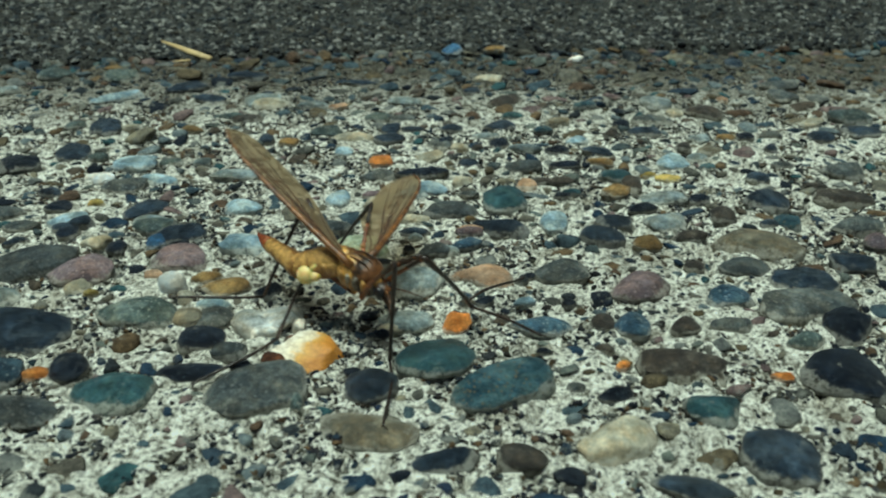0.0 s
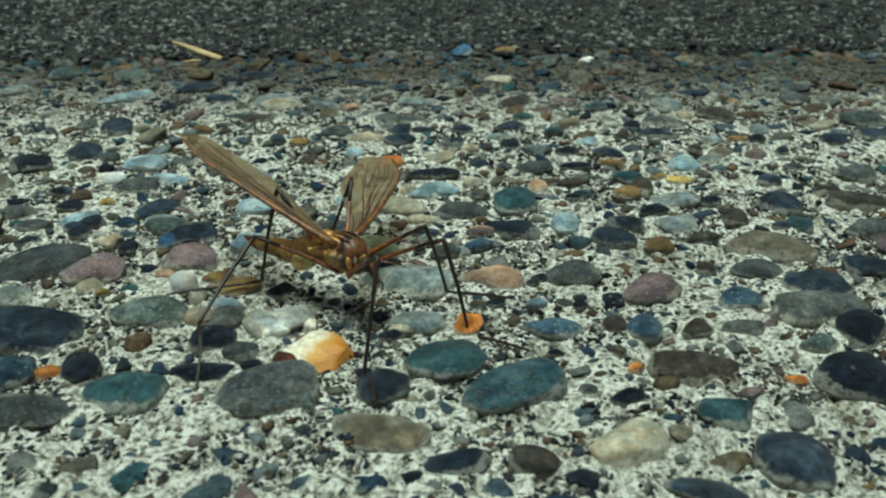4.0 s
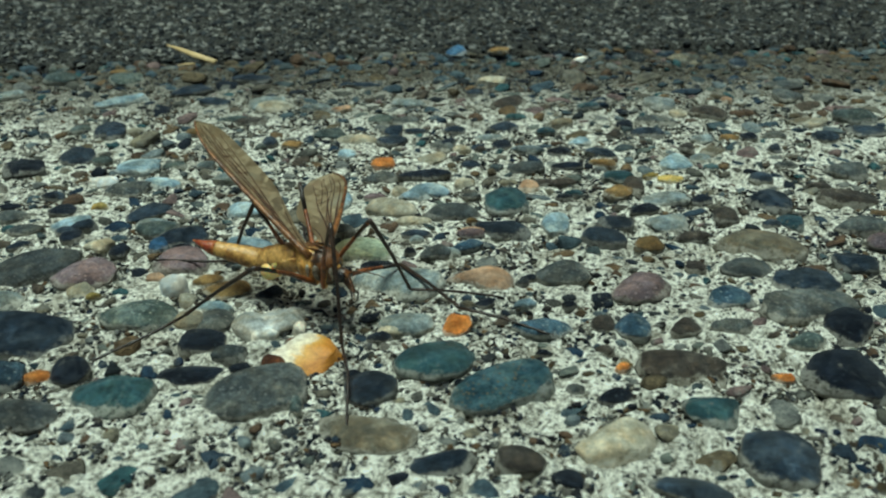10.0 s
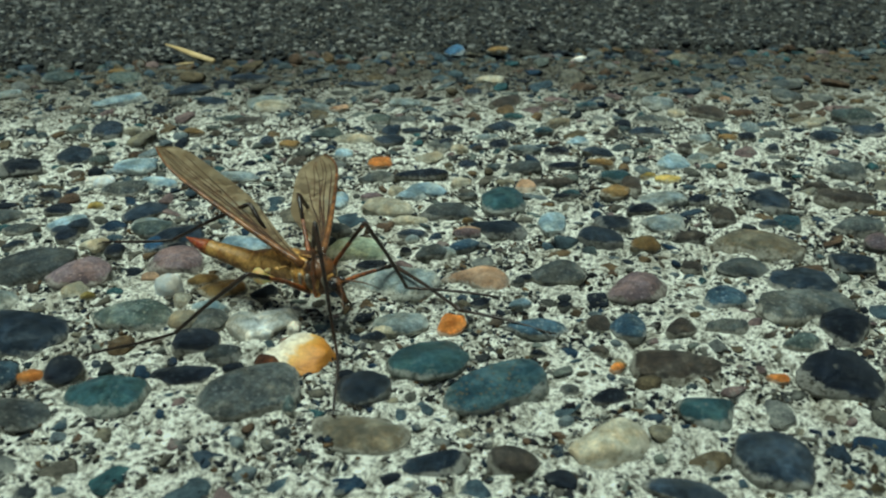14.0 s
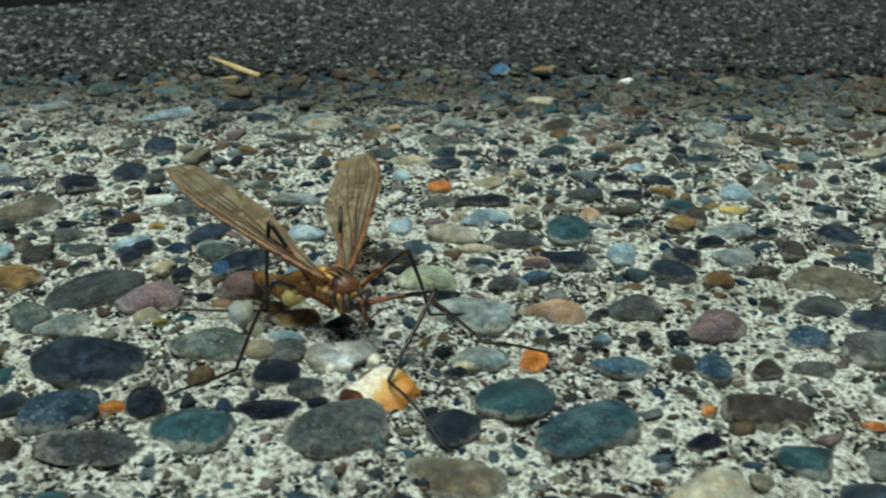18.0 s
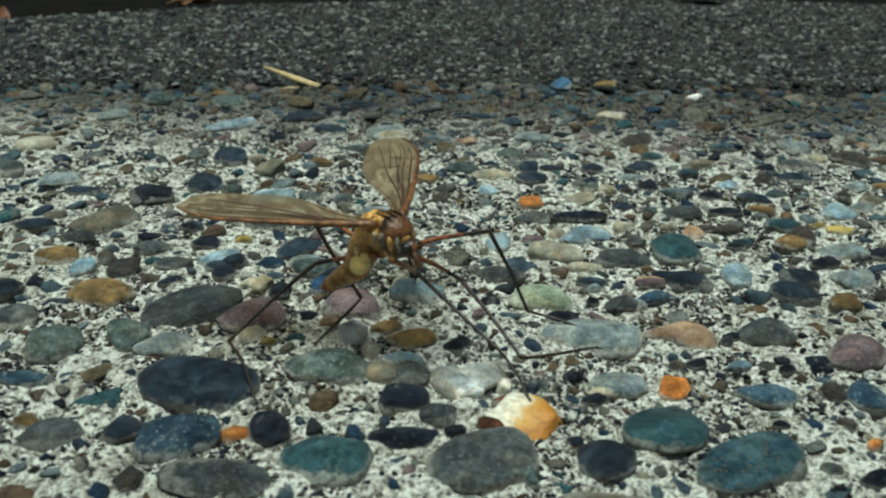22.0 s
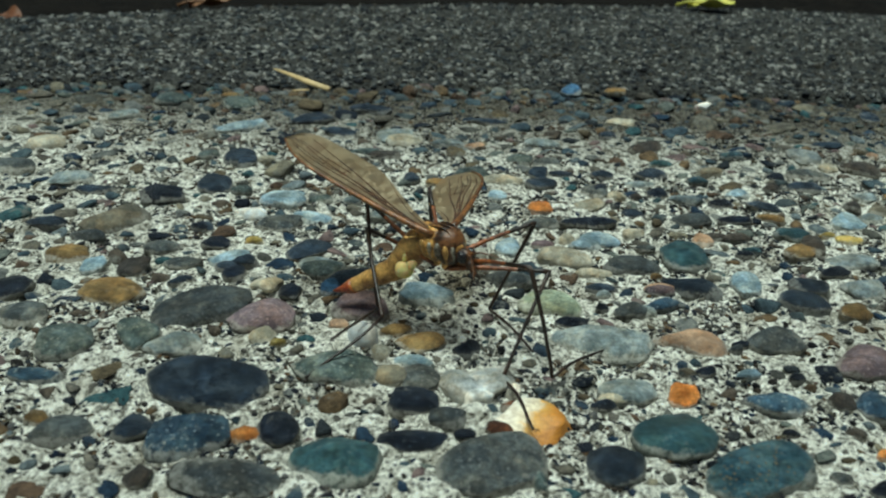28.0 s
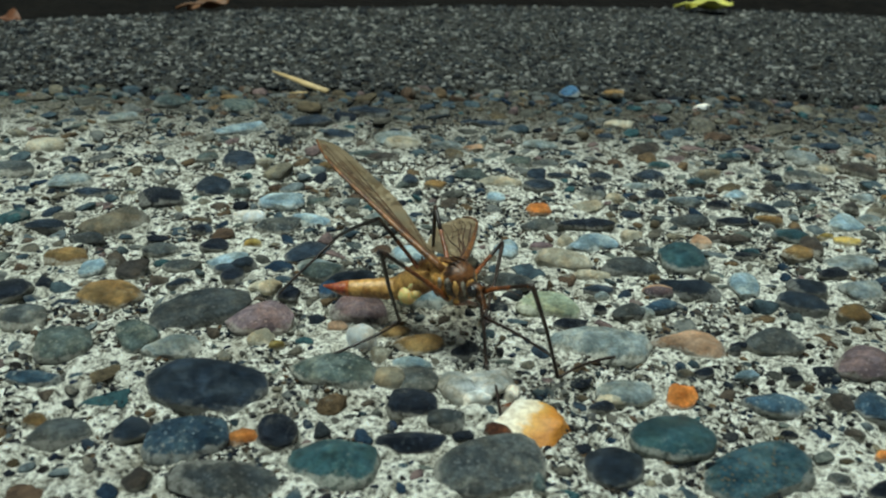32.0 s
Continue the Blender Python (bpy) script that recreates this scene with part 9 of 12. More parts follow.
    walk(LEGS[2][2], at([
        (0, 3.69, -8.61, -6.74, 15.3, 0.4, -38.1),
        (0.25, 2.67, -5.78, -8.57, 15.3, 1.9, -31.8),
        (0.5, 0.99, -3.84, -9.49, 15.8, 12.3, -21.9),
        (0.75, 1.14, -4.30, -9.50, 15.1, 13.2, -24.6),
        (1, 1.27, -4.78, -9.46, 14.3, 14.4, -27.2),
        (1.25, 1.62, -6.17, -9.55, 14.5, 15.7, -25.3),
        (1.5, 2.01, -7.61, -9.41, 14.8, 18.1, -23.1),
        (1.75, 0.85, -5.69, -8.99, 12.9, 18.3, -28.2),
        (2, -0.24, -3.87, -8.22, 11.4, 20.2, -32.6),
        (2.25, 0.08, -3.86, -7.91, 11.8, 16.6, -31.3),
        (2.5, 0.40, -3.91, -7.58, 12.2, 13.0, -30.0),
        (2.75, 1.65, -3.57, -6.87, 12.7, 10.9, -27.9),
        (3, 2.82, -3.15, -6.05, 13.3, 9.5, -25.3),
        (3.25, 3.31, -6.25, -6.61, 12.9, 2.8, -28.6),
        (3.5, 3.00, -9.74, -5.92, 13.0, 4.4, -28.6),
        (4, 2.74, -9.34, -5.94, 12.0, 2.9, -36.1),
        (4.5, 2.46, -8.94, -5.93, 10.7, 1.3, -43.8),
        (5, 2.19, -8.53, -5.87, 9.3, -0.2, -51.4),
        (5.5, 1.93, -8.12, -5.79, 7.7, -1.8, -58.7),
        (5.75, 2.05, -8.01, -5.36, 6.4, 1.5, -59.3),
        (6, 2.18, -7.95, -4.94, 5.2, 4.8, -59.8),
        (6.5, 2.17, -7.97, -4.93, 4.1, 4.9, -59.9),
        (7, 2.50, -7.63, -5.17, 4.1, 5.2, -53.0),
        (8, 2.52, -7.56, -5.14, 3.6, 5.3, -53.1),
        (8.5, 2.70, -7.35, -5.28, 2.8, 7.0, -54.9),
        (8.75, 2.03, -9.70, -5.53, 1.9, 5.9, -57.1),
        (9, 1.08, -11.97, -5.51, 0.9, 5.8, -59.3),
        (9.5, -0.32, -12.88, -5.56, 0.1, 5.4, -60.2),
        (10, -1.77, -13.66, -5.51, -0.7, 5.7, -61.4),
        (11, 1.18, -15.19, -3.64, -1.5, 4.3, -62.7),
        (12, 3.98, -15.73, -0.84, -2.5, 8.3, -65.4),
        (13, 3.93, -15.84, -0.80, -3.4, 10.3, -66.6),
        (14, 3.85, -15.92, -0.73, -4.4, 12.5, -67.9),
        (14.5, 3.83, -15.95, -0.75, -5.1, 12.4, -67.9),
        (15, 4.56, -14.25, -3.92, -5.9, 4.4, -68.5),
        (15.5, 4.88, -11.04, -6.62, -6.8, -1.7, -70.5),
        (16, 4.52, -7.67, -7.96, -7.4, 2.3, -68.6),
        (16.5, 3.88, -5.40, -8.47, -7.4, 11.7, -62.7),
        (16.75, 2.10, -8.00, -9.51, -4.2, 0.5, -48.7),
        (17, -0.04, -10.66, -9.52, -3.1, -4.3, -33.1),
        (17.25, 0.72, -10.65, -8.64, -2.3, -4.2, -31.9),
        (17.5, 1.49, -10.60, -7.78, -1.6, -4.2, -30.8),
        (17.75, 2.20, -8.94, -6.28, -0.6, -1.6, -35.2),
        (18, 2.85, -7.43, -4.99, 0.1, -0.9, -39.4),
        (18.25, 3.82, -6.11, -4.53, 0.5, 5.2, -43.8),
        (18.5, 4.62, -4.75, -4.30, 0.2, 9.6, -48.0),
        (18.75, 4.76, -4.14, -4.46, -0.2, 11.5, -50.7),
        (19, 4.88, -3.53, -4.64, -0.7, 13.2, -53.4),
        (19.25, 4.37, -4.41, -4.85, -1.1, 13.1, -54.8),
        (19.5, 3.74, -5.25, -5.13, -1.7, 12.2, -56.1),
        (19.75, 4.77, -4.48, -5.40, -2.9, 15.4, -60.0),
        (20, 5.77, -3.72, -5.98, -4.4, 16.7, -64.0),
        (20.25, 5.88, -3.83, -5.77, -7.1, 19.2, -71.2),
        (20.5, 6.00, -3.94, -5.54, -10.3, 21.5, -78.7),
        (20.75, 5.71, -4.76, -6.17, -11.2, 22.9, -79.4),
        (21, 5.40, -5.58, -6.81, -12.1, 23.9, -80.1),
        (21.25, 1.48, -4.63, -9.27, 9.0, 14.8, -31.6),
        (21.5, -2.54, -6.09, -9.96, 18.6, 6.4, 21.3),
        (21.75, -2.12, -6.26, -9.98, 20.1, 3.6, 24.8),
        (22, -1.69, -6.43, -9.99, 21.3, 0.8, 28.4),
        (22.25, -1.88, -6.51, -9.67, 22.0, 4.3, 22.4),
        (22.5, -2.07, -6.59, -9.35, 22.1, 7.8, 16.2),
        (22.75, -2.27, -6.66, -9.04, 21.6, 11.1, 9.9),
        (23, -2.46, -6.72, -8.75, 20.6, 14.1, 3.6),
        (23.25, -2.69, -6.89, -8.76, 20.7, 11.9, 3.0),
        (23.5, -2.92, -7.06, -8.77, 20.8, 9.8, 2.4),
        (23.75, -3.15, -7.22, -8.77, 20.8, 7.6, 1.9),
        (24, -3.37, -7.39, -8.77, 20.8, 5.5, 1.4),
        (24.25, -2.59, -7.56, -8.76, 21.0, 5.1, 4.8),
        (24.5, -1.80, -7.76, -8.69, 21.3, 5.1, 8.3),
        (24.75, -0.99, -7.99, -8.56, 21.5, 5.5, 11.8),
        (25, -0.20, -8.25, -8.37, 21.8, 6.4, 15.4),
        (25.25, 0.41, -9.81, -8.09, 21.5, 5.9, 14.1),
        (25.5, 0.74, -11.46, -7.42, 21.0, 7.4, 12.6),
        (26, 1.38, -10.38, -7.70, 20.8, 5.5, 11.2),
        (26.5, 2.01, -9.28, -7.83, 20.6, 4.3, 9.5),
        (27, 2.63, -8.17, -7.80, 20.5, 3.8, 7.7),
        (27.5, 3.21, -7.11, -7.64, 20.6, 4.0, 6.2),
        (27.75, 2.96, -6.32, -7.93, 21.5, -1.9, 14.1),
        (28, 2.63, -5.61, -8.18, 21.9, -8.0, 21.8),
        (28.25, 2.10, -5.50, -8.16, 22.9, -6.6, 19.7),
        (28.5, 1.57, -5.41, -8.14, 23.6, -5.2, 17.7),
        (28.75, 1.04, -5.34, -8.12, 24.2, -3.7, 15.6),
        (29, 0.50, -5.29, -8.10, 24.6, -2.2, 13.6),
        (29.25, 1.18, -5.58, -7.74, 24.6, -1.0, 6.1),
        (29.5, 1.86, -5.85, -7.38, 24.2, 0.2, -1.8),
        (29.75, 2.54, -6.10, -7.03, 23.3, 1.1, -9.7),
        (30, 3.22, -6.35, -6.67, 22.0, 1.9, -17.3),
        (30.25, 4.37, -6.21, -6.14, 20.5, 5.3, -23.3),
        (30.5, 5.50, -6.27, -5.49, 18.4, 9.4, -29.1),
        (30.75, 4.75, -11.31, -5.95, 18.8, 18.8, -20.1),
        (31, 2.79, -15.82, -4.71, 21.6, 35.0, -10.3),
        (31.25, 2.42, -14.67, -5.66, 20.6, 24.4, -11.0),
        (31.5, 1.90, -13.52, -6.43, 19.7, 14.2, -12.3),
        (31.75, 0.70, -15.92, -4.23, 21.2, 19.1, -4.3),
        (32, -0.41, -17.29, -0.87, 21.3, 30.7, -3.8),
    ]))
    walk(LEGS[3][0], at([
        (0, -0.85, 1.40, -1.75, -43.0, -53.4, 81.6),
        (0.25, -0.85, 1.40, -1.75, -45.8, -24.8, 82.7),
        (0.5, -0.85, 1.40, -1.75, -47.2, 4.0, 84.3),
        (0.75, -0.85, 1.40, -1.75, -45.0, -4.4, 92.5),
        (1, -0.85, 1.40, -1.75, -44.1, -12.6, 100.8),
        (1.25, -0.85, 1.40, -1.75, -38.7, -16.0, 86.3),
        (1.5, -0.85, 1.40, -1.75, -33.3, -18.3, 71.4),
        (1.75, -0.85, 1.40, -1.75, -35.7, -12.9, 84.5),
        (2, -0.85, 1.40, -1.75, -36.1, -6.7, 96.9),
        (2.25, -0.85, 1.40, -1.75, -35.0, -8.8, 97.7),
        (2.5, -0.85, 1.40, -1.75, -34.2, -10.7, 98.5),
        (2.75, -0.85, 1.40, -1.75, -34.0, -17.4, 101.5),
        (3, -0.85, 1.40, -1.75, -34.4, -24.1, 104.3),
        (3.25, -0.85, 1.40, -1.75, -32.2, -33.7, 99.0),
        (3.5, -0.85, 1.40, -1.75, -29.8, -43.3, 93.2),
        (4, -0.85, 1.40, -1.75, -39.5, -31.8, 109.9),
        (4.5, -0.85, 1.40, -1.75, -44.1, -14.9, 127.0),
        (5, -0.85, 1.40, -1.75, -42.0, 2.6, 142.0),
        (5.5, -0.85, 1.40, -1.75, -35.9, 15.3, 154.1),
        (5.75, -0.85, 1.40, -1.75, -31.3, 14.4, 156.3),
        (6, -0.85, 1.40, -1.75, -27.1, 13.6, 158.4),
        (6.5, -0.85, 1.40, -1.75, -23.6, 14.1, 159.1),
        (7, -0.85, 1.40, -1.75, -19.1, 13.5, 164.8),
        (8, -0.85, 1.40, -1.75, -16.4, 13.1, 164.7),
        (8.5, -0.85, 1.40, -1.75, -12.6, 14.9, 169.5),
        (8.75, -0.85, 1.40, -1.75, -8.9, 15.5, 173.9),
        (9, -0.85, 1.40, -1.75, -5.2, 15.7, 178.4),
        (9.5, -0.85, 1.40, -1.75, -3.7, 14.4, 175.9),
        (10, -0.85, 1.40, -1.75, -2.4, 13.2, 173.5),
        (11, -0.85, 1.40, -1.75, -0.2, 12.0, 175.3),
        (12, -0.85, 1.40, -1.75, 1.9, 10.7, 177.2),
        (13, -0.85, 1.40, -1.75, 3.9, 10.1, 179.3),
        (14, -0.85, 1.40, -1.75, 5.8, 9.5, -178.6),
        (14.5, -0.85, 1.40, -1.75, 7.2, 9.6, -178.5),
        (15, -0.85, 1.40, -1.75, 7.4, 10.6, 175.8),
        (15.5, -0.85, 1.40, -1.75, 7.3, 11.7, 170.0),
        (16, -0.85, 1.40, -1.75, 6.9, 12.8, 164.2),
        (16.5, -0.85, 1.40, -1.75, 6.2, 13.8, 158.4),
        (16.75, -0.85, 1.40, -1.75, 7.8, 16.6, 162.2),
        (17, -0.85, 1.40, -1.75, 9.8, 19.1, 166.2),
        (17.25, -0.85, 1.40, -1.75, 12.1, 12.4, 170.9),
        (17.5, -0.85, 1.40, -1.75, 14.0, 5.7, 175.5),
        (17.75, -0.85, 1.40, -1.75, 14.7, 9.6, 176.7),
        (18, -0.85, 1.40, -1.75, 15.1, 13.7, 177.4),
        (18.25, -0.85, 1.40, -1.75, 15.7, 14.2, 179.5),
        (18.5, -0.85, 1.40, -1.75, 16.3, 14.7, -178.4),
        (18.75, -0.85, 1.40, -1.75, 16.9, 15.4, -175.5),
        (19, -0.85, 1.40, -1.75, 17.5, 16.2, -172.6),
        (19.25, -0.85, 1.40, -1.75, 16.0, -0.1, 179.5),
        (19.5, -0.85, 1.40, -1.75, 16.7, -15.7, 170.0),
        (19.75, -0.85, 1.40, -1.75, 21.2, -24.5, 147.9),
        (20, -0.85, 1.40, -1.75, 27.9, -29.7, 123.3),
        (20.25, -0.85, 1.40, -1.75, 33.6, -26.9, 101.4),
        (20.5, -0.85, 1.40, -1.75, 36.2, -21.2, 81.0),
        (20.75, -0.85, 1.40, -1.75, 10.6, -14.5, 128.5),
        (21, -0.85, 1.40, -1.75, 0.4, 0.7, 172.0),
        (21.25, -0.85, 1.40, -1.75, 1.5, 11.9, 159.1),
        (21.5, -0.85, 1.40, -1.75, -1.4, 19.1, 143.2),
        (21.75, -0.85, 1.40, -1.75, 6.2, 29.4, 164.1),
        (22, -0.85, 1.40, -1.75, 18.4, 35.5, -171.3),
        (22.25, -0.85, 1.40, -1.75, 18.7, 31.7, -171.8),
        (22.5, -0.85, 1.40, -1.75, 19.0, 27.8, -172.3),
        (22.75, -0.85, 1.40, -1.75, 19.2, 23.9, -172.8),
        (23, -0.85, 1.40, -1.75, 19.5, 20.0, -173.2),
        (23.25, -0.85, 1.40, -1.75, 19.8, 19.7, -173.5),
        (23.5, -0.85, 1.40, -1.75, 20.2, 19.3, -173.7),
        (23.75, -0.85, 1.40, -1.75, 20.6, 19.0, -173.9),
        (24, -0.85, 1.40, -1.75, 21.0, 18.6, -174.1),
        (24.25, -0.85, 1.40, -1.75, 19.4, 15.4, 179.6),
        (24.5, -0.85, 1.40, -1.75, 18.2, 12.2, 173.3),
        (24.75, -0.85, 1.40, -1.75, 17.2, 9.1, 166.9),
        (25, -0.85, 1.40, -1.75, 16.5, 6.2, 160.6),
        (25.25, -0.85, 1.40, -1.75, 16.6, 6.8, 159.1),
        (25.5, -0.85, 1.40, -1.75, 16.7, 7.4, 157.5),
        (26, -0.85, 1.40, -1.75, 13.4, 2.4, 140.1),
        (26.5, -0.85, 1.40, -1.75, 10.0, -5.1, 117.1),
        (27, -0.85, 1.40, -1.75, 8.6, -12.2, 93.7),
        (27.5, -0.85, 1.40, -1.75, 8.5, -16.7, 75.6),
        (27.75, -0.85, 1.40, -1.75, 4.1, -17.9, 80.5),
        (28, -0.85, 1.40, -1.75, 0.0, -19.2, 85.5),
        (28.25, -0.85, 1.40, -1.75, -2.1, -18.7, 84.6),
        (28.5, -0.85, 1.40, -1.75, -4.0, -18.2, 83.8),
        (28.75, -0.85, 1.40, -1.75, -5.9, -17.7, 82.9),
        (29, -0.85, 1.40, -1.75, -7.7, -17.2, 82.1),
        (29.25, -0.85, 1.40, -1.75, -10.1, -20.4, 84.2),
        (29.5, -0.85, 1.40, -1.75, -12.4, -23.6, 86.3),
        (29.75, -0.85, 1.40, -1.75, -14.7, -26.8, 88.5),
        (30, -0.85, 1.40, -1.75, -17.0, -29.9, 90.8),
        (30.25, -0.85, 1.40, -1.75, -16.4, -31.1, 86.9),
        (30.5, -0.85, 1.40, -1.75, -16.0, -32.3, 82.9),
        (30.75, -0.85, 1.40, -1.75, -13.2, -24.3, 73.7),
        (31, -0.85, 1.40, -1.75, -12.1, -16.2, 65.1),
        (31.25, -0.85, 1.40, -1.75, -15.6, -20.4, 70.9),
        (31.5, -0.85, 1.40, -1.75, -19.0, -24.8, 76.7),
        (31.75, -0.85, 1.40, -1.75, -21.4, -26.0, 79.6),
        (32, -0.85, 1.40, -1.75, -23.6, -27.1, 82.6),
    ]))
    walk(LEGS[3][1], at([
        (0, -0.03, 7.00, 5.88, 5.0, 50.1, 167.5),
        (0.25, 0.25, 9.96, 2.23, 5.0, 52.2, 167.0),
        (0.5, 0.10, 10.83, -2.41, -5.0, 50.5, 152.9),
        (0.75, -1.26, 10.86, -1.03, -1.1, 63.0, 156.8),
        (1, -2.59, 10.51, 0.32, 1.7, 74.4, 158.9),
        (1.25, -0.26, 10.51, 0.87, -7.6, 71.0, 148.0),
        (1.5, 2.03, 9.95, 1.24, -19.6, 64.4, 133.6),
        (1.75, 0.04, 10.62, 0.38, -7.2, 61.8, 146.2),
        (2, -1.98, 10.77, -0.64, -3.7, 56.4, 149.4),
        (2.25, -2.11, 10.70, -0.30, -4.1, 59.0, 148.1),
        (2.5, -2.24, 10.63, 0.02, -4.8, 61.4, 146.4),
        (2.75, -2.65, 10.28, 1.09, -2.7, 61.7, 148.1),
        (3, -3.00, 9.80, 2.12, -1.7, 61.3, 148.6),
        (3.25, -2.09, 9.21, 3.52, 1.9, 67.5, 152.3),
        (3.5, -1.24, 8.30, 4.76, 6.1, 72.3, 156.6),
        (4, -3.60, 8.99, 3.26, -27.9, 74.6, 119.8),
        (4.5, -6.37, 8.74, 0.69, -66.6, 57.4, 74.6),
        (5, -8.33, 7.24, -2.18, -68.1, 25.4, 70.0),
        (5.5, -9.09, 5.40, -4.26, -64.1, 8.6, 75.0),
        (5.75, -9.27, 5.10, -4.11, -60.7, 0.6, 76.4),
        (6, -9.44, 4.80, -3.99, -57.9, -7.4, 77.5),
        (6.5, -9.46, 4.69, -4.07, -55.0, -7.4, 77.9),
        (7, -9.76, 3.82, -3.97, -52.8, -9.2, 82.3),
        (8, -9.78, 3.84, -3.90, -50.1, -9.2, 82.0),
        (8.5, -9.88, 3.08, -4.19, -48.1, -5.4, 86.0),
        (8.75, -9.95, 2.37, -4.30, -45.5, -2.3, 81.2),
        (9, -9.99, 1.65, -4.31, -43.5, 1.0, 77.1),
        (9.5, -10.03, 2.05, -4.12, -41.8, -0.7, 73.2),
        (10, -10.04, 2.45, -3.92, -40.2, -2.4, 69.3),
        (11, -10.11, 2.16, -3.72, -39.0, -1.2, 71.9),
        (12, -10.17, 1.86, -3.52, -37.8, 0.0, 74.6),
        (13, -10.20, 1.52, -3.42, -36.6, 0.7, 76.8),
        (14, -10.22, 1.18, -3.32, -35.5, 1.4, 79.0),
        (14.5, -10.21, 1.16, -3.33, -34.5, 1.3, 79.0),
        (15, -10.16, 2.08, -3.50, -34.1, 9.3, 75.0),
        (15.5, -10.01, 3.01, -3.68, -34.3, 17.5, 71.0),
        (16, -9.76, 3.93, -3.85, -35.3, 25.8, 67.1),
        (16.5, -9.43, 4.79, -4.01, -36.8, 33.7, 63.4),
        (16.75, -9.52, 4.18, -4.46, -38.2, 29.2, 59.8),
        (17, -9.57, 3.54, -4.86, -38.9, 24.9, 56.9),
        (17.25, -10.01, 2.87, -3.78, -36.8, 28.6, 60.7),
        (17.5, -10.27, 2.14, -2.69, -34.1, 32.6, 65.5),
        (17.75, -10.20, 1.95, -3.34, -31.0, 15.9, 72.9),
        (18, -10.07, 1.82, -4.00, -30.1, -1.0, 79.2),
        (18.25, -10.06, 1.48, -4.08, -29.6, -3.4, 83.9),
        (18.5, -10.04, 1.15, -4.16, -29.2, -5.8, 88.6),
        (18.75, -9.98, 0.68, -4.27, -28.7, -7.2, 89.4),
        (19, -9.90, 0.22, -4.40, -28.2, -8.6, 90.4),
        (19.25, -10.35, 1.49, -1.74, -27.7, 10.0, 78.9),
        (19.5, -9.85, 2.99, 0.83, -30.5, 28.6, 70.9),
        (19.75, -8.17, 6.00, 2.19, -33.3, 53.2, 70.4),
        (20, -5.38, 8.30, 2.95, -15.3, 73.2, 93.9),
        (20.25, -2.52, 9.70, 2.55, 43.5, 66.7, 158.3),
        (20.5, 0.54, 10.15, 1.69, 53.7, 46.1, 172.7),
        (20.75, -6.58, 8.60, 0.62, 90.5, 71.7, -147.7),
        (21, -10.26, 2.73, -1.87, 55.8, 79.2, 178.3),
        (21.25, -9.53, 4.72, -3.72, 59.3, 65.4, -176.3),
        (21.5, -8.04, 6.78, -4.86, 60.6, 44.3, -172.1),
        (21.75, -8.81, 3.67, -6.41, -1.0, 44.0, 119.4),
        (22, -8.49, 0.23, -7.27, -27.3, 16.0, 81.5),
        (22.25, -8.85, 0.24, -6.74, -26.1, 21.6, 84.8),
        (22.5, -9.18, 0.27, -6.18, -24.5, 27.4, 88.6),
        (22.75, -9.47, 0.31, -5.59, -22.2, 33.3, 93.1),
        (23, -9.71, 0.35, -5.00, -19.2, 38.9, 98.5),
        (23.25, -9.74, 0.38, -4.95, -19.5, 39.0, 97.9),
        (23.5, -9.76, 0.41, -4.89, -19.8, 39.1, 97.4),
        (23.75, -9.78, 0.44, -4.84, -20.1, 39.2, 96.8),
        (24, -9.80, 0.48, -4.79, -20.3, 39.3, 96.2),
        (24.25, -10.01, 1.46, -4.28, -20.8, 52.1, 96.1),
        (24.5, -10.07, 2.49, -3.76, -19.7, 66.3, 98.3),
        (24.75, -9.99, 3.53, -3.25, -7.4, 80.0, 112.5),
        (25, -9.76, 4.53, -2.77, 92.6, 84.0, -145.4),
        (25.25, -9.66, 4.77, -2.87, 155.5, 80.4, -81.4),
        (25.5, -9.55, 5.01, -2.97, 168.5, 72.2, -67.5),
        (26, -8.13, 7.49, -2.14, -178.8, 68.8, -54.0),
        (26.5, -5.16, 9.82, -0.90, 174.5, 70.3, -60.6),
        (27, -1.45, 10.66, 0.26, 163.5, 79.2, -71.4),
        (27.5, 1.41, 10.22, 0.98, -63.4, 86.1, 62.7),
        (27.75, 0.64, 10.32, 1.17, -29.0, 80.2, 97.4),
        (28, -0.14, 10.34, 1.37, -18.3, 73.6, 108.4),
        (28.25, -0.00, 10.36, 1.30, -6.3, 71.8, 121.2),
        (28.5, 0.13, 10.37, 1.22, 3.1, 69.3, 131.6),
        (28.75, 0.26, 10.38, 1.14, 10.2, 66.3, 139.9),
        (29, 0.40, 10.39, 1.05, 15.3, 63.1, 146.3),
        (29.25, 0.06, 10.26, 1.56, 18.8, 67.1, 151.0),
        (29.5, -0.29, 10.09, 2.05, 23.3, 70.7, 156.6),
        (29.75, -0.63, 9.88, 2.53, 29.4, 74.0, 163.6),
        (30, -0.97, 9.63, 2.99, 37.8, 76.9, 172.8),
        (30.25, -0.40, 9.52, 3.16, 45.3, 81.5, -179.3),
        (30.5, 0.14, 9.37, 3.32, 73.3, 85.2, -151.1),
        (30.75, 1.58, 9.71, 2.15, 82.0, 71.1, -141.2),
        (31, 2.99, 9.67, 0.90, 78.1, 57.7, -143.9),
        (31.25, 2.07, 9.81, 1.57, 66.5, 66.1, -155.2),
        (31.5, 1.14, 9.79, 2.24, 43.4, 71.7, -178.8),
        (31.75, 0.69, 9.80, 2.41, 36.9, 71.7, 174.9),
        (32, 0.24, 9.79, 2.58, 30.5, 71.4, 168.7),
    ]))
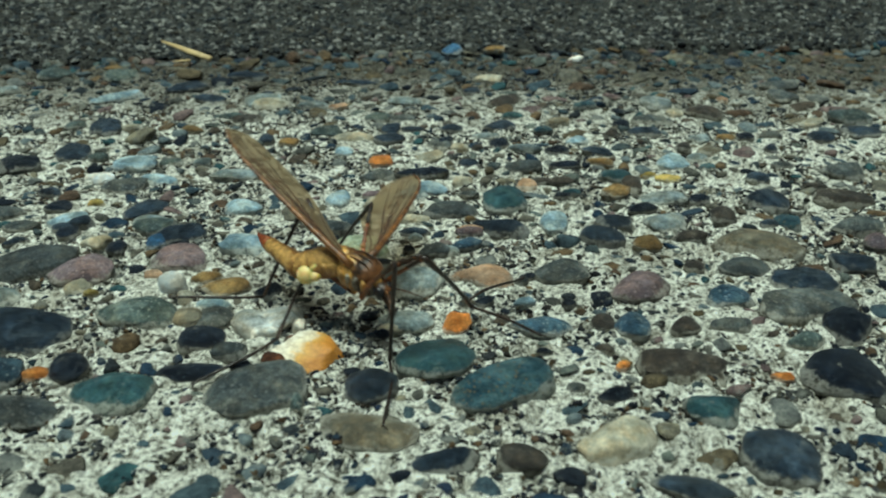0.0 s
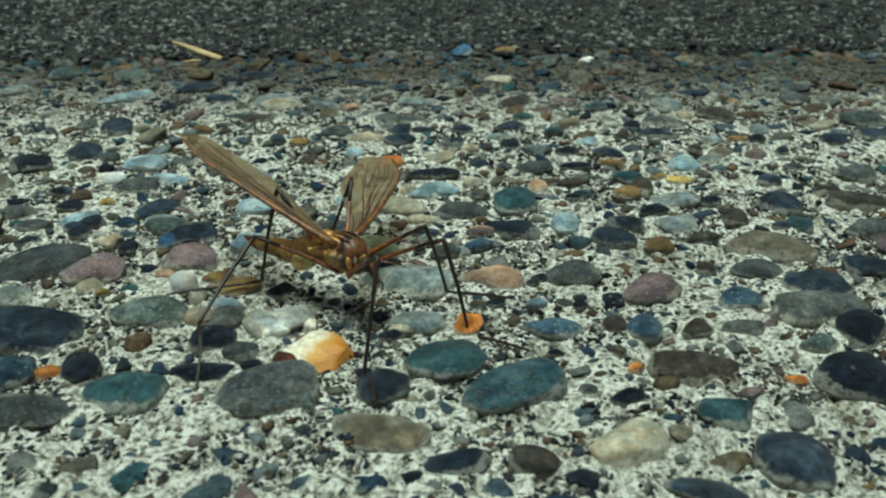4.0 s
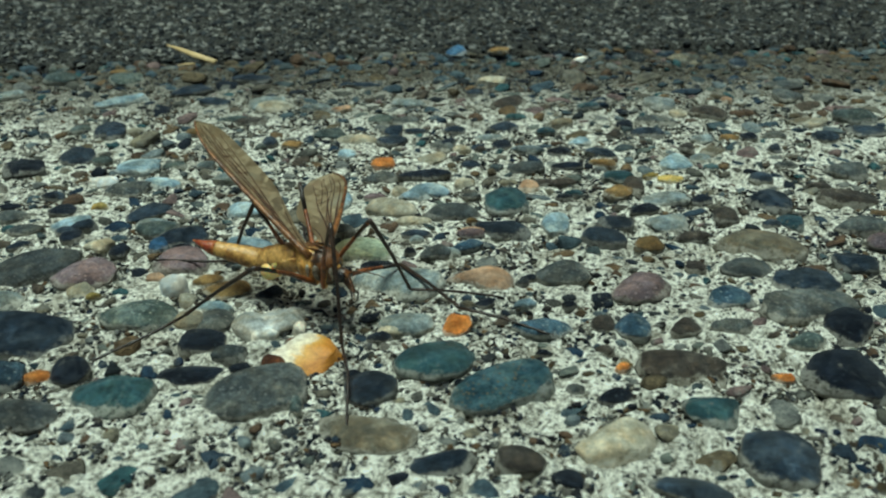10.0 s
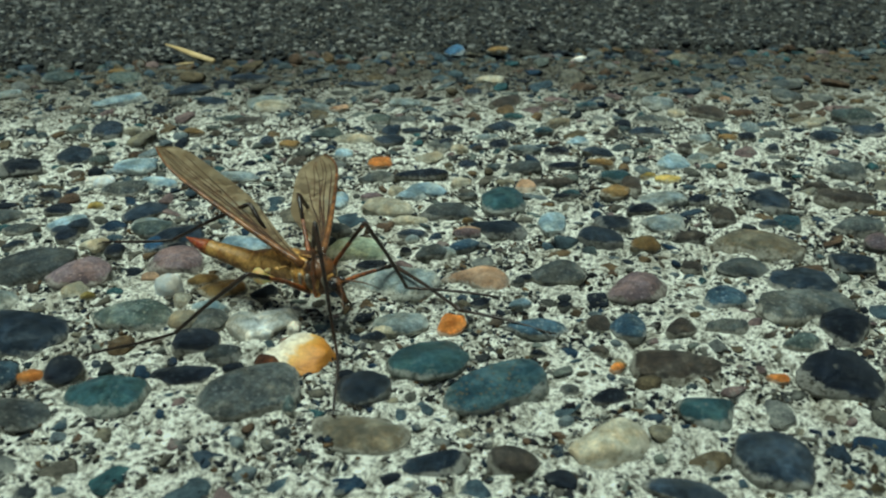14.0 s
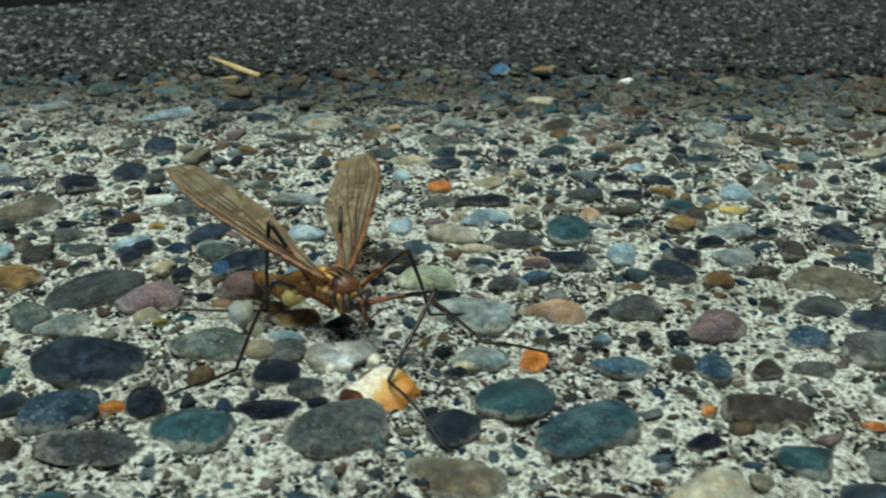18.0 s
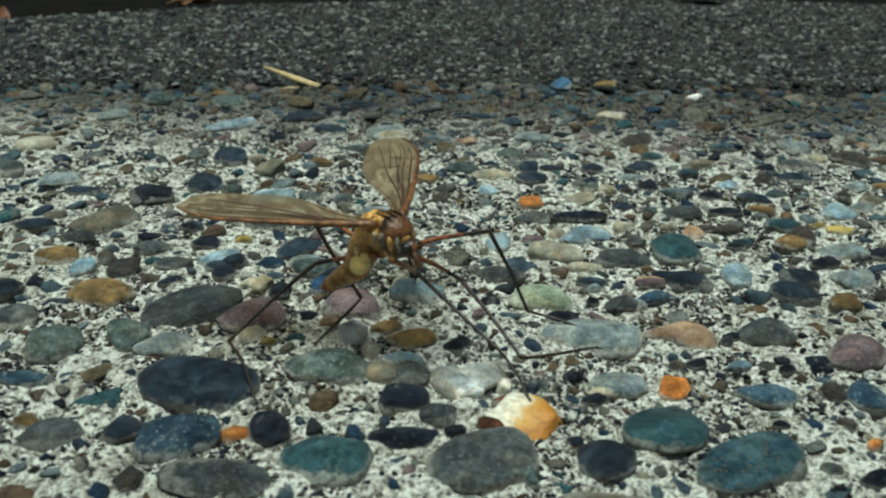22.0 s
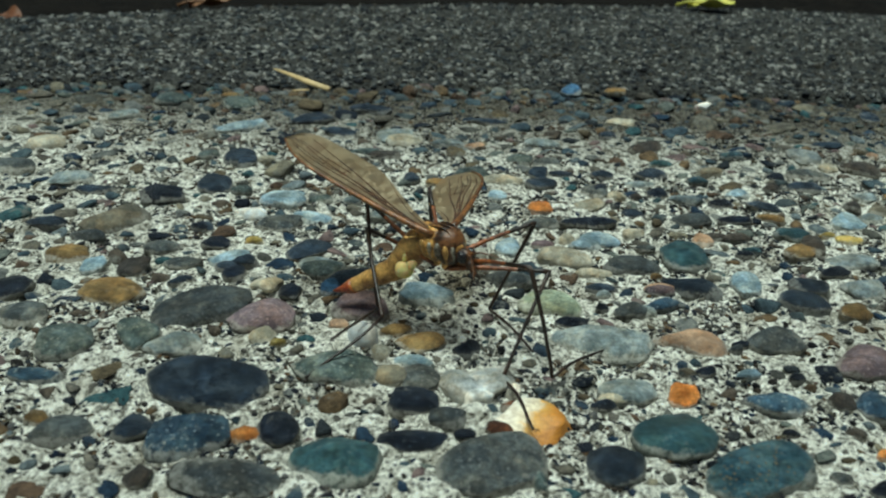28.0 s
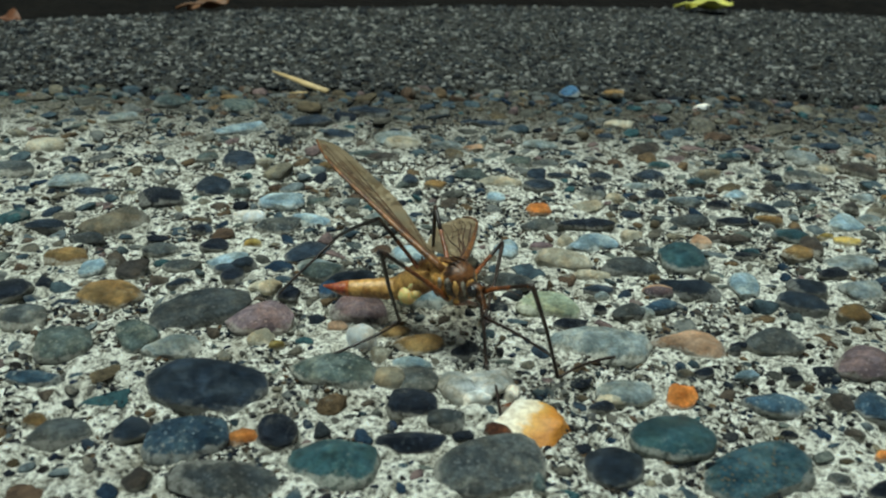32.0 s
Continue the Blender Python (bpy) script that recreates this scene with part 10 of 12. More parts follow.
    walk(LEGS[3][2], at([
        (0, -6.60, 8.46, -2.18, -27.5, -20.4, 81.4),
        (0.25, -6.02, 11.40, -6.07, -30.6, -19.7, 93.1),
        (0.5, -5.85, 13.87, -10.51, -33.0, -19.6, 104.1),
        (0.75, -5.63, 12.74, -10.39, -31.5, -14.3, 101.8),
        (1, -5.23, 11.52, -9.79, -30.5, -5.9, 100.9),
        (1.25, -3.17, 12.33, -9.05, -29.2, -4.9, 96.0),
        (1.5, -1.10, 13.23, -8.23, -28.2, -3.0, 91.4),
        (1.75, -4.08, 13.38, -8.88, -28.0, -10.1, 90.2),
        (2, -6.99, 13.73, -9.38, -27.8, -16.1, 89.4),
        (2.25, -6.70, 13.57, -9.30, -25.5, -14.5, 81.0),
        (2.5, -6.43, 13.41, -9.19, -23.9, -12.7, 72.7),
        (2.75, -6.88, 12.92, -8.15, -24.9, -11.0, 75.7),
        (3, -7.29, 12.43, -7.09, -25.6, -9.1, 78.8),
        (3.25, -5.65, 11.08, -6.18, -24.7, -11.3, 71.5),
        (3.5, -4.17, 9.58, -5.24, -23.8, -13.2, 64.2),
        (4, -4.98, 11.40, -6.87, -27.2, -21.1, 77.5),
        (4.5, -4.87, 14.19, -8.16, -35.7, -29.6, 105.5),
        (5, -5.09, 16.15, -6.69, -41.5, -8.3, 132.4),
        (5.5, -6.41, 15.43, -5.82, -38.7, 5.1, 132.2),
        (5.75, -6.80, 15.31, -4.22, -35.5, 3.1, 133.2),
        (6, -7.19, 14.96, -2.63, -32.8, 1.1, 133.7),
        (6.5, -7.26, 14.87, -2.71, -30.2, 1.2, 133.8),
        (7, -8.38, 14.10, -2.29, -28.1, -3.9, 133.0),
        (8, -8.33, 14.10, -2.21, -26.1, -3.7, 133.5),
        (8.5, -9.15, 13.51, -3.21, -24.2, -4.2, 131.5),
        (8.75, -8.34, 12.74, -3.88, -20.4, -10.5, 109.2),
        (9, -7.65, 11.89, -4.50, -15.7, -15.4, 86.1),
        (9.5, -6.99, 12.10, -3.99, -18.3, -6.6, 94.8),
        (10, -6.33, 12.27, -3.47, -19.0, 2.5, 103.0),
        (11, -6.86, 12.14, -3.50, -18.8, 1.4, 104.0),
        (12, -7.38, 11.98, -3.53, -18.7, 0.3, 104.9),
        (13, -7.80, 11.74, -3.55, -18.4, 1.4, 107.3),
        (14, -8.22, 11.48, -3.57, -18.0, 2.5, 109.6),
        (14.5, -8.22, 11.46, -3.58, -17.6, 2.5, 109.6),
        (15, -7.48, 12.09, -5.19, -17.0, 2.3, 113.8),
        (15.5, -6.75, 12.48, -6.84, -16.3, 1.9, 117.4),
        (16, -6.09, 12.64, -8.42, -15.6, 1.8, 119.9),
        (16.5, -5.52, 12.60, -9.84, -14.9, 2.8, 121.3),
        (16.75, -4.90, 12.10, -9.59, -13.9, 6.2, 124.6),
        (17, -4.36, 11.52, -9.28, -12.7, 9.8, 127.5),
        (17.25, -5.50, 10.90, -8.82, -15.0, 0.7, 110.1),
        (17.5, -6.60, 10.19, -8.34, -15.4, -8.2, 92.6),
        (17.75, -7.23, 11.60, -6.22, -15.9, -18.0, 88.2),
        (18, -8.10, 12.13, -3.82, -15.3, -25.0, 81.9),
        (18.25, -8.94, 11.90, -3.46, -19.4, -23.2, 90.6),
        (18.5, -9.78, 11.59, -3.10, -22.7, -21.2, 99.2),
        (18.75, -9.87, 11.10, -2.95, -24.7, -14.2, 106.7),
        (19, -9.96, 10.61, -2.83, -25.3, -6.8, 113.5),
        (19.25, -8.35, 11.63, -3.57, -23.9, -1.6, 107.2),
        (19.5, -6.85, 11.70, -4.21, -23.3, 4.7, 98.8),
        (19.75, -6.07, 11.93, -6.21, -23.6, -2.9, 92.2),
        (20, -5.59, 11.33, -7.10, -23.1, -2.9, 83.6),
        (20.25, -6.38, 11.24, -7.09, -23.6, 8.5, 80.7),
        (20.5, -6.69, 11.07, -5.87, -24.8, 27.6, 81.1),
        (20.75, -9.37, 6.84, -9.35, -30.6, 11.3, 67.7),
        (21, -12.22, 2.78, -12.18, -32.5, -2.2, 56.4),
        (21.25, -13.89, 4.44, -13.26, -33.6, -14.3, 68.3),
        (21.5, -15.47, 5.75, -12.20, -36.0, -15.8, 85.2),
        (21.75, -12.52, 10.24, -13.70, -37.0, -45.8, 77.9),
        (22, -7.01, 10.21, -10.16, -47.5, -31.5, 96.1),
        (22.25, -7.96, 9.97, -10.60, -45.5, -33.2, 93.9),
        (22.5, -8.95, 9.59, -11.02, -43.5, -34.2, 91.4),
        (22.75, -9.95, 9.07, -11.36, -41.5, -34.3, 88.7),
        (23, -10.92, 8.43, -11.60, -39.9, -33.3, 86.4),
        (23.25, -10.86, 8.46, -11.56, -39.0, -33.9, 84.9),
        (23.5, -10.80, 8.49, -11.52, -38.1, -34.4, 83.4),
        (23.75, -10.74, 8.52, -11.48, -37.4, -34.8, 81.9),
        (24, -10.68, 8.55, -11.44, -36.8, -35.3, 80.4),
        (24.25, -10.69, 7.88, -12.56, -35.6, -35.1, 77.7),
        (24.5, -10.68, 6.67, -13.37, -35.2, -31.8, 76.1),
        (24.75, -10.68, 5.21, -13.59, -35.2, -24.9, 75.1),
        (25, -10.67, 3.90, -13.21, -35.1, -15.2, 74.2),
        (25.25, -9.40, 3.03, -13.22, -34.0, -11.3, 69.3),
        (25.5, -8.33, 2.04, -12.96, -33.3, -6.2, 64.2),
        (26, -5.90, 4.41, -11.93, -33.0, -0.2, 82.2),
        (26.5, -3.43, 6.74, -10.79, -24.4, 12.2, 118.9),
        (27, -0.82, 8.80, -10.05, -10.0, 15.3, 155.9),
        (27.5, 1.74, 10.85, -9.50, -2.1, 13.4, 174.6),
        (27.75, 0.41, 12.09, -9.17, 1.2, 9.1, 179.2),
        (28, -1.07, 13.15, -8.70, 4.0, 5.6, -176.1),
        (28.25, -1.71, 13.17, -8.68, 6.1, 6.5, -174.5),
        (28.5, -2.34, 13.15, -8.60, 8.0, 7.7, -173.0),
        (28.75, -2.96, 13.10, -8.48, 9.8, 9.2, -171.6),
        (29, -3.55, 13.02, -8.31, 11.5, 11.0, -170.3),
        (29.25, -3.52, 12.24, -8.11, 12.6, 9.2, -172.2),
        (29.5, -3.47, 11.46, -7.86, 13.5, 7.6, -174.2),
        (29.75, -3.40, 10.69, -7.56, 14.4, 6.3, -176.3),
        (30, -3.33, 9.93, -7.24, 15.3, 5.0, -178.3),
        (30.25, -1.95, 9.50, -7.23, 15.2, 8.5, 173.0),
        (30.5, -0.63, 8.95, -7.14, 14.3, 12.5, 164.4),
        (30.75, -1.08, 7.58, -7.78, 14.8, 25.7, 163.0),
        (31, -1.54, 6.36, -7.97, 16.3, 40.9, 163.8),
        (31.25, -1.80, 8.02, -8.03, 20.4, 28.1, 169.5),
        (31.5, -2.16, 9.72, -7.73, 23.5, 16.6, 176.0),
        (31.75, -2.59, 10.09, -7.56, 23.1, 9.2, 174.2),
        (32, -3.05, 10.44, -7.37, 23.0, 1.9, 172.5),
    ]))
    walk(LEGS[4][0], at([
        (0, -0.85, 0.40, -1.75, -38.8, -51.3, 82.5),
        (0.25, -0.85, 0.40, -1.75, -51.0, -23.2, 100.7),
        (0.5, -0.85, 0.40, -1.75, -52.3, 5.5, 114.0),
        (0.75, -0.85, 0.40, -1.75, -50.5, -7.3, 123.7),
        (1, -0.85, 0.40, -1.75, -51.4, -20.0, 133.8),
        (1.25, -0.85, 0.40, -1.75, -52.4, -14.1, 152.1),
        (1.5, -0.85, 0.40, -1.75, -50.5, -7.8, 169.8),
        (1.75, -0.85, 0.40, -1.75, -45.1, -15.8, 158.2),
        (2, -0.85, 0.40, -1.75, -39.8, -24.2, 146.3),
        (2.25, -0.85, 0.40, -1.75, -39.8, -26.9, 149.0),
        (2.5, -0.85, 0.40, -1.75, -40.2, -29.3, 151.9),
        (2.75, -0.85, 0.40, -1.75, -33.3, -24.9, 139.1),
        (3, -0.85, 0.40, -1.75, -28.5, -18.7, 127.6),
        (3.25, -0.85, 0.40, -1.75, -24.2, -30.6, 113.1),
        (3.5, -0.85, 0.40, -1.75, -16.8, -41.4, 95.5),
        (4, -0.85, 0.40, -1.75, -25.2, -39.8, 106.5),
        (4.5, -0.85, 0.40, -1.75, -32.5, -37.1, 117.5),
        (5, -0.85, 0.40, -1.75, -38.1, -33.7, 127.6),
        (5.5, -0.85, 0.40, -1.75, -41.7, -30.0, 136.5),
        (5.75, -0.85, 0.40, -1.75, -36.3, -38.0, 126.6),
        (6, -0.85, 0.40, -1.75, -29.5, -45.1, 114.5),
        (6.5, -0.85, 0.40, -1.75, -30.3, -45.1, 114.2),
        (7, -0.85, 0.40, -1.75, -32.6, -45.2, 116.5),
        (8, -0.85, 0.40, -1.75, -33.3, -45.3, 116.3),
        (8.5, -0.85, 0.40, -1.75, -32.7, -46.1, 114.3),
        (8.75, -0.85, 0.40, -1.75, -25.8, -49.6, 103.1),
        (9, -0.85, 0.40, -1.75, -18.2, -52.5, 90.8),
        (9.5, -0.85, 0.40, -1.75, -19.3, -54.4, 89.5),
        (10, -0.85, 0.40, -1.75, -20.4, -56.3, 88.4),
        (11, -0.85, 0.40, -1.75, -22.5, -56.5, 88.7),
        (12, -0.85, 0.40, -1.75, -24.5, -56.6, 88.9),
        (13, -0.85, 0.40, -1.75, -29.7, -57.4, 93.3),
        (14, -0.85, 0.40, -1.75, -34.7, -58.0, 97.8),
        (14.5, -0.85, 0.40, -1.75, -36.0, -57.9, 97.8),
        (15, -0.85, 0.40, -1.75, -38.4, -44.0, 99.3),
        (15.5, -0.85, 0.40, -1.75, -39.8, -28.1, 100.4),
        (16, -0.85, 0.40, -1.75, -40.2, -12.2, 101.2),
        (16.5, -0.85, 0.40, -1.75, -40.0, 1.8, 101.8),
        (16.75, -0.85, 0.40, -1.75, -37.9, 3.6, 112.4),
        (17, -0.85, 0.40, -1.75, -35.3, 5.2, 123.0),
        (17.25, -0.85, 0.40, -1.75, -35.2, -8.6, 119.1),
        (17.5, -0.85, 0.40, -1.75, -34.6, -22.2, 114.8),
        (17.75, -0.85, 0.40, -1.75, -35.5, -36.2, 114.4),
        (18, -0.85, 0.40, -1.75, -36.8, -50.1, 113.7),
        (18.25, -0.85, 0.40, -1.75, -35.4, -52.4, 110.7),
        (18.5, -0.85, 0.40, -1.75, -33.7, -54.2, 107.1),
        (18.75, -0.85, 0.40, -1.75, -35.8, -56.6, 108.3),
        (19, -0.85, 0.40, -1.75, -38.1, -58.9, 109.7),
        (19.25, -0.85, 0.40, -1.75, -34.6, -55.0, 104.1),
        (19.5, -0.85, 0.40, -1.75, -31.6, -51.0, 98.9),
        (19.75, -0.85, 0.40, -1.75, -32.8, -48.5, 99.0),
        (20, -0.85, 0.40, -1.75, -33.7, -46.1, 99.1),
        (20.25, -0.85, 0.40, -1.75, -31.4, -44.8, 94.7),
        (20.5, -0.85, 0.40, -1.75, -29.6, -43.4, 90.4),
        (20.75, -0.85, 0.40, -1.75, -48.4, -25.5, 128.9),
        (21, -0.85, 0.40, -1.75, -49.2, -0.1, 155.4),
        (21.25, -0.85, 0.40, -1.75, -44.9, 2.1, 134.1),
        (21.5, -0.85, 0.40, -1.75, -41.9, 1.7, 112.5),
        (21.75, -0.85, 0.40, -1.75, -35.0, 2.1, 142.1),
        (22, -0.85, 0.40, -1.75, -27.6, 1.6, 171.7),
        (22.25, -0.85, 0.40, -1.75, -25.2, -0.0, 172.9),
        (22.5, -0.85, 0.40, -1.75, -22.9, -1.6, 174.1),
        (22.75, -0.85, 0.40, -1.75, -20.9, -3.2, 175.3),
        (23, -0.85, 0.40, -1.75, -18.9, -4.8, 176.4),
        (23.25, -0.85, 0.40, -1.75, -17.0, -5.2, 175.6),
        (23.5, -0.85, 0.40, -1.75, -15.2, -5.5, 174.8),
        (23.75, -0.85, 0.40, -1.75, -13.6, -5.8, 174.0),
        (24, -0.85, 0.40, -1.75, -12.0, -6.0, 173.1),
        (24.25, -0.85, 0.40, -1.75, -10.5, -4.2, 172.4),
        (24.5, -0.85, 0.40, -1.75, -9.1, -2.3, 171.8),
        (24.75, -0.85, 0.40, -1.75, -7.7, -0.4, 171.2),
        (25, -0.85, 0.40, -1.75, -6.4, 1.5, 170.7),
        (25.25, -0.85, 0.40, -1.75, -5.6, 7.1, 165.7),
        (25.5, -0.85, 0.40, -1.75, -5.4, 12.7, 160.9),
        (26, -0.85, 0.40, -1.75, -4.9, 9.2, 160.2),
        (26.5, -0.85, 0.40, -1.75, -4.6, 5.6, 159.7),
        (27, -0.85, 0.40, -1.75, -4.4, 2.1, 159.4),
        (27.5, -0.85, 0.40, -1.75, -4.3, -1.5, 159.2),
        (27.75, -0.85, 0.40, -1.75, -4.4, -7.0, 160.8),
        (28, -0.85, 0.40, -1.75, -4.6, -12.5, 162.6),
        (28.25, -0.85, 0.40, -1.75, -4.9, -12.2, 164.8),
        (28.5, -0.85, 0.40, -1.75, -5.1, -11.9, 167.0),
        (28.75, -0.85, 0.40, -1.75, -5.1, -11.6, 169.2),
        (29, -0.85, 0.40, -1.75, -5.0, -11.3, 171.4),
        (29.25, -0.85, 0.40, -1.75, -5.0, -10.0, 176.3),
        (29.5, -0.85, 0.40, -1.75, -4.6, -8.7, -178.7),
        (29.75, -0.85, 0.40, -1.75, -3.8, -7.4, -173.7),
        (30, -0.85, 0.40, -1.75, -2.7, -6.3, -168.8),
        (30.25, -0.85, 0.40, -1.75, -0.7, -3.2, -173.8),
        (30.5, -0.85, 0.40, -1.75, 0.6, -0.0, -178.7),
        (30.75, -0.85, 0.40, -1.75, 1.3, 5.1, 171.8),
        (31, -0.85, 0.40, -1.75, 0.7, 10.6, 162.5),
        (31.25, -0.85, 0.40, -1.75, 2.7, 1.2, 171.2),
        (31.5, -0.85, 0.40, -1.75, 3.5, -7.5, -179.5),
        (31.75, -0.85, 0.40, -1.75, 3.4, -9.0, -170.5),
        (32, -0.85, 0.40, -1.75, 3.6, -10.4, -161.5),
    ]))
    walk(LEGS[4][1], at([
        (0, -0.08, 6.30, 5.66, -10.9, 48.0, 169.4),
        (0.25, -2.47, 8.98, 1.99, -16.7, 45.9, 160.8),
        (0.5, -4.70, 9.04, -2.66, -28.6, 35.0, 141.6),
        (0.75, -6.07, 8.24, -0.54, -20.0, 47.7, 154.5),
        (1, -7.03, 6.84, 1.50, -8.1, 55.2, 169.5),
        (1.25, -9.00, 4.71, 0.57, 15.3, 71.9, -163.1),
        (1.5, -10.11, 2.07, -0.47, 67.3, 75.7, -107.8),
        (1.75, -9.33, 3.80, 0.84, 58.5, 77.0, -116.5),
        (2, -8.06, 5.21, 2.15, 37.6, 77.0, -137.6),
        (2.25, -8.11, 4.77, 2.54, 16.9, 80.8, -158.9),
        (2.5, -8.15, 4.30, 2.91, -20.2, 82.2, 162.8),
        (2.75, -7.36, 6.05, 2.26, -7.7, 71.8, 175.0),
        (3, -6.34, 7.53, 1.29, -5.1, 57.9, 177.3),
        (3.25, -4.05, 7.92, 3.09, 1.4, 62.4, -175.6),
        (3.5, -1.54, 7.49, 4.54, 3.3, 64.5, -173.7),
        (4, -2.92, 7.40, 4.33, 6.8, 64.5, -170.1),
        (4.5, -4.34, 7.12, 3.99, 8.2, 64.2, -169.0),
        (5, -5.68, 6.66, 3.53, 7.4, 63.3, -170.5),
        (5.5, -6.82, 6.06, 3.00, 5.1, 61.2, -173.7),
        (5.75, -5.31, 6.41, 4.10, 2.5, 57.8, -177.2),
        (6, -3.63, 6.50, 4.98, -1.1, 52.6, 178.4),
        (6.5, -3.60, 6.51, 4.98, -0.7, 52.6, 178.6),
        (7, -3.84, 6.39, 4.99, 2.6, 50.6, -177.1),
        (8, -3.81, 6.39, 5.00, 2.7, 50.5, -177.0),
        (8.5, -3.57, 6.40, 5.10, 0.9, 50.5, -179.3),
        (8.75, -2.24, 6.40, 5.48, -1.2, 54.9, 177.7),
        (9, -0.93, 6.19, 5.78, -3.7, 59.0, 174.2),
        (9.5, -0.81, 5.93, 5.97, -6.6, 60.2, 170.4),
        (10, -0.70, 5.67, 6.15, -9.7, 61.3, 166.3),
        (11, -0.73, 5.65, 6.17, -7.0, 59.7, 169.0),
        (12, -0.75, 5.63, 6.18, -4.5, 58.1, 171.5),
        (13, -1.14, 5.52, 6.25, -2.7, 58.6, 173.4),
        (14, -1.53, 5.39, 6.31, -0.9, 58.9, 175.3),
        (14.5, -1.53, 5.40, 6.30, -0.5, 59.0, 175.5),
        (15, -1.95, 7.14, 4.85, -0.7, 58.2, 174.9),
        (15.5, -2.36, 8.64, 2.73, -2.5, 55.3, 172.4),
        (16, -2.65, 9.51, 0.26, -7.8, 50.2, 165.2),
        (16.5, -2.79, 9.70, -2.04, -14.8, 43.8, 155.1),
        (16.75, -4.46, 9.17, -2.35, -7.3, 46.6, 164.9),
        (17, -6.00, 8.34, -2.61, -1.3, 47.2, 172.5),
        (17.25, -5.42, 8.60, -0.33, 1.7, 49.8, 175.9),
        (17.5, -4.54, 8.38, 1.84, 1.3, 50.6, 174.9),
        (17.75, -4.02, 7.38, 3.86, 7.9, 58.1, -176.5),
        (18, -3.30, 5.98, 5.54, 13.8, 64.4, -169.2),
        (18.25, -2.90, 5.83, 5.77, 12.1, 63.8, -170.6),
        (18.5, -2.48, 5.71, 5.96, 10.3, 63.0, -172.2),
        (18.75, -2.49, 5.37, 6.18, 3.8, 64.1, -179.1),
        (19, -2.50, 5.02, 6.39, -3.1, 64.8, 173.5),
        (19.25, -2.17, 5.68, 6.03, -1.2, 66.3, 175.7),
        (19.5, -1.77, 6.31, 5.63, 1.7, 67.5, 178.8),
        (19.75, -1.84, 6.61, 5.37, 14.3, 71.8, -167.4),
        (20, -1.89, 6.91, 5.09, 32.9, 74.5, -147.4),
        (20.25, -1.40, 7.12, 4.94, 6.2, 73.2, -175.3),
        (20.5, -0.90, 7.30, 4.78, -13.6, 69.5, 162.9),
        (20.75, -6.23, 7.08, 2.34, 31.1, 64.9, -149.2),
        (21, -9.49, 4.36, -1.73, 25.2, 47.1, -156.7),
        (21.25, -7.45, 7.22, -2.10, 33.7, 56.4, -144.9),
        (21.5, -4.49, 9.17, -2.03, 16.5, 61.3, -164.6),
        (21.75, -8.34, 6.23, -2.10, 11.0, 67.9, -171.0),
        (22, -10.25, 1.77, -2.02, -15.4, 63.0, 159.8),
        (22.25, -10.28, 1.58, -1.75, -8.1, 68.5, 167.5),
        (22.5, -10.30, 1.38, -1.48, 4.0, 73.4, -179.8),
        (22.75, -10.30, 1.19, -1.22, 24.1, 76.9, -158.8),
        (23, -10.30, 0.99, -0.95, 51.1, 77.8, -130.6),
        (23.25, -10.28, 1.12, -0.90, 52.8, 77.7, -128.4),
        (23.5, -10.27, 1.26, -0.84, 54.6, 77.5, -126.2),
        (23.75, -10.25, 1.39, -0.79, 56.4, 77.3, -124.2),
        (24, -10.23, 1.53, -0.75, 58.1, 77.1, -122.2),
        (24.25, -10.24, 1.65, -1.06, 71.8, 74.6, -107.6),
        (24.5, -10.24, 1.76, -1.37, 80.6, 71.4, -97.7),
        (24.75, -10.24, 1.85, -1.68, 85.9, 67.8, -91.1),
        (25, -10.22, 1.94, -1.99, 89.0, 64.0, -86.6),
        (25.25, -9.99, 2.72, -2.92, 92.0, 57.4, -81.3),
        (25.5, -9.61, 3.43, -3.84, 91.3, 50.4, -79.6),
        (26, -9.68, 3.57, -3.27, 94.8, 54.7, -73.4),
        (26.5, -9.72, 3.67, -2.68, 100.1, 58.7, -65.8),
        (27, -9.74, 3.74, -2.09, 107.4, 62.2, -56.6),
        (27.5, -9.73, 3.77, -1.50, 117.1, 65.0, -45.4),
        (27.75, -9.76, 3.50, -0.60, 116.1, 66.7, -46.0),
        (28, -9.70, 3.18, 0.30, 114.0, 68.6, -47.8),
        (28.25, -9.81, 2.84, 0.25, 110.3, 69.8, -51.4),
        (28.5, -9.91, 2.49, 0.21, 106.2, 70.9, -55.6),
        (28.75, -9.99, 2.14, 0.16, 101.5, 71.8, -60.4),
        (29, -10.06, 1.79, 0.11, 96.3, 72.5, -65.8),
        (29.25, -10.19, 1.00, -0.10, 142.2, 68.1, -18.3),
        (29.5, -10.24, 0.18, -0.31, 168.5, 53.3, 9.0),
        (29.75, -10.21, -0.64, -0.52, -179.3, 36.1, 21.7),
        (30, -10.11, -1.44, -0.72, -172.1, 21.9, 28.7),
        (30.25, -10.28, -0.63, -1.22, -171.4, 21.0, 23.1),
        (30.5, -10.35, 0.19, -1.74, -170.7, 20.0, 17.7),
        (30.75, -10.22, 1.74, -2.59, 178.8, 45.5, -12.1),
        (31, -9.76, 3.20, -3.49, 136.6, 57.0, -68.3),
        (31.25, -10.24, 1.86, -1.95, 159.2, 60.7, -41.4),
        (31.5, -10.27, 0.31, -0.51, -175.7, 60.6, -13.1),
        (31.75, -10.10, -1.15, -0.27, -146.4, 41.6, 17.0),
        (32, -9.71, -2.57, -0.03, -130.9, 19.6, 33.5),
    ]))
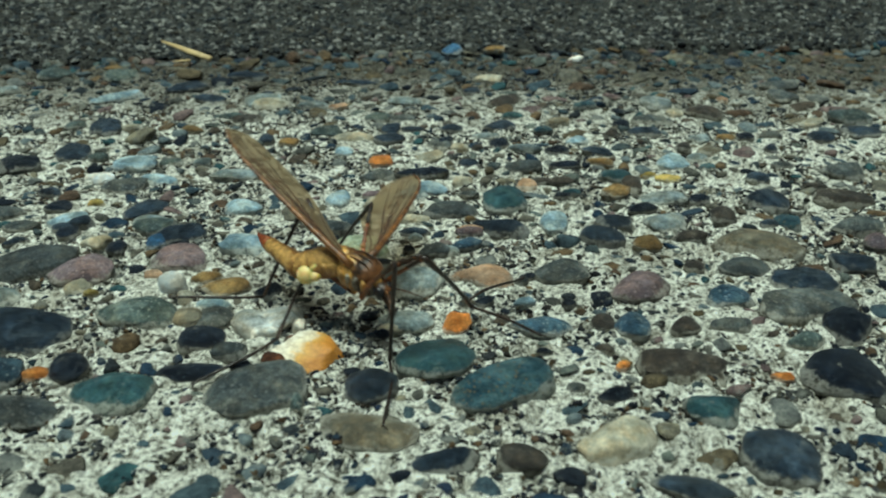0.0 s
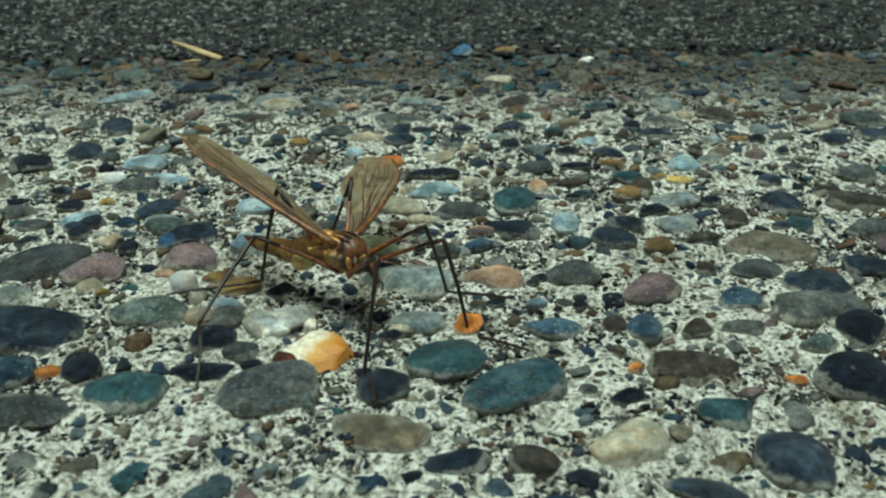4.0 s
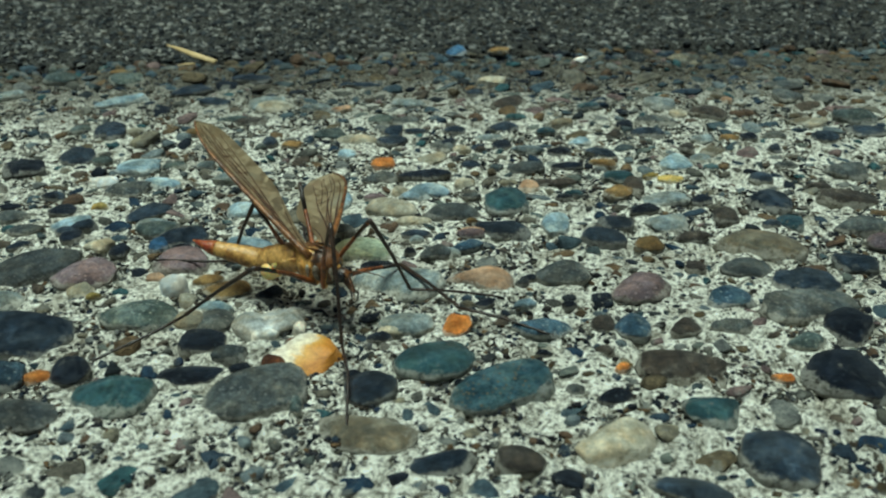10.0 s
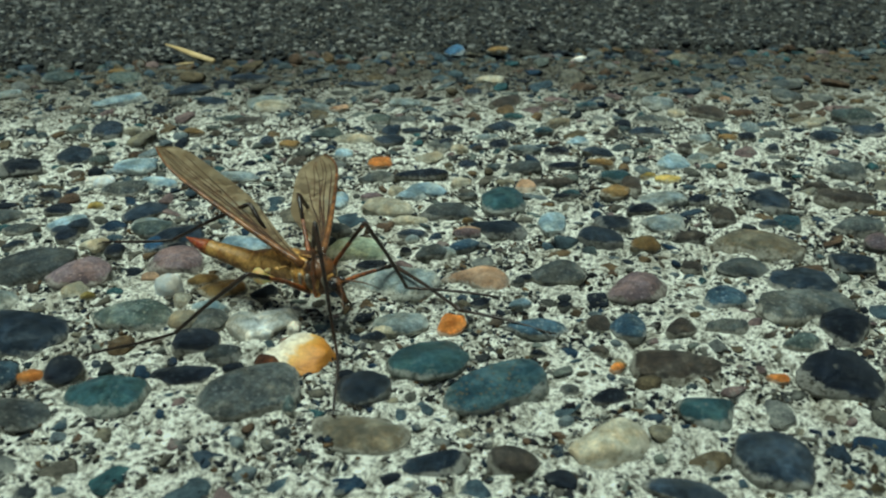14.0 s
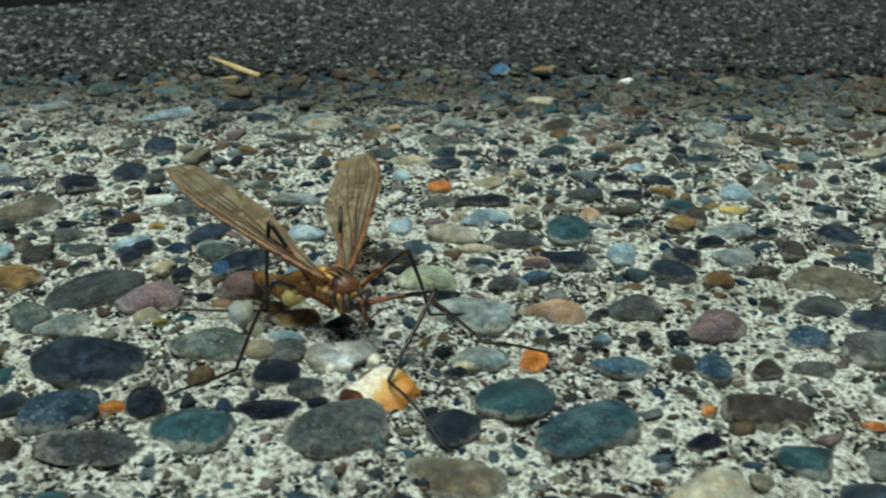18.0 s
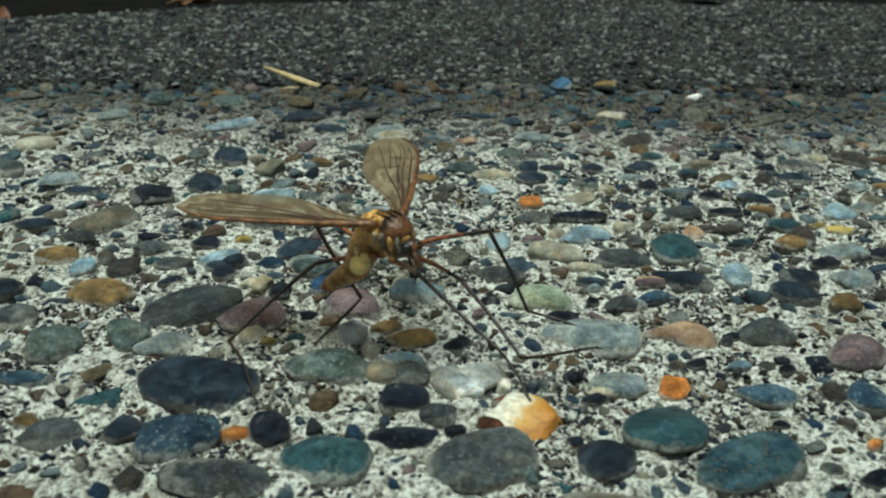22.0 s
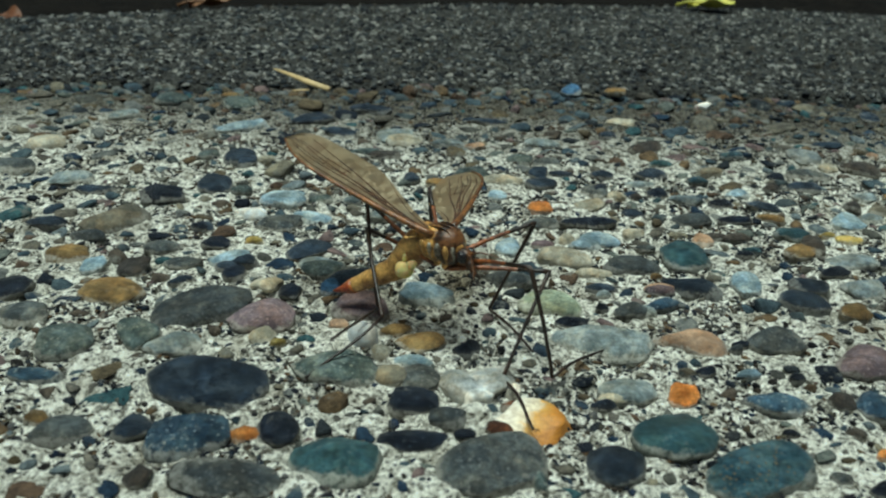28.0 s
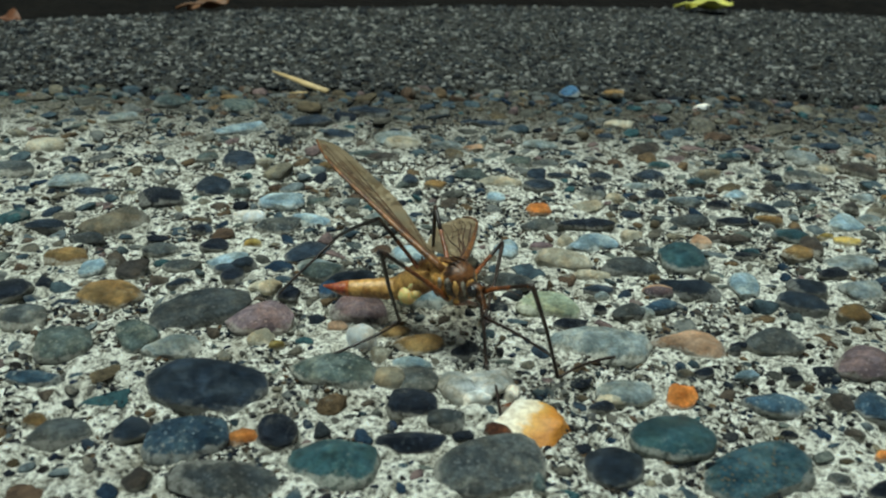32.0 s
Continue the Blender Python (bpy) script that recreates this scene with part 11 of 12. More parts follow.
    walk(LEGS[4][2], at([
        (0, -6.98, 7.59, -2.15, -5.8, 10.4, 178.8),
        (0.25, -9.37, 11.39, -5.55, -5.0, 9.7, -178.9),
        (0.5, -11.44, 14.38, -8.68, -4.1, 13.1, -178.1),
        (0.75, -12.45, 11.29, -8.31, -4.2, 19.6, 178.6),
        (1, -12.92, 7.94, -7.13, -5.6, 29.2, 173.0),
        (1.25, -12.11, 3.76, -9.42, -26.3, 26.6, 121.5),
        (1.5, -10.91, -0.40, -10.64, -37.0, 14.0, 79.1),
        (1.75, -10.39, 1.68, -9.39, -33.7, 13.1, 90.0),
        (2, -9.81, 3.61, -8.08, -30.9, 11.1, 100.7),
        (2.25, -9.68, 4.16, -7.82, -31.3, 10.1, 97.7),
        (2.5, -9.51, 4.72, -7.50, -31.8, 9.6, 94.8),
        (2.75, -10.63, 6.33, -7.72, -33.3, -8.6, 84.0),
        (3, -11.91, 7.79, -7.60, -31.3, -23.8, 72.8),
        (3.25, -8.89, 7.55, -6.22, -31.8, -25.8, 73.9),
        (3.5, -6.02, 7.00, -4.94, -32.2, -28.4, 74.6),
        (4, -7.38, 6.63, -5.15, -36.3, -20.8, 84.8),
        (4.5, -8.83, 6.25, -5.47, -38.5, -13.1, 94.3),
        (5, -10.33, 5.87, -5.85, -39.0, -6.0, 102.9),
        (5.5, -11.85, 5.51, -6.21, -38.2, 0.6, 110.6),
        (5.75, -10.90, 6.14, -4.79, -36.3, 0.4, 121.8),
        (6, -10.00, 6.68, -3.36, -34.4, 0.4, 132.7),
        (6.5, -9.98, 6.67, -3.36, -33.1, 1.1, 133.6),
        (7, -10.49, 6.06, -3.13, -32.0, -0.8, 136.2),
        (8, -10.48, 6.04, -3.10, -31.0, -0.7, 136.5),
        (8.5, -10.25, 6.32, -3.00, -30.0, -0.8, 137.8),
        (8.75, -8.27, 6.64, -3.11, -29.1, 3.3, 136.4),
        (9, -6.31, 6.73, -3.22, -28.3, 7.4, 135.0),
        (9.5, -5.95, 6.81, -3.14, -27.6, 7.9, 134.0),
        (10, -5.59, 6.86, -3.06, -27.0, 8.4, 133.0),
        (11, -5.92, 6.66, -2.90, -26.7, 7.1, 131.5),
        (12, -6.24, 6.45, -2.73, -26.3, 5.8, 130.0),
        (13, -6.59, 6.15, -2.71, -25.6, 6.8, 131.7),
        (14, -6.93, 5.84, -2.69, -24.8, 7.8, 133.4),
        (14.5, -6.93, 5.82, -2.69, -24.3, 8.0, 133.6),
        (15, -7.47, 7.63, -4.07, -23.1, 7.4, 137.8),
        (15.5, -8.28, 9.43, -5.91, -22.1, 4.3, 140.9),
        (16, -9.15, 11.22, -7.81, -21.2, 0.9, 144.0),
        (16.5, -9.67, 12.88, -9.31, -20.4, 0.3, 147.9),
        (16.75, -11.42, 11.05, -9.98, -19.8, 0.9, 141.2),
        (17, -13.07, 9.27, -10.32, -19.6, 3.3, 135.2),
        (17.25, -12.18, 9.09, -8.36, -19.6, 4.0, 132.5),
        (17.5, -11.17, 8.98, -6.27, -19.7, 5.5, 130.2),
        (17.75, -9.55, 7.05, -5.06, -19.5, 2.6, 133.1),
        (18, -7.76, 5.13, -3.93, -19.4, 0.4, 136.5),
        (18.25, -7.47, 5.07, -3.65, -18.9, 0.3, 144.5),
        (18.5, -7.20, 5.06, -3.40, -18.3, 0.1, 152.5),
        (18.75, -7.08, 5.29, -3.27, -17.7, 2.0, 158.2),
        (19, -6.94, 5.52, -3.11, -16.8, 4.2, 163.9),
        (19.25, -6.38, 6.00, -3.58, -17.2, 6.1, 149.5),
        (19.5, -5.78, 6.39, -4.07, -18.4, 8.9, 135.2),
        (19.75, -5.03, 5.90, -4.61, -20.1, 10.5, 124.8),
        (20, -4.26, 5.39, -5.03, -22.2, 12.7, 114.5),
        (20.25, -4.42, 6.87, -5.11, -20.8, 22.1, 121.3),
        (20.5, -4.40, 8.38, -5.05, -17.3, 32.2, 130.4),
        (20.75, -10.05, 4.80, -7.17, -33.7, 30.0, 93.0),
        (21, -16.05, 1.53, -9.42, -43.7, 17.6, 59.2),
        (21.25, -12.21, 3.88, -10.85, -21.6, 9.7, 107.1),
        (21.5, -9.34, 7.83, -11.24, -7.7, 2.5, 156.1),
        (21.75, -12.25, 5.61, -11.83, -9.2, -0.3, 133.3),
        (22, -14.72, 3.42, -11.37, -10.3, 3.5, 112.9),
        (22.25, -14.03, 2.41, -11.52, -12.5, 0.8, 104.2),
        (22.5, -13.29, 1.37, -11.55, -14.2, -1.4, 95.5),
        (22.75, -12.51, 0.33, -11.44, -15.6, -2.7, 87.0),
        (23, -11.74, -0.69, -11.21, -16.6, -3.2, 79.0),
        (23.25, -11.68, -0.64, -11.15, -17.9, -5.5, 75.6),
        (23.5, -11.61, -0.58, -11.09, -18.9, -7.9, 72.2),
        (23.75, -11.55, -0.52, -11.04, -19.7, -10.3, 68.8),
        (24, -11.48, -0.46, -10.98, -20.2, -12.6, 65.4),
        (24.25, -11.08, -1.00, -11.18, -22.3, -7.2, 69.8),
        (24.5, -10.69, -1.55, -11.32, -23.7, -1.3, 74.2),
        (24.75, -10.31, -2.11, -11.40, -24.6, 4.9, 78.6),
        (25, -9.95, -2.66, -11.43, -25.0, 11.1, 82.7),
        (25.25, -9.13, -2.87, -11.76, -27.4, 9.0, 71.4),
        (25.5, -8.40, -3.14, -11.94, -29.1, 7.3, 60.0),
        (26, -7.94, -2.24, -11.84, -29.6, 5.4, 59.4),
        (26.5, -7.49, -1.30, -11.66, -29.9, 3.8, 58.5),
        (27, -7.04, -0.34, -11.38, -30.1, 2.6, 57.5),
        (27.5, -6.61, 0.61, -11.02, -30.2, 1.8, 56.3),
        (27.75, -6.87, 0.52, -10.24, -29.9, 0.9, 63.5),
        (28, -7.13, 0.34, -9.48, -29.7, -0.2, 70.7),
        (28.25, -7.55, 0.00, -9.60, -29.8, -0.4, 71.7),
        (28.5, -7.97, -0.35, -9.71, -30.0, -0.6, 72.7),
        (28.75, -8.37, -0.71, -9.82, -30.1, -0.7, 73.6),
        (29, -8.77, -1.08, -9.90, -30.2, -0.7, 74.6),
        (29.25, -6.46, -0.23, -9.84, -30.8, -9.1, 80.2),
        (29.5, -4.03, 1.16, -8.73, -31.7, -11.1, 86.3),
        (29.75, -2.33, 2.50, -6.71, -32.0, -6.9, 88.1),
        (30, -1.57, 3.23, -4.63, -31.6, -1.7, 83.9),
        (30.25, -1.26, 3.22, -4.98, -31.3, 0.4, 75.1),
        (30.5, -0.95, 3.18, -5.33, -31.2, 2.2, 66.4),
        (30.75, -3.02, 0.20, -10.08, -31.3, -3.6, 72.4),
        (31, -7.65, -2.11, -12.30, -31.4, 6.2, 63.2),
        (31.25, -6.38, -1.54, -11.11, -29.8, 3.1, 76.3),
        (31.5, -5.26, -0.86, -9.66, -28.9, 1.0, 88.6),
        (31.75, -2.60, 1.14, -7.24, -29.1, -3.1, 91.3),
        (32, -1.46, 2.89, -3.55, -29.0, 1.3, 85.0),
    ]))
    walk(LEGS[5][0], at([
        (0, -0.85, -0.70, -1.75, -16.0, -13.7, -140.9),
        (0.25, -0.85, -0.70, -1.75, -15.9, -6.0, -139.4),
        (0.5, -0.85, -0.70, -1.75, -15.2, 1.7, -137.0),
        (0.75, -0.85, -0.70, -1.75, -14.2, -5.0, -133.7),
        (1, -0.85, -0.70, -1.75, -13.5, -11.6, -130.4),
        (1.25, -0.85, -0.70, -1.75, -12.1, -10.2, -131.9),
        (1.5, -0.85, -0.70, -1.75, -10.9, -8.7, -133.3),
        (1.75, -0.85, -0.70, -1.75, -9.8, -8.3, -136.3),
        (2, -0.85, -0.70, -1.75, -9.2, -7.9, -139.3),
        (2.25, -0.85, -0.70, -1.75, -8.6, -15.4, -145.9),
        (2.5, -0.85, -0.70, -1.75, -7.5, -22.8, -153.0),
        (2.75, -0.85, -0.70, -1.75, -9.9, -23.3, -147.5),
        (3, -0.85, -0.70, -1.75, -12.0, -23.7, -142.1),
        (3.25, -0.85, -0.70, -1.75, -12.1, -25.7, -141.8),
        (3.5, -0.85, -0.70, -1.75, -12.2, -27.6, -141.3),
        (4, -0.85, -0.70, -1.75, -12.8, -31.5, -139.7),
        (4.5, -0.85, -0.70, -1.75, -13.3, -35.3, -138.1),
        (5, -0.85, -0.70, -1.75, -14.0, -39.2, -136.3),
        (5.5, -0.85, -0.70, -1.75, -14.6, -43.0, -134.3),
        (5.75, -0.85, -0.70, -1.75, -15.5, -43.9, -132.4),
        (6, -0.85, -0.70, -1.75, -16.6, -44.7, -130.3),
        (6.5, -0.85, -0.70, -1.75, -17.5, -44.5, -128.3),
        (7, -0.85, -0.70, -1.75, -19.5, -43.0, -124.6),
        (8, -0.85, -0.70, -1.75, -19.9, -42.9, -122.8),
        (8.5, -0.85, -0.70, -1.75, -19.6, -42.3, -122.0),
        (8.75, -0.85, -0.70, -1.75, -18.6, -42.3, -122.2),
        (9, -0.85, -0.70, -1.75, -17.5, -42.3, -122.4),
        (9.5, -0.85, -0.70, -1.75, -15.6, -42.1, -123.8),
        (10, -0.85, -0.70, -1.75, -13.9, -41.9, -125.2),
        (11, -0.85, -0.70, -1.75, -12.5, -36.8, -126.4),
        (12, -0.85, -0.70, -1.75, -11.2, -31.6, -127.2),
        (13, -0.85, -0.70, -1.75, -11.1, -34.1, -125.9),
        (14, -0.85, -0.70, -1.75, -11.0, -36.7, -124.6),
        (14.5, -0.85, -0.70, -1.75, -10.2, -36.8, -124.6),
        (15, -0.85, -0.70, -1.75, -7.0, -31.9, -128.9),
        (15.5, -0.85, -0.70, -1.75, -4.6, -26.7, -132.8),
        (16, -0.85, -0.70, -1.75, -3.0, -21.2, -136.2),
        (16.5, -0.85, -0.70, -1.75, -2.0, -15.9, -139.1),
        (16.75, -0.85, -0.70, -1.75, -1.8, -16.2, -139.8),
        (17, -0.85, -0.70, -1.75, -1.6, -16.6, -140.5),
        (17.25, -0.85, -0.70, -1.75, -2.0, -22.1, -139.0),
        (17.5, -0.85, -0.70, -1.75, -2.4, -27.6, -137.5),
        (17.75, -0.85, -0.70, -1.75, -3.6, -34.0, -134.8),
        (18, -0.85, -0.70, -1.75, -5.3, -40.2, -131.5),
        (18.25, -0.85, -0.70, -1.75, -8.4, -42.4, -125.9),
        (18.5, -0.85, -0.70, -1.75, -11.5, -44.5, -120.2),
        (18.75, -0.85, -0.70, -1.75, -11.0, -41.8, -119.9),
        (19, -0.85, -0.70, -1.75, -10.4, -39.2, -119.7),
        (19.25, -0.85, -0.70, -1.75, -8.5, -36.8, -121.5),
        (19.5, -0.85, -0.70, -1.75, -6.6, -34.3, -123.5),
        (19.75, -0.85, -0.70, -1.75, -6.2, -28.1, -122.6),
        (20, -0.85, -0.70, -1.75, -5.6, -21.9, -121.9),
        (20.25, -0.85, -0.70, -1.75, -5.1, -26.1, -120.2),
        (20.5, -0.85, -0.70, -1.75, -4.6, -30.3, -118.5),
        (20.75, -0.85, -0.70, -1.75, -2.8, -26.0, -119.7),
        (21, -0.85, -0.70, -1.75, -1.1, -21.7, -120.9),
        (21.25, -0.85, -0.70, -1.75, 0.7, -14.6, -124.1),
        (21.5, -0.85, -0.70, -1.75, 1.7, -7.4, -127.0),
        (21.75, -0.85, -0.70, -1.75, 1.9, -6.6, -127.4),
        (22, -0.85, -0.70, -1.75, 2.1, -5.9, -127.7),
        (22.25, -0.85, -0.70, -1.75, 2.4, -5.0, -131.3),
        (22.5, -0.85, -0.70, -1.75, 2.4, -4.1, -134.9),
        (22.75, -0.85, -0.70, -1.75, 2.2, -3.1, -138.5),
        (23, -0.85, -0.70, -1.75, 1.8, -2.1, -142.0),
        (23.25, -0.85, -0.70, -1.75, 1.3, -3.7, -140.5),
        (23.5, -0.85, -0.70, -1.75, 0.9, -5.2, -139.0),
        (23.75, -0.85, -0.70, -1.75, 0.7, -6.8, -137.5),
        (24, -0.85, -0.70, -1.75, 0.6, -8.3, -136.1),
        (24.25, -0.85, -0.70, -1.75, 0.6, -8.4, -135.5),
        (24.5, -0.85, -0.70, -1.75, 0.8, -8.4, -134.9),
        (24.75, -0.85, -0.70, -1.75, 1.0, -8.5, -134.3),
        (25, -0.85, -0.70, -1.75, 1.3, -8.5, -133.7),
        (25.25, -0.85, -0.70, -1.75, 1.4, -9.4, -129.8),
        (25.5, -0.85, -0.70, -1.75, 1.6, -10.3, -125.9),
        (26, -0.85, -0.70, -1.75, 2.3, -11.1, -126.1),
        (26.5, -0.85, -0.70, -1.75, 2.9, -12.0, -126.2),
        (27, -0.85, -0.70, -1.75, 3.3, -12.9, -126.4),
        (27.5, -0.85, -0.70, -1.75, 3.7, -13.8, -126.5),
        (27.75, -0.85, -0.70, -1.75, 4.0, -16.1, -126.7),
        (28, -0.85, -0.70, -1.75, 4.2, -18.4, -127.0),
        (28.25, -0.85, -0.70, -1.75, 4.5, -17.9, -127.7),
        (28.5, -0.85, -0.70, -1.75, 4.8, -17.4, -128.4),
        (28.75, -0.85, -0.70, -1.75, 5.0, -16.9, -129.0),
        (29, -0.85, -0.70, -1.75, 5.1, -16.4, -129.7),
        (29.25, -0.85, -0.70, -1.75, 5.1, -19.7, -129.4),
        (29.5, -0.85, -0.70, -1.75, 5.1, -23.1, -129.1),
        (29.75, -0.85, -0.70, -1.75, 5.2, -26.4, -128.9),
        (30, -0.85, -0.70, -1.75, 5.3, -29.8, -128.7),
        (30.25, -0.85, -0.70, -1.75, 5.1, -30.9, -127.5),
        (30.5, -0.85, -0.70, -1.75, 4.9, -31.9, -126.3),
        (30.75, -0.85, -0.70, -1.75, 4.9, -23.0, -125.0),
        (31, -0.85, -0.70, -1.75, 5.2, -14.1, -124.0),
        (31.25, -0.85, -0.70, -1.75, 5.5, -18.4, -123.1),
        (31.5, -0.85, -0.70, -1.75, 5.6, -22.7, -121.9),
        (31.75, -0.85, -0.70, -1.75, 6.0, -29.2, -121.6),
        (32, -0.85, -0.70, -1.75, 6.6, -35.7, -121.4),
    ]))
    walk(LEGS[5][1], at([
        (0, -8.01, -6.52, 0.50, 23.9, 62.5, -92.8),
        (0.25, -8.02, -6.85, -0.76, -171.9, 63.9, 65.4),
        (0.5, -7.80, -7.17, -2.03, -143.8, 14.4, 80.7),
        (0.75, -7.39, -7.54, -0.93, -130.3, 39.8, 97.8),
        (1, -6.88, -7.79, 0.17, -96.4, 59.5, 134.4),
        (1.25, -7.09, -7.66, -0.06, -84.2, 68.2, 145.2),
        (1.5, -7.28, -7.54, -0.31, -61.0, 75.5, 167.8),
        (1.75, -7.65, -7.19, -0.39, -101.2, 66.2, 122.1),
        (2, -7.99, -6.83, -0.45, -112.1, 51.6, 105.0),
        (2.25, -8.44, -5.83, 0.78, -120.7, 54.9, 92.2),
        (2.5, -8.65, -4.68, 1.93, -130.3, 57.7, 79.3),
        (2.75, -8.21, -5.39, 2.00, -134.9, 48.9, 71.2),
        (3, -7.71, -6.05, 2.07, -135.2, 39.1, 67.1),
        (3.25, -7.57, -6.00, 2.37, -160.3, 58.6, 34.3),
        (3.5, -7.42, -5.96, 2.65, 144.2, 62.6, -25.6),
        (4, -7.04, -5.94, 3.21, 125.4, 69.7, -42.2),
        (4.5, -6.62, -5.88, 3.74, 92.8, 74.1, -73.0),
        (5, -6.17, -5.79, 4.25, 54.8, 72.5, -109.5),
        (5.5, -5.70, -5.67, 4.73, 30.7, 66.3, -132.4),
        (5.75, -5.47, -5.76, 4.83, 26.2, 65.0, -134.6),
        (6, -5.22, -5.85, 4.93, 22.2, 63.6, -136.4),
        (6.5, -5.05, -6.02, 4.91, 17.7, 63.2, -138.9),
        (7, -4.79, -6.42, 4.73, 18.0, 64.9, -136.0),
        (8, -4.62, -6.54, 4.72, 10.8, 64.0, -142.0),
        (8.5, -4.58, -6.66, 4.64, 11.7, 65.4, -138.9),
        (8.75, -4.59, -6.65, 4.65, 12.7, 67.3, -136.2),
        (9, -4.61, -6.63, 4.64, 15.0, 68.8, -132.2),
        (9.5, -4.77, -6.56, 4.62, 5.7, 67.7, -140.9),
        (10, -4.93, -6.47, 4.60, -2.5, 66.3, -148.9),
        (11, -5.36, -6.83, 3.94, -11.8, 60.0, -158.4),
        (12, -5.74, -7.15, 3.22, -16.8, 52.7, -163.9),
        (13, -5.47, -7.07, 3.58, -13.2, 50.7, -159.1),
        (14, -5.18, -6.97, 3.92, -10.0, 48.5, -154.6),
        (14.5, -5.16, -6.96, 3.94, -11.0, 56.2, -155.4),
        (15, -5.92, -6.98, 3.27, -9.4, 63.0, -153.2),
        (15.5, -6.62, -6.93, 2.51, -5.9, 69.2, -148.8),
        (16, -7.24, -6.83, 1.69, 1.2, 74.6, -140.7),
        (16.5, -7.76, -6.68, 0.84, 14.5, 78.7, -126.3),
        (16.75, -7.82, -6.58, 0.91, 6.1, 75.5, -134.6),
        (17, -7.88, -6.49, 0.97, 0.2, 72.3, -140.6),
        (17.25, -7.49, -6.47, 1.83, 9.8, 72.3, -130.1),
        (17.5, -7.05, -6.39, 2.65, 18.8, 71.6, -120.0),
        (17.75, -6.40, -6.29, 3.56, 11.4, 68.8, -127.2),
        (18, -5.66, -6.14, 4.38, 6.3, 64.7, -132.0),
        (18.25, -4.96, -6.38, 4.66, 4.2, 62.5, -133.6),
        (18.5, -4.25, -6.56, 4.91, 2.9, 60.1, -134.2),
        (18.75, -4.38, -6.83, 4.59, -2.4, 62.4, -139.7),
        (19, -4.50, -7.10, 4.25, -8.6, 64.5, -146.2),
        (19.25, -4.82, -7.19, 3.94, -20.8, 66.3, -159.7),
        (19.5, -5.18, -7.25, 3.60, -32.5, 67.6, -173.1),
        (19.75, -5.36, -7.76, 2.73, -40.7, 69.3, 177.5),
        (20, -5.51, -8.18, 1.79, -48.5, 70.2, 168.5),
        (20.25, -5.14, -8.07, 2.43, -37.3, 69.0, 179.7),
        (20.5, -4.76, -7.91, 3.05, -27.6, 66.8, -170.6),
        (20.75, -5.08, -8.11, 2.42, -24.8, 69.6, -168.1),
        (21, -5.38, -8.27, 1.76, -19.7, 71.8, -163.2),
        (21.25, -6.01, -8.31, 0.65, -39.3, 73.3, 175.7),
        (21.5, -6.52, -8.22, -0.53, -48.8, 70.1, 165.2),
        (21.75, -6.58, -8.20, -0.65, -44.3, 72.3, 169.6),
        (22, -6.63, -8.18, -0.78, -38.7, 74.4, 175.3),
        (22.25, -7.09, -7.81, -0.92, -31.9, 76.2, -177.6),
        (22.5, -7.54, -7.42, -1.08, -22.8, 77.5, -168.0),
        (22.75, -7.95, -6.99, -1.23, -11.7, 78.2, -156.2),
        (23, -8.33, -6.55, -1.40, 0.2, 78.2, -143.5),
        (23.25, -8.17, -6.73, -1.14, -1.8, 77.1, -145.1),
        (23.5, -7.99, -6.91, -0.89, -3.4, 75.8, -146.5),
        (23.75, -7.81, -7.07, -0.63, -4.8, 74.6, -147.7),
        (24, -7.62, -7.22, -0.37, -5.9, 73.2, -148.7),
        (24.25, -7.55, -7.29, -0.37, 2.3, 75.1, -139.9),
        (24.5, -7.48, -7.36, -0.36, 12.7, 76.4, -128.7),
        (24.75, -7.41, -7.43, -0.35, 24.8, 77.0, -115.8),
        (25, -7.34, -7.50, -0.34, 37.2, 76.8, -102.5),
        (25.25, -6.85, -7.90, -0.20, 41.8, 76.1, -97.3),
        (25.5, -6.33, -8.27, -0.06, 42.7, 74.2, -95.6),
        (26, -6.34, -8.23, 0.09, 31.0, 75.5, -107.3),
        (26.5, -6.34, -8.19, 0.23, 17.9, 76.0, -120.6),
        (27, -6.34, -8.16, 0.37, 4.7, 75.7, -134.2),
        (27.5, -6.33, -8.12, 0.51, -7.1, 74.6, -146.5),
        (27.75, -6.31, -8.02, 0.88, -10.3, 75.4, -149.9),
        (28, -6.27, -7.90, 1.25, -13.0, 75.4, -152.6),
        (28.25, -6.37, -7.85, 1.17, -13.6, 74.2, -153.3),
        (28.5, -6.47, -7.81, 1.10, -13.9, 72.9, -153.7),
        (28.75, -6.57, -7.76, 1.01, -14.0, 71.6, -153.9),
        (29, -6.67, -7.72, 0.93, -13.9, 70.2, -154.0),
        (29.25, -6.52, -7.61, 1.46, -8.0, 70.3, -147.8),
        (29.5, -6.36, -7.48, 1.98, -2.2, 70.0, -141.5),
        (29.75, -6.19, -7.32, 2.48, 3.4, 69.4, -135.4),
        (30, -6.00, -7.14, 2.97, 8.5, 68.5, -129.7),
        (30.25, -5.81, -7.17, 3.13, 5.9, 70.7, -132.4),
        (30.5, -5.62, -7.21, 3.27, 3.9, 72.5, -134.6),
        (30.75, -5.87, -7.86, 1.97, 6.6, 69.7, -131.8),
        (31, -6.00, -8.34, 0.57, 8.1, 64.9, -130.3),
        (31.25, -5.77, -8.25, 1.25, 2.7, 69.6, -136.3),
        (31.5, -5.49, -8.14, 1.92, -6.4, 72.8, -146.1),
        (31.75, -5.19, -7.76, 2.89, 3.3, 71.4, -135.8),
        (32, -4.87, -7.28, 3.79, 11.7, 69.1, -126.6),
    ]))
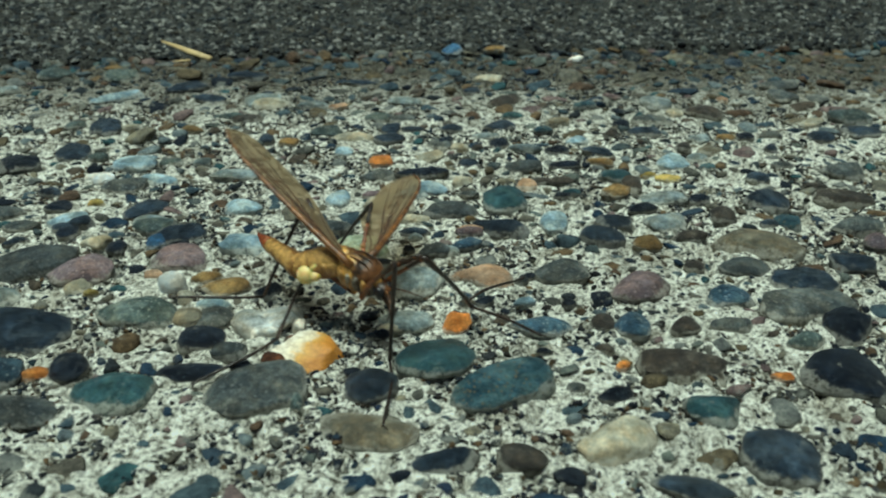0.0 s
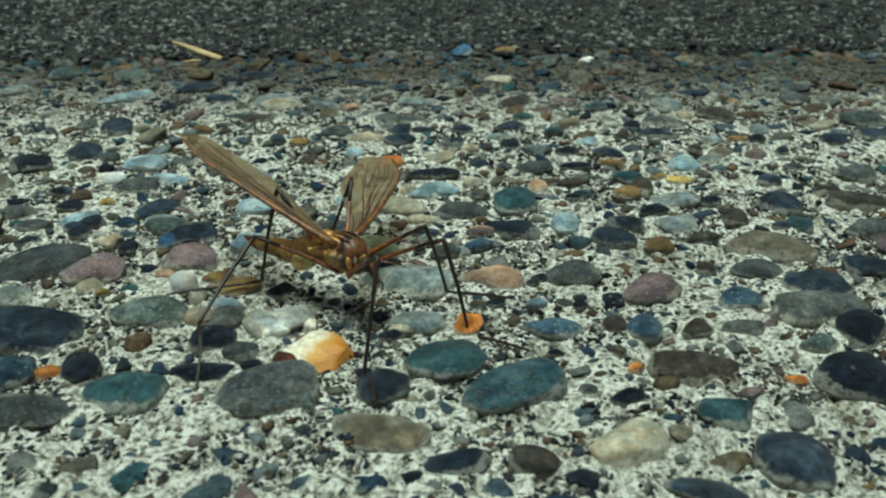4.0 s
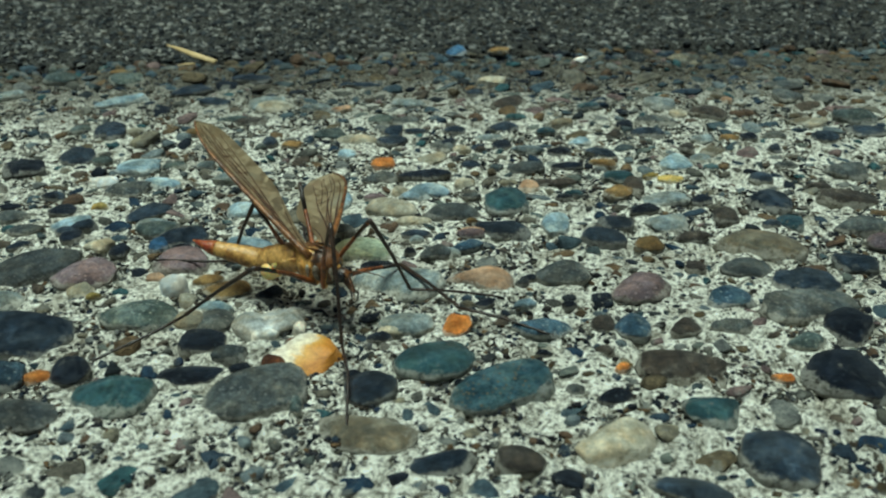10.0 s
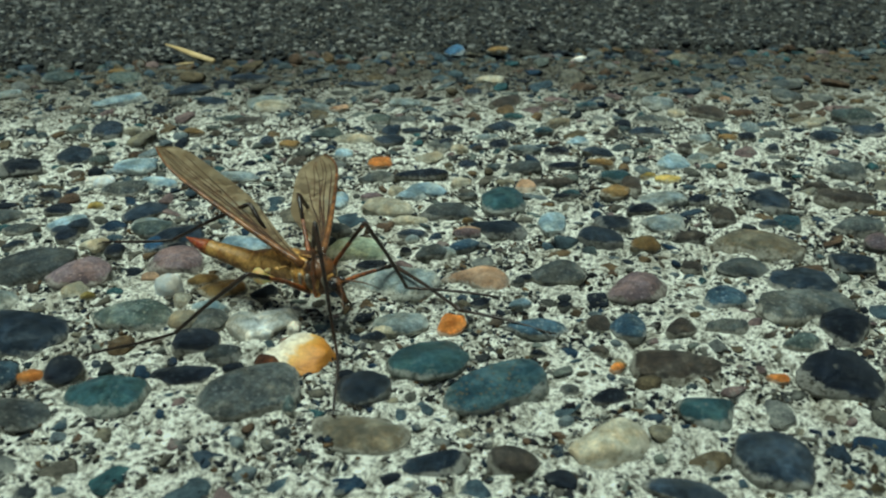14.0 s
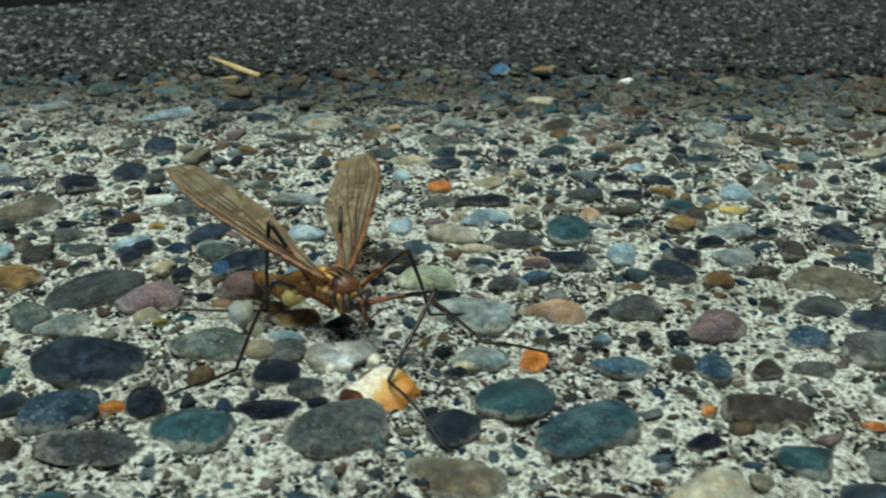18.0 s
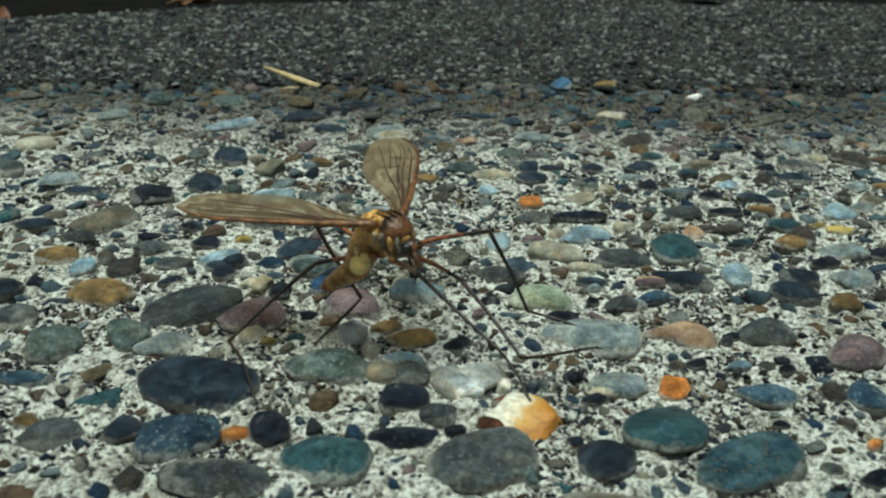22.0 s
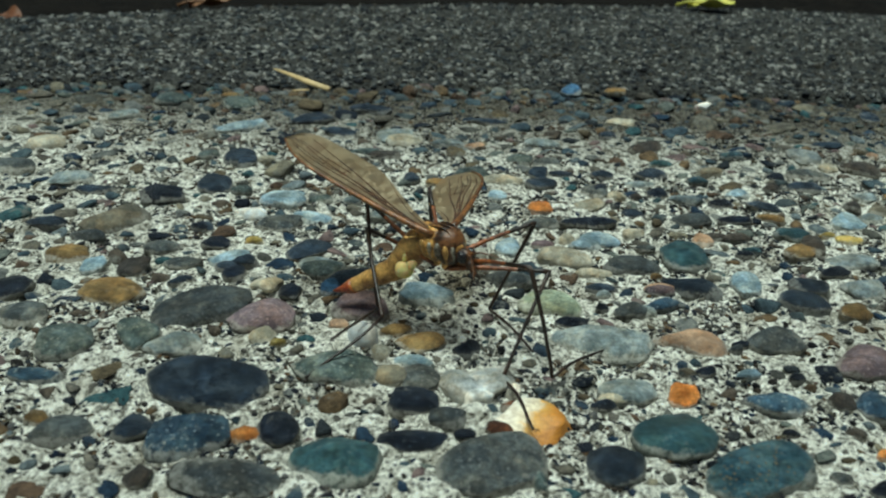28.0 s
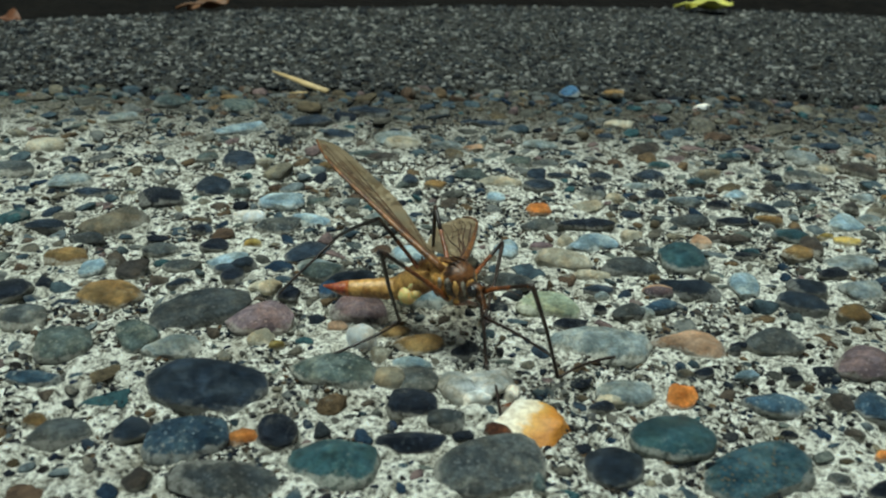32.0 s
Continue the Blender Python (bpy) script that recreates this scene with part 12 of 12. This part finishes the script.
    walk(LEGS[5][2], at([
        (0, -8.25, -11.36, -8.81, -33.6, 2.8, -176.7),
        (0.25, -6.10, -2.64, -10.18, -31.4, -7.1, -156.0),
        (0.5, -6.16, 2.86, -4.64, -35.0, 34.0, -149.5),
        (0.75, -8.48, 0.45, -7.65, -27.9, 22.8, -140.1),
        (1, -10.61, -3.98, -8.88, -27.1, 24.1, -143.8),
        (1.25, -10.29, -5.44, -9.81, -19.2, 19.6, -130.5),
        (1.5, -9.85, -6.98, -10.47, -12.7, 15.3, -118.5),
        (1.75, -9.91, -3.60, -9.99, -15.1, 16.1, -135.0),
        (2, -9.68, -0.53, -8.67, -19.0, 18.4, -153.6),
        (2.25, -8.67, 0.20, -7.82, -19.6, 19.6, -157.1),
        (2.5, -7.61, 0.83, -6.95, -20.3, 21.1, -160.7),
        (2.75, -5.99, 1.15, -5.91, -18.0, 18.0, -155.8),
        (3, -4.54, 1.45, -4.56, -16.4, 17.2, -152.3),
        (3.25, -3.05, -2.92, -6.59, -19.8, 3.0, -163.7),
        (3.5, -3.07, -8.05, -6.68, -20.5, 1.8, -177.1),
        (4, -4.34, -8.38, -6.64, -20.0, 0.9, -167.0),
        (4.5, -5.77, -8.63, -6.35, -18.8, 1.1, -155.3),
        (5, -7.23, -8.77, -5.76, -16.9, 2.7, -142.7),
        (5.5, -8.55, -8.79, -4.88, -14.3, 5.1, -131.2),
        (5.75, -8.58, -8.91, -4.69, -12.8, 6.0, -129.9),
        (6, -8.59, -9.07, -4.48, -11.4, 7.1, -128.5),
        (6.5, -8.62, -9.14, -4.46, -10.2, 7.7, -128.0),
        (7, -8.00, -9.51, -4.77, -8.6, 9.3, -124.0),
        (8, -8.24, -9.38, -4.72, -7.5, 8.7, -123.9),
        (8.5, -7.87, -9.53, -4.91, -6.6, 9.1, -123.8),
        (8.75, -7.51, -9.45, -5.04, -6.2, 7.6, -126.3),
        (9, -7.16, -9.44, -5.15, -5.8, 6.3, -128.9),
        (9.5, -7.86, -9.07, -5.10, -5.4, 6.4, -130.5),
        (10, -8.54, -8.65, -5.02, -5.1, 6.6, -132.2),
        (11, -10.24, -8.76, -5.16, -2.5, 4.5, -118.8),
        (12, -11.86, -8.92, -5.13, 0.1, 3.1, -106.0),
        (13, -11.68, -9.44, -4.55, 1.2, 6.3, -108.0),
        (14, -11.47, -9.95, -3.94, 2.1, 9.5, -110.2),
        (14.5, -10.48, -9.40, -4.78, 1.5, 3.9, -117.8),
        (15, -10.18, -9.13, -6.08, 1.6, 3.6, -122.7),
        (15.5, -9.80, -8.86, -7.30, 1.5, 3.8, -127.9),
        (16, -9.40, -8.59, -8.43, 1.1, 4.7, -133.2),
        (16.5, -8.98, -8.33, -9.45, 0.5, 6.3, -138.3),
        (16.75, -9.66, -8.45, -9.26, 0.2, 4.8, -139.8),
        (17, -10.35, -8.52, -9.03, -0.1, 3.4, -141.3),
        (17.25, -9.54, -8.92, -8.17, 0.1, 2.9, -138.2),
        (17.5, -8.71, -9.26, -7.31, 0.3, 2.4, -135.2),
        (17.75, -8.70, -9.32, -6.23, 0.4, 2.3, -133.0),
        (18, -8.66, -9.47, -5.11, 0.5, 2.6, -130.8),
        (18.25, -8.30, -9.89, -4.66, 0.6, 6.9, -127.9),
        (18.5, -7.91, -10.31, -4.19, 1.1, 11.3, -125.1),
        (18.75, -8.09, -9.97, -4.72, 0.8, 12.4, -126.3),
        (19, -8.26, -9.62, -5.23, 0.5, 13.5, -127.4),
        (19.25, -8.78, -8.65, -5.67, -0.3, 9.6, -130.7),
        (19.5, -9.15, -7.73, -6.10, -1.0, 6.2, -134.2),
        (19.75, -9.07, -7.60, -7.10, -0.4, 4.2, -130.2),
        (20, -8.99, -7.48, -8.09, 0.2, 2.3, -126.2),
        (20.25, -8.91, -8.05, -7.37, 0.1, 7.4, -132.2),
        (20.5, -8.85, -8.58, -6.60, -0.6, 12.8, -138.0),
        (20.75, -8.67, -8.87, -7.42, -1.4, 13.1, -141.7),
        (21, -8.52, -9.22, -8.21, -2.2, 13.5, -145.4),
        (21.25, -9.01, -8.08, -9.41, -0.6, 14.1, -138.5),
        (21.5, -9.98, -7.31, -10.40, 1.1, 15.1, -131.5),
        (21.75, -9.71, -7.63, -10.66, 1.2, 12.5, -131.1),
        (22, -9.44, -7.95, -10.89, 1.3, 10.0, -130.7),
        (22.25, -9.60, -7.92, -11.12, 1.2, 7.7, -131.3),
        (22.5, -9.76, -7.89, -11.33, 1.1, 5.6, -131.9),
        (22.75, -9.91, -7.86, -11.51, 1.1, 3.6, -132.5),
        (23, -10.06, -7.82, -11.67, 1.0, 1.8, -133.2),
        (23.25, -10.09, -8.08, -11.38, 1.0, 1.4, -133.2),
        (23.5, -10.13, -8.32, -11.07, 1.0, 1.1, -133.3),
        (23.75, -10.17, -8.57, -10.75, 1.1, 0.8, -133.4),
        (24, -10.21, -8.80, -10.42, 1.2, 0.5, -133.4),
        (24.25, -9.62, -9.03, -10.51, 1.4, 0.1, -133.8),
        (24.5, -9.03, -9.29, -10.57, 1.6, -0.2, -134.1),
        (24.75, -8.44, -9.56, -10.58, 1.8, -0.3, -134.4),
        (25, -7.86, -9.84, -10.56, 2.1, -0.3, -134.8),
        (25.25, -7.17, -10.41, -10.39, 2.4, -1.3, -133.6),
        (25.5, -6.61, -11.12, -10.16, 2.8, -2.4, -132.5),
        (26, -7.12, -10.75, -10.08, 3.1, -1.5, -131.7),
        (26.5, -7.64, -10.38, -9.96, 3.3, -0.4, -130.8),
        (27, -8.15, -10.02, -9.81, 3.5, 0.9, -130.0),
        (27.5, -8.65, -9.66, -9.62, 3.6, 2.4, -129.2),
        (27.75, -8.60, -9.35, -9.28, 3.8, 2.8, -127.5),
        (28, -8.62, -9.12, -8.91, 4.0, 3.1, -125.8),
        (28.25, -8.93, -9.14, -8.93, 4.1, 3.6, -126.4),
        (28.5, -9.24, -9.17, -8.94, 4.1, 4.1, -127.1),
        (28.75, -9.56, -9.22, -8.95, 4.1, 4.6, -127.8),
        (29, -9.87, -9.28, -8.95, 4.0, 5.2, -128.5),
        (29.25, -9.52, -9.51, -8.43, 4.0, 3.3, -128.7),
        (29.5, -9.17, -9.72, -7.89, 4.1, 1.5, -129.0),
        (29.75, -8.81, -9.91, -7.35, 4.1, -0.2, -129.2),
        (30, -8.45, -10.09, -6.80, 4.2, -1.9, -129.5),
        (30.25, -8.15, -9.73, -6.78, 4.3, -1.9, -131.0),
        (30.5, -7.83, -9.45, -6.75, 4.4, -1.8, -132.5),
        (30.75, -8.29, -10.58, -7.88, 4.5, 1.6, -132.1),
        (31, -8.88, -11.74, -8.94, 4.8, 5.0, -131.4),
        (31.25, -8.42, -10.78, -8.59, 5.2, 3.6, -128.0),
        (31.5, -8.06, -9.87, -8.11, 5.6, 2.6, -124.4),
        (31.75, -7.59, -10.09, -7.07, 5.8, -0.0, -123.9),
        (32, -7.11, -10.29, -6.02, 6.1, -2.6, -123.4),
    ]))


motions()
